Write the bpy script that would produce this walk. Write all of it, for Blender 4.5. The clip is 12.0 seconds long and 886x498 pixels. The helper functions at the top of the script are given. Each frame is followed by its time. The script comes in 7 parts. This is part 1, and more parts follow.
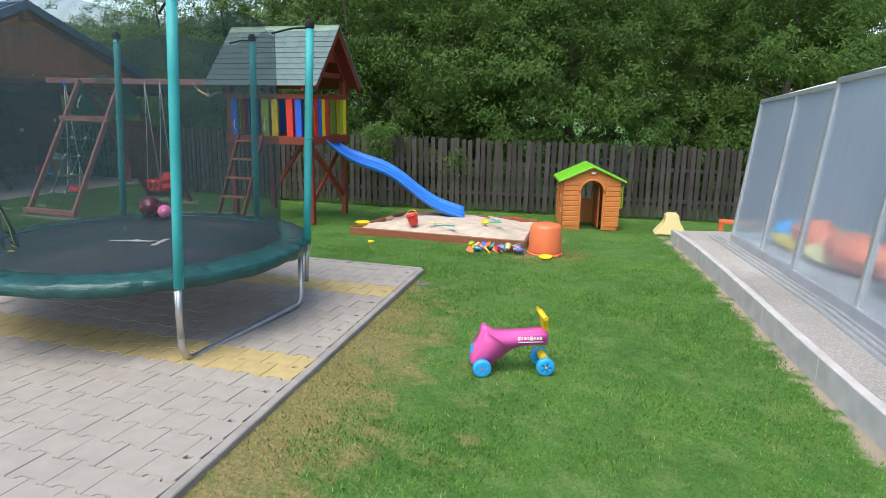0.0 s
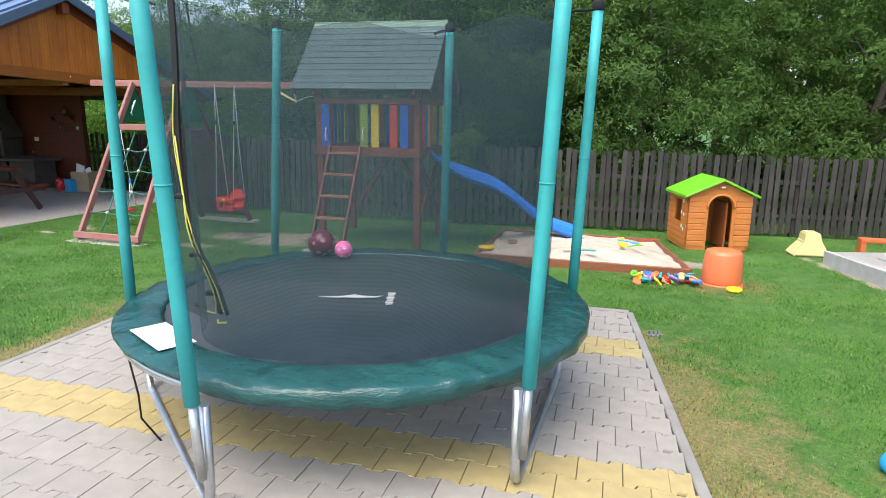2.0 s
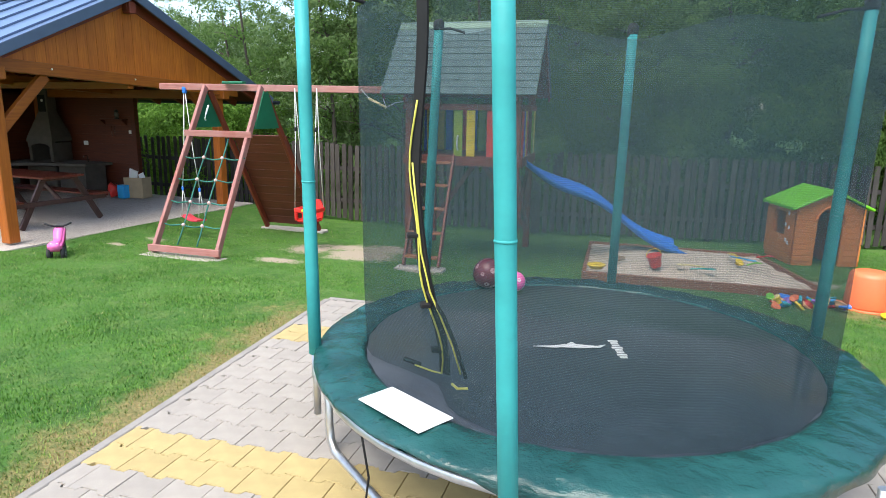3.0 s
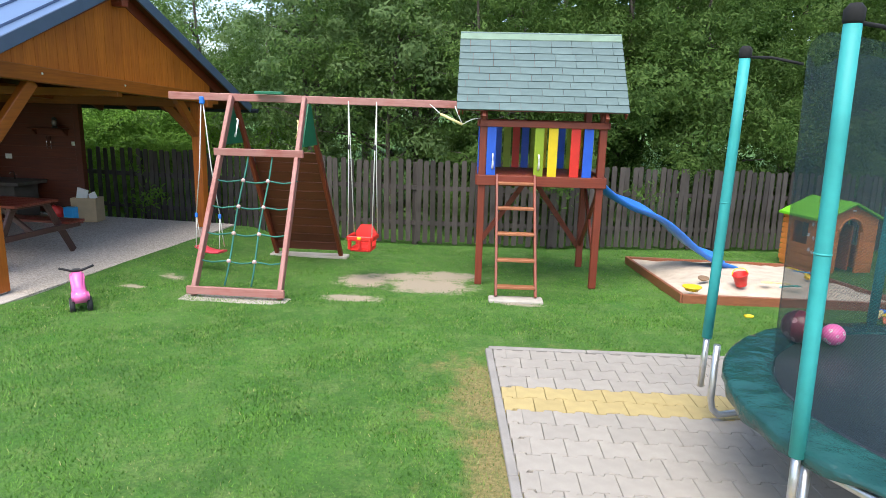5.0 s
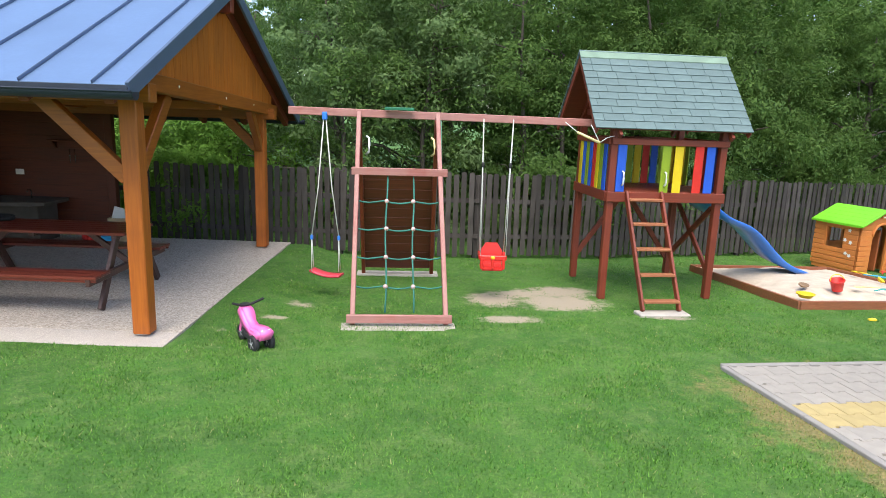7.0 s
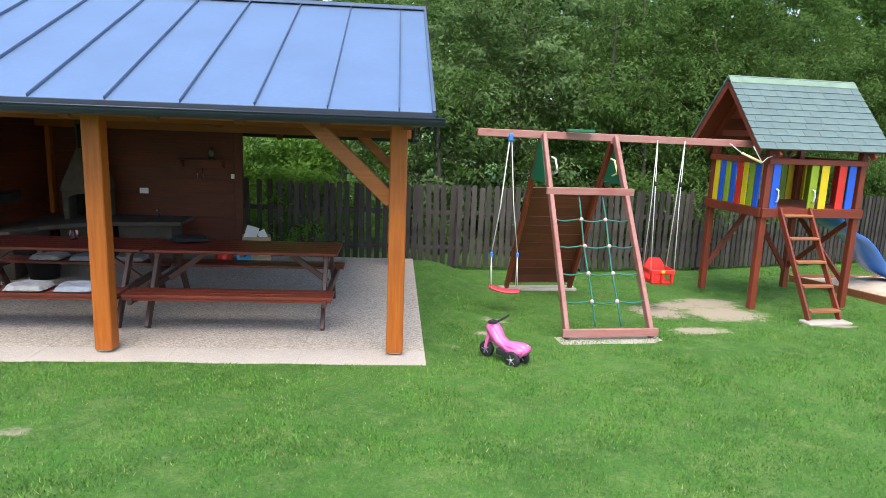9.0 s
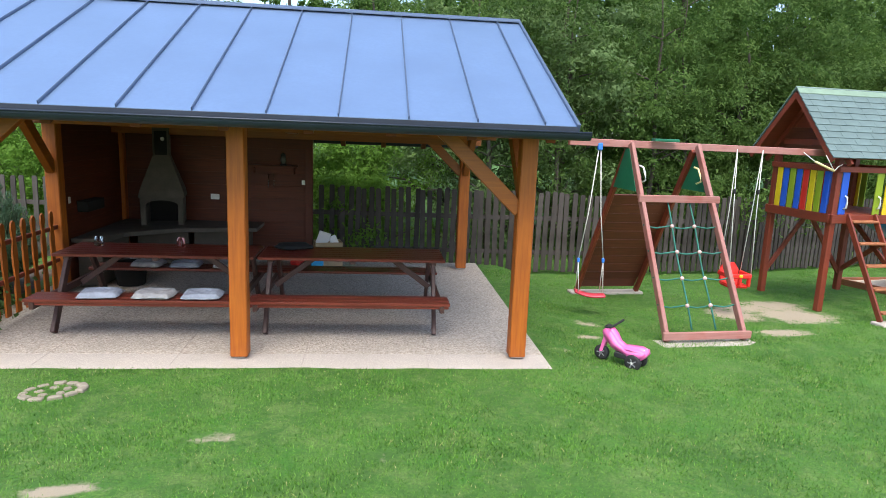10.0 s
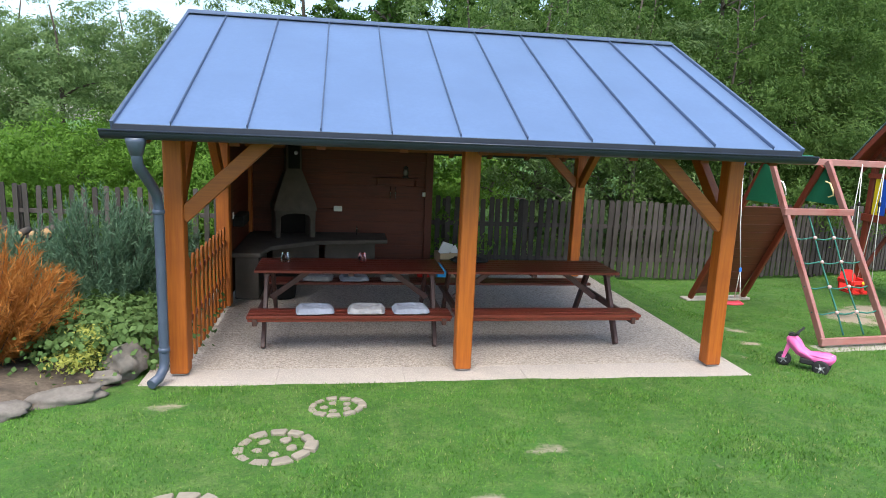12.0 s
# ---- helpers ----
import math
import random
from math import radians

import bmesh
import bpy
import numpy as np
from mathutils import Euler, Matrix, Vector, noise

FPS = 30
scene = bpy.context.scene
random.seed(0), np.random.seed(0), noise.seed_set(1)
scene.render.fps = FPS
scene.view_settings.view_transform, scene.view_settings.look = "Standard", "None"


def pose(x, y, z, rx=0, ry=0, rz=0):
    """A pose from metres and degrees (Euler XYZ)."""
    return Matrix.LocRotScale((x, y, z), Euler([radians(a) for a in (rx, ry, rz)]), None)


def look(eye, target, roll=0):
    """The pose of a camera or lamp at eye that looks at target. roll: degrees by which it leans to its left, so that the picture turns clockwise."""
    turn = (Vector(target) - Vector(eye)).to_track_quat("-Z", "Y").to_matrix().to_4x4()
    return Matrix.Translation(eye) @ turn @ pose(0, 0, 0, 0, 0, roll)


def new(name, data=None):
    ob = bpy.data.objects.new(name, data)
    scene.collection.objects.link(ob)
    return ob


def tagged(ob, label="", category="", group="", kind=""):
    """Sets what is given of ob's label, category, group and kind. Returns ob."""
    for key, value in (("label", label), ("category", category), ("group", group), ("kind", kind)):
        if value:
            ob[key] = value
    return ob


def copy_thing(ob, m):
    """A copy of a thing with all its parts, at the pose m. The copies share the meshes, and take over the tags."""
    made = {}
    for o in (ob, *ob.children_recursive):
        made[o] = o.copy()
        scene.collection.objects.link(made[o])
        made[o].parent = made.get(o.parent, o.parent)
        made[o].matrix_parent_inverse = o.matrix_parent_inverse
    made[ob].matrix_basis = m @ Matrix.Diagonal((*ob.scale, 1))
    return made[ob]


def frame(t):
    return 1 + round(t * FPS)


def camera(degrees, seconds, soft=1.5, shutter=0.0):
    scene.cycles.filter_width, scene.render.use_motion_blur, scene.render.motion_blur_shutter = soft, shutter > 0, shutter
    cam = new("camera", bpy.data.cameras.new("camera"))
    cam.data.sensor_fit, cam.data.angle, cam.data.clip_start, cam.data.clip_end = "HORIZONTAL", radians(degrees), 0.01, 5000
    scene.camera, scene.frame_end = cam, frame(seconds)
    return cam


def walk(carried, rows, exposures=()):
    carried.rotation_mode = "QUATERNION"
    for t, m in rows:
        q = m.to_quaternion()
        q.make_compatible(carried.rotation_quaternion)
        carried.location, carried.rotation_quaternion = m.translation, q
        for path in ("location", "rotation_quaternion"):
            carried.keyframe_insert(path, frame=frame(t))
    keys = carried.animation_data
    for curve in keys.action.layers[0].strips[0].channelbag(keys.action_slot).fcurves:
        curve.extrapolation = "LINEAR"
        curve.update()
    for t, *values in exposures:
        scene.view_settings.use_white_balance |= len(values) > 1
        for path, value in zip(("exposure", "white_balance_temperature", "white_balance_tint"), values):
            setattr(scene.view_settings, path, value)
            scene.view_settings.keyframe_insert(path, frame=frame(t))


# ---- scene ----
cam = camera(69.5, 12.0, soft=0.65)
PATH = [
    (0, (12.117, -5.838, 1.764), (11.308, -4.064, 1.32), 0.8),
    (0.5, (11.499, -5.756, 1.765), (10.755, -3.953, 1.326), 0.7),
    (1, (10.887, -5.692, 1.762), (10.161, -3.88, 1.327), 0.7),
    (1.5, (10.262, -5.574, 1.746), (9.546, -3.756, 1.316), 0.7),
    (2, (9.65, -5.495, 1.749), (8.924, -3.682, 1.322), 0.8),
    (2.5, (9.025, -5.436, 1.77), (8.28, -3.63, 1.346), 0.9),
    (3, (8.381, -5.379, 1.816), (7.629, -3.576, 1.387), 0.9),
    (3.5, (7.722, -5.382, 1.846), (6.998, -3.567, 1.419), 1.0),
    (5.5, (4.884, -5.528, 1.992), (4.679, -3.583, 1.572), 1.6),
    (6, (4.122, -5.573, 1.992), (4.004, -3.62, 1.577), 1.7),
    (6.5, (3.402, -5.586, 2.036), (3.348, -3.63, 1.621), 1.9),
    (7, (2.708, -5.62, 2.06), (2.715, -3.661, 1.653), 2.0),
    (7.5, (1.977, -5.615, 2.06), (2.031, -3.655, 1.663), 2.1),
    (9.5, (-0.702, -5.807, 2.11), (-0.516, -3.849, 1.745), 2.2),
    (10, (-1.391, -5.829, 2.138), (-1.177, -3.874, 1.773), 2.3),
    (10.5, (-2.005, -5.878, 2.165), (-1.781, -3.923, 1.806), 2.2),
    (11, (-2.602, -5.868, 2.217), (-2.358, -3.916, 1.854), 2.3),
    (11.5, (-3.189, -5.859, 2.248), (-2.916, -3.912, 1.884), 2.3),
    (12, (-3.777, -5.792, 2.25), (-3.463, -3.85, 1.889), 2.4),
]
EXPO = [(t, e, 6560, 9) for t, e in ((0.0, 1.14), (1.5, 1.40), (2.5, 1.55), (3.0, 1.61), (3.7, 1.57), (5.4, 1.47), (6.8, 1.45), (7.6, 1.55), (9.5, 1.54), (12.0, 1.47))]
walk(cam, [(t, look(eye, target, roll)) for t, eye, target, roll in PATH], EXPO)

# ---- world, sun ----
world = bpy.data.worlds.new("world")
scene.world = world
world.use_nodes = True
wn = world.node_tree
sky = wn.nodes.new("ShaderNodeTexSky")
sky.sky_type, sky.sun_disc = "NISHITA", False
sky.sun_elevation, sky.sun_rotation = radians(61), radians(187)
sky.air_density, sky.dust_density, sky.ozone_density = 1.0, 2.0, 1.0
wn.links.new(sky.outputs[0], wn.nodes["Background"].inputs[0])
wn.nodes["Background"].inputs[1].default_value = 0.13
sun = new("sun", bpy.data.lights.new("sun", "SUN"))
sun.data.energy, sun.data.angle, sun.data.color = 1.5, radians(50), (1.0, 0.95, 0.87)
sun.matrix_world = look((-0.75, -6.0, 11.0), (0, 0, 0))


# ---- materials ----
def nodes_of(name):
    m = bpy.data.materials.new(name)
    m.use_nodes = True
    nt = m.node_tree
    return m, nt, nt.nodes["Principled BSDF"], nt.nodes, nt.links


def mixcol(nt, fac, a, b, blend="MIX"):
    n = nt.nodes.new("ShaderNodeMix")
    n.data_type, n.blend_type = "RGBA", blend
    for sock, v in ((0, fac), (6, a), (7, b)):
        if isinstance(v, bpy.types.NodeSocket):
            nt.links.new(v, n.inputs[sock])
        else:
            n.inputs[sock].default_value = v if sock == 0 else (*v, 1)
    return n.outputs[2]


def tex_noise(nt, scale, detail=4, rough=0.55, stretch=None, coord="Object", dim=None):
    tc = nt.nodes.new("ShaderNodeTexCoord")
    n = nt.nodes.new("ShaderNodeTexNoise")
    n.inputs["Scale"].default_value, n.inputs["Detail"].default_value, n.inputs["Roughness"].default_value = scale, detail, rough
    src = tc.outputs["Object" if coord == "World" else coord]
    if coord == "World":
        src = nt.nodes.new("ShaderNodeNewGeometry").outputs["Position"]
    if stretch:
        mp = nt.nodes.new("ShaderNodeMapping")
        mp.inputs["Scale"].default_value = stretch
        nt.links.new(src, mp.inputs[0])
        src = mp.outputs[0]
    nt.links.new(src, n.inputs["Vector"])
    return n.outputs["Fac"]


def ramp(nt, fac, lo, hi):
    n = nt.nodes.new("ShaderNodeMapRange")
    n.inputs[1].default_value, n.inputs[2].default_value = lo, hi
    nt.links.new(fac, n.inputs[0])
    return n.outputs[0]


def times(nt, a, b):
    n = nt.nodes.new("ShaderNodeMath")
    n.operation = "MULTIPLY"
    nt.links.new(a, n.inputs[0])
    if isinstance(b, bpy.types.NodeSocket):
        nt.links.new(b, n.inputs[1])
    else:
        n.inputs[1].default_value = b
    return n.outputs[0]


def bump(nt, bsdf, height, strength=0.3, dist=0.01):
    b = nt.nodes.new("ShaderNodeBump")
    b.inputs["Strength"].default_value, b.inputs["Distance"].default_value = strength, dist
    nt.links.new(height, b.inputs["Height"])
    nt.links.new(b.outputs[0], bsdf.inputs["Normal"])


def plain(name, col, rough=0.5, metal=0.0, var=0.25, fine=60, coarse=4, bumps=0.15, spread=0.0):
    """A painted, plastic, metal or mineral surface with grain and stains."""
    m, nt, b, n, l = nodes_of(name)
    f, c = tex_noise(nt, fine), tex_noise(nt, coarse, 3)
    dark = tuple(v * (1 - var) for v in col)
    lite = tuple(min(0.95, v * (1 + var * 0.6)) for v in col)
    out = mixcol(nt, ramp(nt, c, 0.3, 0.7), dark, lite)
    out = mixcol(nt, times(nt, ramp(nt, f, 0.35, 0.75), 0.5), out, tuple(v * (1 - var * 1.3) for v in col))
    if spread:
        oi = nt.nodes.new("ShaderNodeObjectInfo")
        out = mixcol(nt, times(nt, oi.outputs["Random"], spread), out, tuple(v * 0.55 for v in col))
    l.new(out, b.inputs["Base Color"])
    b.inputs["Roughness"].default_value, b.inputs["Metallic"].default_value = rough, metal
    if bumps:
        bump(nt, b, f, bumps, 0.004)
    return m


def wood(name, dark, lite, axis, rough=0.5, spread=0.3, weather=None, wfac=0.5):
    """Stained timber with grain along an axis; weather: a faded tone that lies in patches."""
    m, nt, b, n, l = nodes_of(name)
    st = {"x": (1.2, 22, 22), "y": (22, 1.2, 22), "z": (22, 22, 1.2)}[axis]
    g = tex_noise(nt, 2.2, 5, 0.6, st)
    c = tex_noise(nt, 2.5, 3)
    out = mixcol(nt, ramp(nt, g, 0.3, 0.7), dark, lite)
    if weather:
        out = mixcol(nt, times(nt, ramp(nt, c, 0.35, 0.6), wfac), out, weather)
    out = mixcol(nt, times(nt, ramp(nt, c, 0.45, 0.75), 0.4), out, tuple(v * 0.6 for v in dark))
    oi = nt.nodes.new("ShaderNodeObjectInfo")
    out = mixcol(nt, times(nt, oi.outputs["Random"], spread), out, tuple(v * 0.6 for v in dark))
    l.new(out, b.inputs["Base Color"])
    b.inputs["Roughness"].default_value = rough
    bump(nt, b, g, 0.25, 0.004)
    return m


def lawn_colour(nt):
    """Colour of the turf by its place: greens in two scales, mowing tone, and parched straw along the paving."""
    big = tex_noise(nt, 0.8, 4, 0.6, coord="World")
    mid = tex_noise(nt, 3.5, 4, 0.6, coord="World")
    out = mixcol(nt, ramp(nt, mid, 0.3, 0.7), (0.042, 0.128, 0.011), (0.096, 0.232, 0.025))
    tuft = tex_noise(nt, 13, 6, 0.8, coord="World")
    out = mixcol(nt, times(nt, ramp(nt, tuft, 0.46, 0.60), 0.85), out, (0.034, 0.120, 0.009))
    out = mixcol(nt, times(nt, ramp(nt, big, 0.42, 0.66), 0.55), out, (0.130, 0.295, 0.042))
    pale = tex_noise(nt, 4.2, 8, 0.78, coord="World")
    out = mixcol(nt, times(nt, ramp(nt, pale, 0.48, 0.62), 0.72), out, (0.180, 0.275, 0.072))
    lush = tex_noise(nt, 3.6, 7, 0.75, coord="World")
    out = mixcol(nt, times(nt, ramp(nt, lush, 0.52, 0.64), 0.75), out, (0.045, 0.185, 0.012))
    at = nt.nodes.new("ShaderNodeAttribute")
    at.attribute_name = "dry"
    patch = ramp(nt, tex_noise(nt, 3.6, 6, 0.7, coord="World"), 0.22, 0.78)
    k = nt.nodes.new("ShaderNodeMath")
    k.operation = "ADD"
    nt.links.new(at.outputs["Fac"], k.inputs[0])
    nt.links.new(patch, k.inputs[1])
    return mixcol(nt, ramp(nt, k.outputs[0], 0.84, 1.22), out, (0.34, 0.25, 0.105))


def lawn_material():
    m, nt, b, n, l = nodes_of("lawn")
    out = lawn_colour(nt)
    bare = nt.nodes.new("ShaderNodeAttribute")
    bare.attribute_name = "bare"
    f = tex_noise(nt, 45, 5, 0.7, coord="World")
    k = nt.nodes.new("ShaderNodeMath")
    k.operation = "ADD"
    l.new(bare.outputs["Fac"], k.inputs[0])
    l.new(tex_noise(nt, 6, 5, 0.7, coord="World"), k.inputs[1])
    out = mixcol(nt, times(nt, ramp(nt, f, 0.3, 0.6), 0.65), out, (0.028, 0.080, 0.010))
    out = mixcol(nt, ramp(nt, k.outputs[0], 0.95, 1.2), out, (0.35, 0.295, 0.215))
    l.new(out, b.inputs["Base Color"])
    b.inputs["Roughness"].default_value = 0.9
    bump(nt, b, f, 0.6, 0.03)
    return m


def blade_material():
    m, nt, b, n, l = nodes_of("grass_blade")
    out = lawn_colour(nt)
    geo = nt.nodes.new("ShaderNodeNewGeometry")
    out = mixcol(nt, times(nt, ramp(nt, geo.outputs["Random Per Island"], 0.45, 1.0), 0.85), out, (0.165, 0.345, 0.058))
    out = mixcol(nt, ramp(nt, geo.outputs["Random Per Island"], 0.30, 0.04), out, (0.030, 0.100, 0.008))
    out = mixcol(nt, ramp(nt, geo.outputs["Random Per Island"], 0.97, 0.98), out, (0.33, 0.34, 0.14))
    l.new(out, b.inputs["Base Color"])
    b.inputs["Roughness"].default_value = 0.6
    b.inputs["Specular IOR Level"].default_value = 0.25
    return m


def leaf_material(name, dark, lite, glow=0.35):
    m, nt, b, n, l = nodes_of(name)
    geo = nt.nodes.new("ShaderNodeNewGeometry")
    c = tex_noise(nt, 0.7, 3, coord="World")
    out = mixcol(nt, geo.outputs["Random Per Island"], dark, lite)
    out = mixcol(nt, times(nt, ramp(nt, c, 0.35, 0.7), 0.5), out, tuple(v * 0.6 for v in dark))
    oi = nt.nodes.new("ShaderNodeObjectInfo")
    out = mixcol(nt, times(nt, oi.outputs["Random"], 0.45), out, tuple((u + v) * 0.62 for u, v in zip(dark, lite)))
    l.new(out, b.inputs["Base Color"])
    b.inputs["Roughness"].default_value = 0.6
    b.inputs["Specular IOR Level"].default_value = 0.2
    tr = nt.nodes.new("ShaderNodeBsdfTranslucent")
    l.new(out, tr.inputs[0])
    mx = nt.nodes.new("ShaderNodeMixShader")
    mx.inputs[0].default_value = glow
    l.new(b.outputs[0], mx.inputs[1])
    l.new(tr.outputs[0], mx.inputs[2])
    l.new(mx.outputs[0], nt.nodes["Material Output"].inputs[0])
    return m


def net_material(name, col, cover, rows):
    """Woven safety mesh: a share of thread over open holes, with a fine weave."""
    m, nt, b, n, l = nodes_of(name)
    l.new(mixcol(nt, tex_noise(nt, 3, 3), tuple(v * 0.7 for v in col), col), b.inputs["Base Color"])
    b.inputs["Roughness"].default_value = 0.7
    tc = nt.nodes.new("ShaderNodeTexCoord")
    w = nt.nodes.new("ShaderNodeTexWave")
    w.bands_direction = "Z"
    w.inputs["Scale"].default_value = rows
    w.inputs["Distortion"].default_value = 0.6
    l.new(tc.outputs["Object"], w.inputs[0])
    mr = nt.nodes.new("ShaderNodeMapRange")
    mr.inputs[3].default_value, mr.inputs[4].default_value = cover - 0.1, cover + 0.1
    l.new(w.outputs["Fac"], mr.inputs[0])
    tr = nt.nodes.new("ShaderNodeBsdfTransparent")
    mx = nt.nodes.new("ShaderNodeMixShader")
    l.new(mr.outputs[0], mx.inputs[0])
    l.new(tr.outputs[0], mx.inputs[1])
    l.new(b.outputs[0], mx.inputs[2])
    l.new(mx.outputs[0], nt.nodes["Material Output"].inputs[0])
    return m


def pebble(name, lite, dark, grain=85):
    """Washed concrete: small stones of several tones in a matrix, with broad stains."""
    m, nt, b, n, l = nodes_of(name)
    vo = nt.nodes.new("ShaderNodeTexVoronoi")
    vo.inputs["Scale"].default_value = grain
    tc = nt.nodes.new("ShaderNodeTexCoord")
    l.new(tc.outputs["Object"], vo.inputs["Vector"])
    sep = nt.nodes.new("ShaderNodeSeparateColor")
    l.new(vo.outputs["Color"], sep.inputs[0])
    out = mixcol(nt, ramp(nt, sep.outputs[0], 0.25, 1.0), lite, dark)
    out = mixcol(nt, ramp(nt, vo.outputs["Distance"], 0.35, 0.7), out, tuple(v * 0.7 for v in lite))
    out = mixcol(nt, times(nt, ramp(nt, tex_noise(nt, 1.6, 5, 0.6), 0.45, 0.72), 0.35), out, tuple(v * 0.55 for v in lite))
    l.new(out, b.inputs["Base Color"])
    b.inputs["Roughness"].default_value = 0.85
    bump(nt, b, vo.outputs["Distance"], 0.5, 0.006)
    return m


def pad_material():
    """Creased vinyl: long soft folds and fine wrinkles."""
    m, nt, b, n, l = nodes_of("creased_green_vinyl")
    c = tex_noise(nt, 4, 3)
    f = tex_noise(nt, 9, 5, 0.65, (1, 1, 2.5))
    l.new(mixcol(nt, ramp(nt, c, 0.3, 0.7), (0.010, 0.055, 0.053), (0.018, 0.090, 0.086)), b.inputs["Base Color"])
    b.inputs["Roughness"].default_value = 0.22
    wv = nt.nodes.new("ShaderNodeTexNoise")
    wv.noise_type = "RIDGED_MULTIFRACTAL"
    wv.inputs["Scale"].default_value, wv.inputs["Detail"].default_value = 7.0, 3.0
    tc = nt.nodes.new("ShaderNodeTexCoord")
    l.new(tc.outputs["Object"], wv.inputs["Vector"])
    b1 = nt.nodes.new("ShaderNodeBump")
    b1.inputs["Strength"].default_value, b1.inputs["Distance"].default_value = 0.55, 0.03
    l.new(f, b1.inputs["Height"])
    b2 = nt.nodes.new("ShaderNodeBump")
    b2.inputs["Strength"].default_value, b2.inputs["Distance"].default_value = 0.75, 0.03
    l.new(wv.outputs["Fac"], b2.inputs["Height"])
    l.new(b1.outputs[0], b2.inputs["Normal"])
    l.new(b2.outputs[0], b.inputs["Normal"])
    return m


LAWN, BLADE = lawn_material(), blade_material()
PAVE = plain("grey_paver", (0.36, 0.328, 0.285), 0.85, var=0.12, fine=180, coarse=9, bumps=0.3, spread=0.25)
PAVE_Y = plain("yellow_paver", (0.46, 0.36, 0.16), 0.85, var=0.14, fine=180, coarse=9, bumps=0.3, spread=0.22)
KERBT = plain("terrace_kerb", (0.50, 0.48, 0.46), 0.9, var=0.18, fine=120, coarse=5, bumps=0.3)
FOOT = plain("footing_concrete", (0.42, 0.385, 0.335), 0.9, var=0.2, fine=90, coarse=6, bumps=0.4)
KERB = plain("concrete_kerb", (0.30, 0.28, 0.255), 0.9, var=0.18, fine=120, coarse=5, bumps=0.3)
JOINT = plain("joint_sand", (0.13, 0.115, 0.095), 0.95, var=0.3, fine=150)
PEBBLE = pebble("washed_pebble_concrete", (0.60, 0.53, 0.45), (0.22, 0.175, 0.14), 62)
BORDER = pebble("smooth_border_concrete", (0.58, 0.52, 0.46), (0.42, 0.37, 0.32), 140)
WPEB = pebble("pale_pebble_concrete", (0.82, 0.79, 0.74), (0.56, 0.51, 0.45))
POST_Z = wood("amber_post", (0.33, 0.076, 0.005), (0.49, 0.135, 0.009), "z", 0.55)
POST_X = wood("amber_beam_x", (0.27, 0.066, 0.006), (0.42, 0.120, 0.010), "x", 0.42)
POST_Y = wood("amber_beam_y", (0.27, 0.066, 0.006), (0.42, 0.120, 0.010), "y", 0.42)
GABLE = wood("gable_board", (0.40, 0.095, 0.008), (0.62, 0.180, 0.018), "z", 0.45)
WALLW = wood("dark_wall_board", (0.066, 0.0095, 0.001), (0.135, 0.023, 0.002), "x", 0.6)
WALLWY = wood("dark_wall_board_y", (0.066, 0.0095, 0.001), (0.135, 0.023, 0.002), "y", 0.6)
TABLE = wood("mahogany_slat", (0.13, 0.025, 0.016), (0.22, 0.045, 0.026), "x", 0.32)
TLEG = wood("dark_leg", (0.055, 0.025, 0.02), (0.10, 0.045, 0.035), "z", 0.45)
PLAYZ = wood("red_brown_z", (0.155, 0.022, 0.009), (0.26, 0.046, 0.018), "z", 0.5, weather=(0.25, 0.075, 0.05), wfac=0.2)
PLAYX = wood("red_brown_x", (0.155, 0.022, 0.009), (0.26, 0.046, 0.018), "x", 0.5, weather=(0.25, 0.075, 0.05), wfac=0.2)
# Weathered timber; front light and sky glare are put into the pale tone.
PLAYF = wood("faded_and_lit_red_frame", (0.26, 0.07, 0.055), (0.40, 0.16, 0.135), "z", 0.5, weather=(0.50, 0.29, 0.26), wfac=0.6)
PLAYFX = wood("faded_and_lit_red_beam", (0.26, 0.07, 0.055), (0.40, 0.16, 0.135), "x", 0.5, weather=(0.50, 0.29, 0.26), wfac=0.6)
RUNG = wood("orange_rung", (0.30, 0.10, 0.045), (0.42, 0.17, 0.075), "x", 0.5)
FENCE = wood("weathered_fence", (0.026, 0.020, 0.018), (0.078, 0.064, 0.058), "z", 0.85, spread=0.7, weather=(0.135, 0.12, 0.112), wfac=0.5)
SANDW = wood("sandbox_board", (0.20, 0.055, 0.022), (0.34, 0.110, 0.048), "x", 0.5, weather=(0.36, 0.19, 0.11), wfac=0.3)
SAND = plain("sand", (0.56, 0.47, 0.37), 0.95, var=0.22, fine=140, coarse=6, bumps=0.7)
STEEL = plain("galvanised_tube", (0.58, 0.59, 0.60), 0.32, 0.85, var=0.2, fine=40, bumps=0.05)
TEAL = plain("teal_foam_sleeve", (0.035, 0.36, 0.36), 0.6, var=0.14, fine=30, bumps=0.1)
PAD = pad_material()
MAT_ = plain("black_jump_mat", (0.046, 0.060, 0.076), 0.42, var=0.25, fine=300, coarse=3, bumps=0.2)
mix_ = MAT_.node_tree.nodes.new("ShaderNodeMixShader")
mix_.inputs[0].default_value = 0.26
MAT_.node_tree.links.new(MAT_.node_tree.nodes["Principled BSDF"].outputs[0], mix_.inputs[1])
MAT_.node_tree.links.new(MAT_.node_tree.nodes.new("ShaderNodeBsdfTransparent").outputs[0], mix_.inputs[2])
MAT_.node_tree.links.new(mix_.outputs[0], MAT_.node_tree.nodes["Material Output"].inputs[0])
NET = net_material("safety_net", (0.020, 0.052, 0.060), 0.46, 55)
BLACK = plain("black_webbing", (0.008, 0.008, 0.009), 0.85, var=0.3)
YELW = plain("yellow_trim", (0.62, 0.58, 0.10), 0.5, var=0.15)
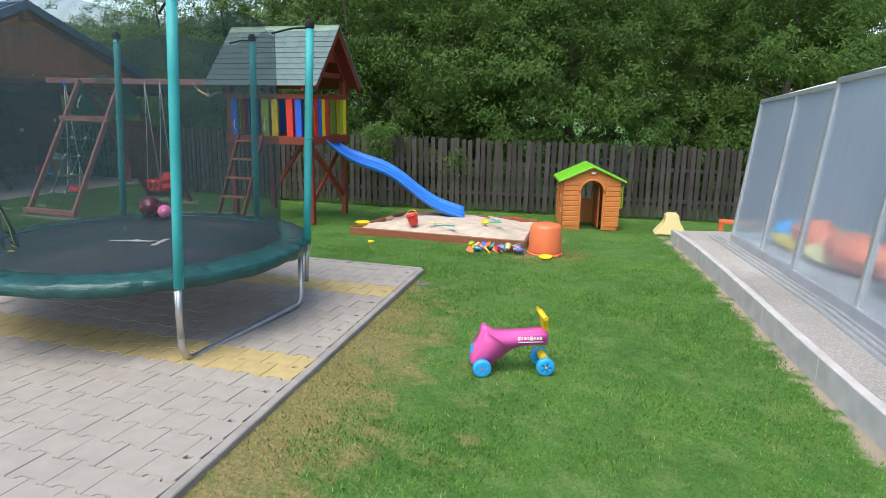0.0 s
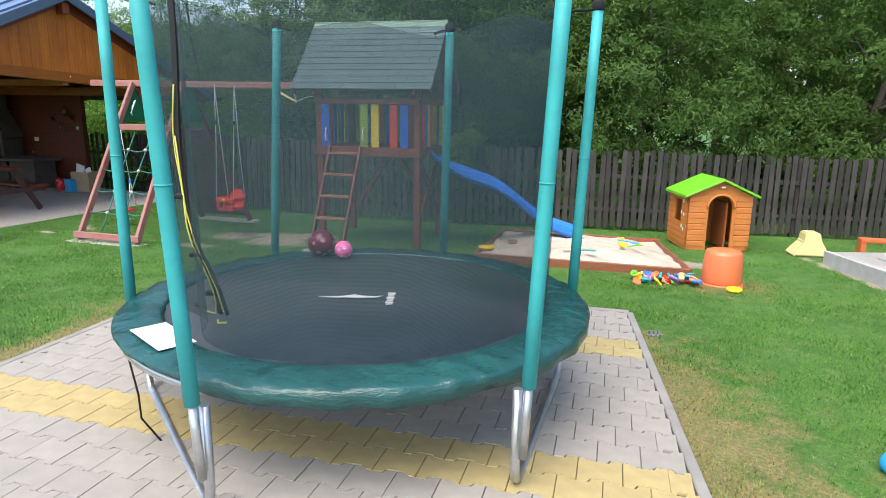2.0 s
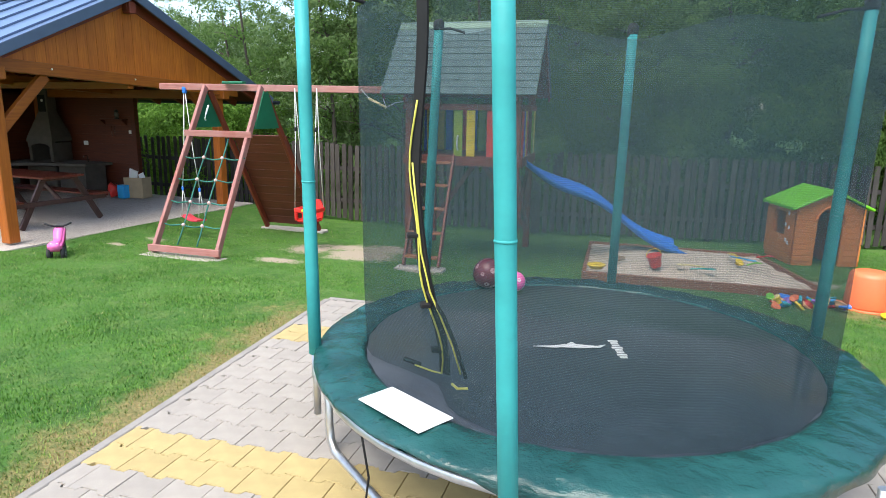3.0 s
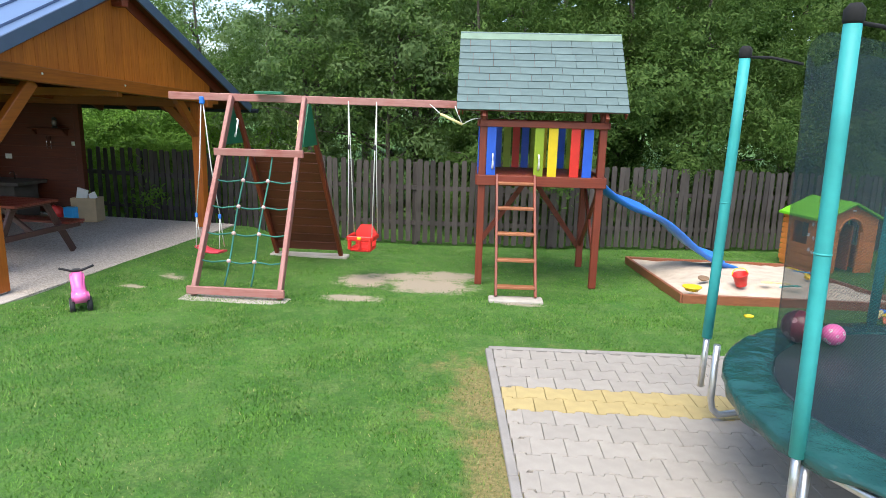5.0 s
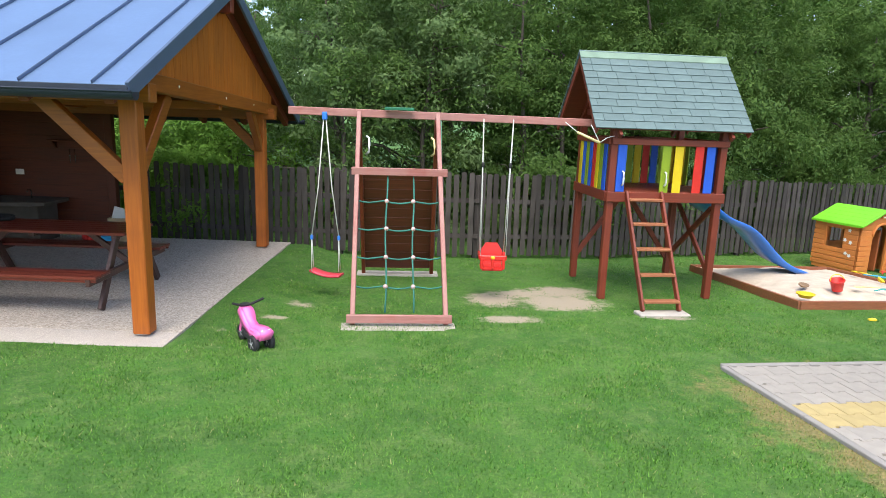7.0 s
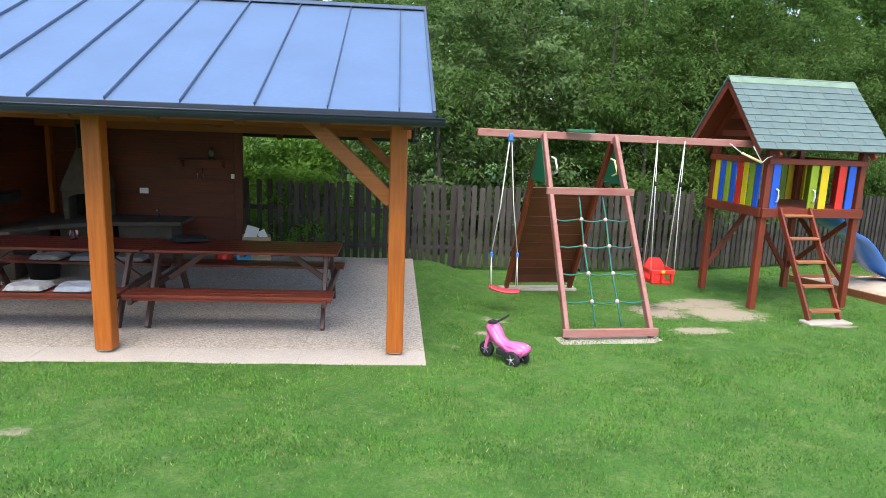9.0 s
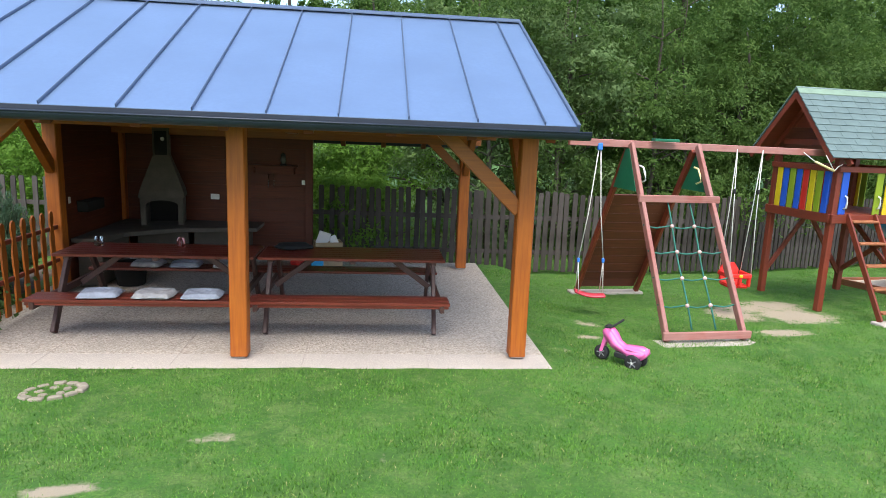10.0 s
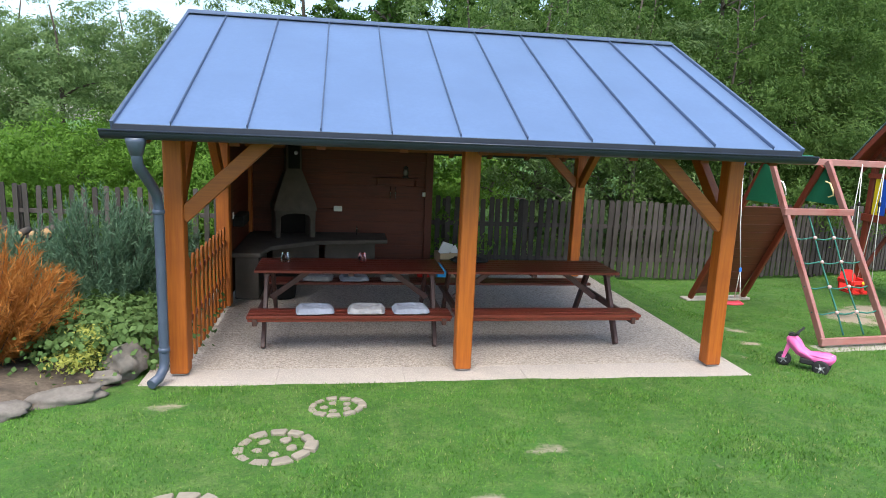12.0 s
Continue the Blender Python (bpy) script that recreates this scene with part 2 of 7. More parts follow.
WHITE = plain("white_plastic", (0.78, 0.78, 0.76), 0.45, var=0.08)
ROOF = plain("grey_blue_roof_sheet", (0.19, 0.285, 0.46), 0.32, 0.5, var=0.08, fine=25, coarse=1.5, bumps=0.03)
SEAM = plain("grey_blue_folded_seam", (0.10, 0.14, 0.22), 0.4, 0.3, var=0.1, bumps=0.03)
ANTH = plain("anthracite_metal", (0.028, 0.036, 0.056), 0.4, 0.3, var=0.2, bumps=0.05)
PIPE = plain("blue_grey_pipe", (0.075, 0.10, 0.15), 0.4, 0.1, var=0.15, bumps=0.05)
SHING = plain("green_grey_shingle", (0.13, 0.19, 0.19), 0.9, var=0.2, fine=160, coarse=5, bumps=0.4, spread=0.3)
SHINGCAP = plain("pale_green_cap", (0.20, 0.29, 0.22), 0.9, var=0.2, fine=160, coarse=5, bumps=0.4)
ORANGEP = plain("orange_plastic", (0.62, 0.21, 0.05), 0.5, var=0.12, fine=30)
LIMEP = plain("lime_plastic", (0.17, 0.55, 0.025), 0.42, var=0.12, fine=30)
BLUEP = plain("blue_plastic", (0.035, 0.20, 0.72), 0.3, var=0.12, fine=20)
REDP = plain("red_plastic", (0.66, 0.03, 0.025), 0.35, var=0.1, fine=30)
PINKP = plain("pink_plastic", (0.68, 0.10, 0.36), 0.35, var=0.08, fine=20)
HOTP = plain("hot_pink_plastic", (0.90, 0.175, 0.47), 0.35, var=0.08, fine=20)
YELP = plain("yellow_plastic", (0.78, 0.55, 0.02), 0.35, var=0.08, fine=30)
CREAM = plain("cream_plastic", (0.76, 0.64, 0.30), 0.4, var=0.08, fine=30)
CYANP = plain("sky_blue_plastic", (0.03, 0.36, 0.72), 0.35, var=0.1, fine=30)
CORAL = plain("coral_plastic", (0.78, 0.19, 0.07), 0.4, var=0.08, fine=30)
RUBBER = plain("dark_rubber", (0.02, 0.02, 0.022), 0.7, var=0.2)
ALU = plain("aluminium_rib", (0.56, 0.59, 0.62), 0.4, 0.6, var=0.1, bumps=0.03)
GREENP = plain("green_panel", (0.012, 0.15, 0.075), 0.45, var=0.15, fine=30)
ROPEG = plain("green_rope", (0.03, 0.17, 0.13), 0.8, var=0.3, fine=200)
ROPEW = plain("white_rope", (0.66, 0.66, 0.62), 0.8, var=0.15, fine=200)
PB = plain("blue_paint", (0.02, 0.10, 0.55), 0.4, var=0.12)
PR = plain("red_paint", (0.62, 0.03, 0.02), 0.4, var=0.12)
PY = plain("yellow_paint", (0.72, 0.52, 0.015), 0.4, var=0.12)
PG = plain("olive_green_paint", (0.26, 0.36, 0.02), 0.4, var=0.15)
STONE = plain("garden_stone", (0.20, 0.18, 0.155), 0.9, var=0.3, fine=40, coarse=7, bumps=0.7)
BARK = plain("bark", (0.085, 0.07, 0.055), 0.9, var=0.4, fine=30, coarse=3, bumps=0.8)
SOIL = plain("bed_soil", (0.125, 0.098, 0.072), 0.95, var=0.6, fine=34, coarse=5, bumps=0.8)
LEAF_A = leaf_material("willow_leaf", (0.052, 0.112, 0.020), (0.140, 0.235, 0.055), 0.45)
LEAF_D = leaf_material("pale_wood_leaf", (0.10, 0.175, 0.055), (0.21, 0.31, 0.12), 0.5)
LEAF_B = leaf_material("wood_leaf", (0.042, 0.105, 0.016), (0.11, 0.21, 0.038), 0.45)
LEAF_C = leaf_material("bright_leaf", (0.08, 0.18, 0.02), (0.17, 0.32, 0.045), 0.45)


# ---- mesh tools ----
def fresh():
    return bmesh.new()


def box(bm, loc, size, rot=(0, 0, 0), bev=0.004, seg=1):
    """A block with softened edges."""
    m = Matrix.LocRotScale(Vector(loc), Euler([radians(a) for a in rot]), Vector(size))
    r = bmesh.ops.create_cube(bm, size=1.0, matrix=m)
    if bev:
        e = list({e for v in r["verts"] for e in v.link_edges})
        bmesh.ops.bevel(bm, geom=e, offset=bev, segments=seg, affect="EDGES", clamp_overlap=True)
    return bm


def bar(bm, a, b, w, d, side=(0, 0, 1), bev=0.004):
    """A squared timber from a to b; d is measured towards side, w across it."""
    a, b = Vector(a), Vector(b)
    z = (b - a).normalized()
    y = Vector(side) - z * Vector(side).dot(z)
    if y.length < 1e-4:
        y = Vector((0, 1, 0)) - z * z.y
    y.normalize()
    x = y.cross(z)
    m = Matrix((x, y, z)).transposed().to_4x4()
    m.translation = (a + b) / 2
    m = m @ Matrix.Diagonal((w, d, (b - a).length, 1))
    r = bmesh.ops.create_cube(bm, size=1.0, matrix=m)
    if bev:
        e = list({e for v in r["verts"] for e in v.link_edges})
        bmesh.ops.bevel(bm, geom=e, offset=bev, segments=1, affect="EDGES", clamp_overlap=True)
    return bm


def tube(bm, pts, r, n=8, closed=False, radii=None, caps=True):
    """A round bar along a line of points."""
    pts = [Vector(p) for p in pts]
    rings, k = [], len(pts)
    up = Vector((0.13, 0.27, 0.95))
    for i, p in enumerate(pts):
        q0 = pts[(i - 1) % k] if closed or i else p
        q1 = pts[(i + 1) % k] if closed or i < k - 1 else p
        t = (q1 - q0).normalized()
        x = t.cross(up)
        if x.length < 0.05:
            x = t.cross(Vector((1, 0, 0)))
        x.normalize()
        y = t.cross(x).normalized()
        up = -y if i == 0 else up
        rr = radii[i] if radii else r
        rings.append([bm.verts.new(p + (x * math.cos(2 * math.pi * j / n) + y * math.sin(2 * math.pi * j / n)) * rr) for j in range(n)])
    for i in range(k if closed else k - 1):
        a, b = rings[i], rings[(i + 1) % k]
        for j in range(n):
            f = bm.faces.new((a[j], a[(j + 1) % n], b[(j + 1) % n], b[j]))
            f.smooth = True
    if caps and not closed:
        bm.faces.new(rings[0][::-1])
        bm.faces.new(rings[-1])
    return bm


def lathe(bm, prof, n=24, loc=(0, 0, 0), axis="z", arc=1.0):
    """A turned shape from (radius, height) pairs."""
    loc = Vector(loc)
    rings = []
    for r, h in prof:
        ring = []
        for j in range(n):
            a = 2 * math.pi * j / n
            c, s = r * math.cos(a), r * math.sin(a)
            p = {"z": (c, s, h), "y": (c, h, s), "x": (h, c, s)}[axis]
            ring.append(bm.verts.new(loc + Vector(p)))
        rings.append(ring)
    for a, b in zip(rings, rings[1:]):
        for j in range(n):
            f = bm.faces.new((a[j], a[(j + 1) % n], b[(j + 1) % n], b[j]))
            f.smooth = True
    for ring, (r, h) in ((rings[0], prof[0]), (rings[-1], prof[-1])):
        if r > 0.0005:
            bm.faces.new(ring)
    bmesh.ops.recalc_face_normals(bm, faces=bm.faces[:])
    return bm


def plate(bm, pts, thick, along):
    """A flat outline given thickness along a vector."""
    along = Vector(along).normalized() * thick
    a = [bm.verts.new(Vector(p)) for p in pts]
    b = [bm.verts.new(Vector(p) + along) for p in pts]
    k = len(pts)
    bm.faces.new(a)
    bm.faces.new(b[::-1])
    for i in range(k):
        bm.faces.new((a[i], b[i], b[(i + 1) % k], a[(i + 1) % k]))
    bmesh.ops.recalc_face_normals(bm, faces=bm.faces[:])
    return bm


def blob(bm, loc, size, seed, rough=0.18, sub=3, freq=1.5):
    """A lumpy stone or mound."""
    r = bmesh.ops.create_icosphere(bm, subdivisions=sub, radius=1.0)
    for v in r["verts"]:
        k = 1 + rough * noise.noise(v.co * freq + Vector((seed * 7.3, seed * 3.1, 0))) * 2
        v.co = Vector((v.co.x * size[0], v.co.y * size[1], v.co.z * size[2])) * k + Vector(loc)
    for f in bm.faces:
        f.smooth = True
    return bm


def mesh_of(name, bm, material):
    me = bpy.data.meshes.new(name)
    bm.to_mesh(me)
    bm.free()
    me.materials.append(material)
    return me


def thing(name, m, label, category, group="", kind=""):
    ob = new(name)
    ob.empty_display_size = 0.1
    ob.matrix_world = m
    return tagged(ob, label, category, group, kind)


def part(name, bm, material, parent, label="", m=None):
    """One mesh under a thing or a part."""
    ob = new(name, bm if isinstance(bm, bpy.types.Mesh) else mesh_of(name, bm, material))
    ob.parent = parent
    if m is not None:
        ob.matrix_basis = m
    if label:
        ob["label"] = label
    return ob


def solo(name, bm, material, label, category, m=None, group="", kind=""):
    ob = new(name, bm if isinstance(bm, bpy.types.Mesh) else mesh_of(name, bm, material))
    if m is not None:
        ob.matrix_world = m
    return tagged(ob, label, category, group, kind)


def smooth01(t):
    t = min(1.0, max(0.0, t))
    return t * t * (3 - 2 * t)


def ground_z(x, y):
    """The lie of the land: it falls to the fence and rises towards the house on the pergola's side."""
    k = smooth01((3 - x) / 5)
    r = smooth01((11.0 - x) / 1.2)
    dip = 0.042 * math.exp(-((y - 0.1) / 0.9) ** 2) * smooth01((4.5 - x) / 2)
    fall = 0.058 - 0.05 * smooth01((1.4 - x) / 0.9) * smooth01((x + 8) / 2) * smooth01((5.0 - y) / 0.6)
    return (-fall * min(y, 9) if y > 0 else -max(y, -9) * (0.012 + 0.020 * r + 0.048 * k)) - dip


# ---- ground ----
PAV_L, PAV_R = Vector((5.19, -0.46)), Vector((9.16, 0.03))
DIR_L, DIR_R = Vector((math.sin(radians(10.0)), -math.cos(radians(10.0)))), Vector((math.sin(radians(12.3)), -math.cos(radians(12.3))))


def pav(u, v):
    """Plan of the paving: u across from 0 to 4 m, v towards the house."""
    a, b = PAV_L + DIR_L * v, PAV_R + DIR_R * v
    return a + (b - a) * (u / 4.0)


def pav_uv(x, y):
    v = max(0.0, min(9.0, (-0.2 - y) / 0.985))
    a, b = PAV_L + DIR_L * v, PAV_R + DIR_R * v
    return 4.0 * (x - a.x) / (b.x - a.x), (-0.46 + (x - a.x) / (b.x - a.x) * 0.49 - y) / 0.985


def pav_z(v):
    return 0.05 + 0.025 * max(0, v)


BARE = [(3.36, 1.9, 0.40, 0.42), (4.2, 1.85, 0.62, 0.52), (3.45, 1.0, 0.42, 0.17), (4.3, 2.5, 0.5, 0.36), (3.75, 2.3, 0.4, 0.25), (1.15, 1.3, 0.2, 0.12),
        (1.0, 0.75, 0.14, 0.08), (0.6, 0.35, 0.13, 0.08), (0.75, -0.25, 0.12, 0.06), (-2.4, -1.9, 0.2, 0.1), (-1.3, -2.2, 0.15, 0.08),
        (-5.1, -0.9, 0.22, 0.1), (5.35, 1.25, 0.3, 0.1), (9.6, 3.2, 0.4, 0.3), (-3.0, -2.6, 0.25, 0.09), (0.2, -2.0, 0.1, 0.06)]


KT = [(11.12, 4.95), (11.34, 4.35), (11.80, 2.64), (12.13, 1.25), (12.46, -0.2), (12.76, -1.3), (13.11, -2.5), (13.72, -4.6), (14.6, -8.0)]


def kerb_x(y):
    for (x0, y0), (x1, y1) in zip(KT, KT[1:]):
        if y1 <= y <= y0:
            return x0 + (x1 - x0) * (y - y0) / (y1 - y0)
    return KT[0][0] if y > 0 else KT[-1][0]


def bare_at(x, y):
    s = 0.0
    for cx, cy, rx, ry in BARE:
        d = ((x - cx) / rx) ** 2 + ((y - cy) / ry) ** 2
        s = max(s, math.exp(-d * 0.8) * 0.95)
    return max(s, 0.85 * math.exp(-((x - kerb_x(y) + 0.05) / 0.14) ** 2) if -5 < y < 4.8 else 0.0)


def dry_at(x, y):
    u, v = pav_uv(x, y)
    s = 0.0
    if v > -0.5:
        d = u - 4.05 if u > 2 else -u
        s = 0.9 * math.exp(-max(0, d - 0.12) * (1.35 if u > 2 else 2.4)) * smooth01((v + 0.6) / 1.2)
        if u > 2:
            s *= 0.65 + 0.35 * smooth01((v - 0.8) / 1.0)
    s *= 1 - smooth01((v - 6.2) / 0.7)
    s = max(s, 0.6 * math.exp(-((x - 10.0) ** 2 + (y - 1.9) ** 2) / 0.7))
    return s


def axis_steps():
    near = [i * 0.16 - 9 for i in range(int(24 / 0.16) + 1)]
    far = [-600, -250, -100, -50, -30, -20, -14, -11]
    return far + near + [17, 20, 25, 35, 60, 120, 300, 600]


xs = axis_steps()
ys = [-600, -250, -100, -50, -30, -18, -12] + [i * 0.16 - 9 for i in range(int(18.5 / 0.16) + 1)] + [10.5, 12, 15, 20, 30, 50, 100, 250, 600]
gv = [(x, y, ground_z(x, y) + 0.012 * noise.noise(Vector((x * 1.7, y * 1.7, 0)))) for y in ys for x in xs]
nx = len(xs)
gf = []
for j in range(len(ys) - 1):
    for i in range(nx - 1):
        cx, cy = (xs[i] + xs[i + 1]) / 2, (ys[j] + ys[j + 1]) / 2
        gf.append((j * nx + i, j * nx + i + 1, (j + 1) * nx + i + 1, (j + 1) * nx + i))
gv = [(x, y, z - (0.10 if (-5.35 < x < 0.1 and -0.1 < y < 4.5) or (0.15 < pav_uv(x, y)[0] < 3.85 and 0.15 < pav_uv(x, y)[1] < 6.7) else 0)) for x, y, z in gv]
gme = bpy.data.meshes.new("ground")
gme.from_pydata(gv, [], gf)
gme.materials.append(LAWN)
for nm, fn in (("dry", dry_at), ("bare", bare_at)):
    at = gme.attributes.new(nm, "FLOAT", "POINT")
    at.data.foreach_set("value", [fn(x, y) if -9 < x < 15.5 and -9 < y < 9.5 else 0.0 for x, y, z in gv])
ground = tagged(new("ground", gme), "mown green lawn with parched straw patches along the paving", "lawn", kind="structure")

# ---- pergola slab ----
slab = thing("pergola_floor", pose(0, 0, 0), "pale washed pebble concrete slab under the pergola", "floor", kind="structure")
for fx in range(5):
    for y0, y1 in ((-0.30, 0.08), (0.08, 1.2), (1.2, 2.3), (2.3, 3.4), (3.4, 4.47)):
        bm = fresh()
        box(bm, (-5.5 + 5.79 * (fx + 0.5) / 5, (y0 + y1) / 2, -0.072), (5.79 / 5 - 0.0022, y1 - y0 - 0.0022, 0.12), bev=0.0015)
        part("pebble_field", bm, BORDER if y0 < 0 else PEBBLE, slab)

# ---- pergola ----
P = thing("pergola", pose(0, 0, 0), "amber-stained timber pergola with grey-blue standing seam roof", "pergola")
RX0, RX1, RY, RZ, EY, EZ = -5.49, 0.27, 2.05, 3.445, -0.58, 2.215
EAVES = {-1: (EY, EZ), 1: (5.22, 1.96)}
tie_top = lambda y: 2.36 - 0.052 * y
for x, y, top in ((0, 0, 2.12), (-2.61, 0, 2.12), (-5.2, 0, 2.12), (-0.03, 4.0, 2.02), (-5.2, 2.25, 2.12), (-5.2, 4.25, 2.02)):
    bm = fresh()
    box(bm, (x, y, top / 2 + 0.006), (0.155, 0.155, top - 0.012), bev=0.01)
    post = part("post", bm, POST_Z, P)
    bm = fresh()
    box(bm, (x, y, 0.012), (0.10, 0.10, 0.03), bev=0.003)
    part("steel_shoe", bm, STEEL, post)
for y in (0, 4.0):
    bm = fresh()
    pz = tie_top(y) - 0.19 if y == 0 else tie_top(y) - 0.15
    bar(bm, (-5.36, y, pz), (0.2, y, pz), 0.15, 0.16, bev=0.008)
    part("wall_plate", bm, POST_X, P)
for x in (0.0, -2.61, -5.2):
    bm = fresh()
    tx = x + (0.05 if x == 0.0 else -0.05 if x < -5 else 0.003)
    bar(bm, (tx, -0.2, tie_top(-0.2) - 0.08), (tx, 4.4, tie_top(4.4) - 0.08), 0.14, 0.16, bev=0.008)
    tie = part("tie_beam", bm, POST_Y, P)
    if x == 0.0:
        for sy in (0.75, 2.1, 3.2):
            bm = fresh()
            lathe(bm, [(0.014, 0), (0.014, 0.006), (0.008, 0.009), (0, 0.01)], 10, (0.118, sy, tie_top(sy) - 0.07), "x")
            part("screw_cap", bm, WHITE, tie)
bm = fresh()
bar(bm, (-5.36, RY, 3.25), (0.2, RY, 3.25), 0.13, 0.17, bev=0.008)
part("ridge_beam", bm, PLAYX, P)
bm = fresh()
bar(bm, (-5.3, RY, 2.09), (0.07, RY, 2.09), 0.1, 0.1, bev=0.006)
part("centre_beam", bm, POST_X, P)
S = 0.075
for a, b in (((0, 0, 1.38), (-0.78, 0, 2.12)), ((0, 0, 1.42), (0, 0.68, 2.13)), ((-5.2, 0, 1.38), (-4.42, 0, 2.12)), ((-5.2, 0, 1.42), (-5.2, 0.68, 2.13)),
             ((-0.03, 4.0, 1.45), (-0.7, 4.0, 2.1)), ((-0.03, 4.0, 1.45), (-0.0, 3.35, 2.12)), ((-5.2, 2.25, 1.45), (-5.2, 1.6, 2.13))):
    bm = fresh()
    d = (Vector(b) - Vector(a)).normalized()
    bar(bm, Vector(a) + d * S, Vector(b) + d * 0.05, 0.09, 0.13, side=(0, 0, 1), bev=0.006)
    part("brace", bm, POST_X if abs(d.x) > 0.3 else POST_Y, P)
# gable boards above both end ties
for x in (0.075, -5.275):
    k, w = 27, 0.158
    under = lambda y: RZ - 0.16 - (RZ - EAVES[-1 if y < RY else 1][1]) * abs(y - RY) / abs(RY - EAVES[-1 if y < RY else 1][0])
    for i in range(k):
        a, b = RY - (k / 2 - i) * w + 0.002, RY - (k / 2 - i - 1) * w - 0.002
        base = lambda y: tie_top(y) - 0.012
        if under(b) <= base(b) and under(a) <= base(a):
            continue
        pts = [(x, a, base(a)), (x, b, base(b)), (x, b, max(base(b) + 0.004, under(b)))]
        if a < RY < b:
            pts.append((x, RY, under(RY)))
        pts.append((x, a, max(base(a) + 0.004, under(a))))
        bm = fresh()
        plate(bm, pts, 0.022, (1, 0, 0))
        part("gable_board", bm, GABLE, P)
    for yk in (RY,):
        bm = fresh()
        box(bm, (x + (0.06 if x > -1 else -0.06), yk, RZ - 0.24), (0.22, 0.12, 0.16), bev=0.006)
        part("purlin_end", bm, PLAYX, P)
# rafters and roof
for i in range(9):
    x = RX0 + 0.2 + i * (RX1 - RX0 - 0.4) / 8
    for sgn in (-1, 1):
        bm = fresh()
        ey_, ez_ = EAVES[sgn]
        bar(bm, (x, RY, RZ - 0.14), (x, ey_ - sgn * 0.06, ez_ - 0.09), 0.08, 0.13, bev=0.005)
        part("rafter", bm, PLAYX, P)
for sgn in (-1, 1):
    e, ez_ = EAVES[sgn]
    bm = fresh()
    plate(bm, [(RX0, RY, RZ - 0.07), (RX1, RY, RZ - 0.07), (RX1, e, ez_ - 0.065), (RX0, e, ez_ - 0.065)], 0.03, (0, 0, 1))
    part("roof_boarding", bm, WALLW, P, "dark brown boarding under the roof")
    slope = Vector((0, e - RY, ez_ - RZ)).normalized()
    nrm = Vector((0, -slope.z * sgn, slope.y * sgn)).normalized()
    edges = [-5.075 + 0.563 * i for i in range(10)]
    edges = [RX0] + [x for x in edges if x < RX1 - 0.1] + [RX1]
    for x0, x1 in zip(edges, edges[1:]):
        bm = fresh()
        plate(bm, [(x0 + 0.004, RY, RZ), (x1 - 0.004, RY, RZ), (x1 - 0.004, e, ez_), (x0 + 0.004, e, ez_)], 0.008, (0, 0, -1))
        part("roof_sheet", bm, ROOF, P)
    for x in edges[1:-1]:
        bm = fresh()
        a, b = Vector((x, RY, RZ)) + nrm * 0.014, Vector((x, e, ez_)) + nrm * 0.014
        bar(bm, a, b, 0.011, 0.028, side=nrm, bev=0.003)
        part("standing_seam", bm, SEAM, P)
    for x in (RX0, RX1):
        bm = fresh()
        bar(bm, Vector((x, RY, RZ - 0.045)), Vector((x, e, ez_ - 0.045)), 0.03, 0.135, side=nrm, bev=0.004)
        part("verge_flashing", bm, SEAM, P)
    bm = fresh()
    bar(bm, (RX0, e + sgn * 0.005, ez_ - 0.04), (RX1, e + sgn * 0.005, ez_ - 0.04), 0.02, 0.07, bev=0.003)
    part("eave_flashing", bm, ANTH, P)
    bm = fresh()
    gy, gz, rr = e + sgn * 0.065, ez_ - 0.055, 0.062
    gx0, gx1, n = RX0 - 0.06, RX1 + 0.08, 10
    outer, inner = [], []
    for i in range(n + 1):
        a = math.pi + math.pi * i / n
        outer.append((gy + rr * math.cos(a), gz + rr * math.sin(a)))
        inner.append((gy + (rr - 0.005) * math.cos(a), gz + (rr - 0.005) * math.sin(a)))
    ring = outer + inner[::-1]
    plate(bm, [(gx0, y, z) for y, z in ring], gx1 - gx0, (1, 0, 0))
    for gx in (gx0, gx1):
        plate(bm, [(gx, y, z) for y, z in outer], 0.004, (1, 0, 0))
    gut = part("gutter", bm, ANTH, P, "anthracite half-round gutter")
    bm = fresh()
    tube(bm, [(gx0, gy - sgn * -rr, gz + 0.002), (gx1, gy - sgn * -rr, gz + 0.002)], 0.009, 6)
    part("gutter_bead", bm, ANTH, gut)
bm = fresh()
for sgn in (-1, 1):
    e = Vector((0, EAVES[sgn][0] - RY, EAVES[sgn][1] - RZ)).normalized()
    plate(bm, [(RX0 - 0.01, RY, RZ + 0.035), (RX1 + 0.01, RY, RZ + 0.035), Vector((RX1 + 0.01, RY, RZ + 0.035)) + e * 0.10, Vector((RX0 - 0.01, RY, RZ + 0.035)) + e * 0.10], 0.012, (0, 0, -1))
part("ridge_cap", bm, SEAM, P)
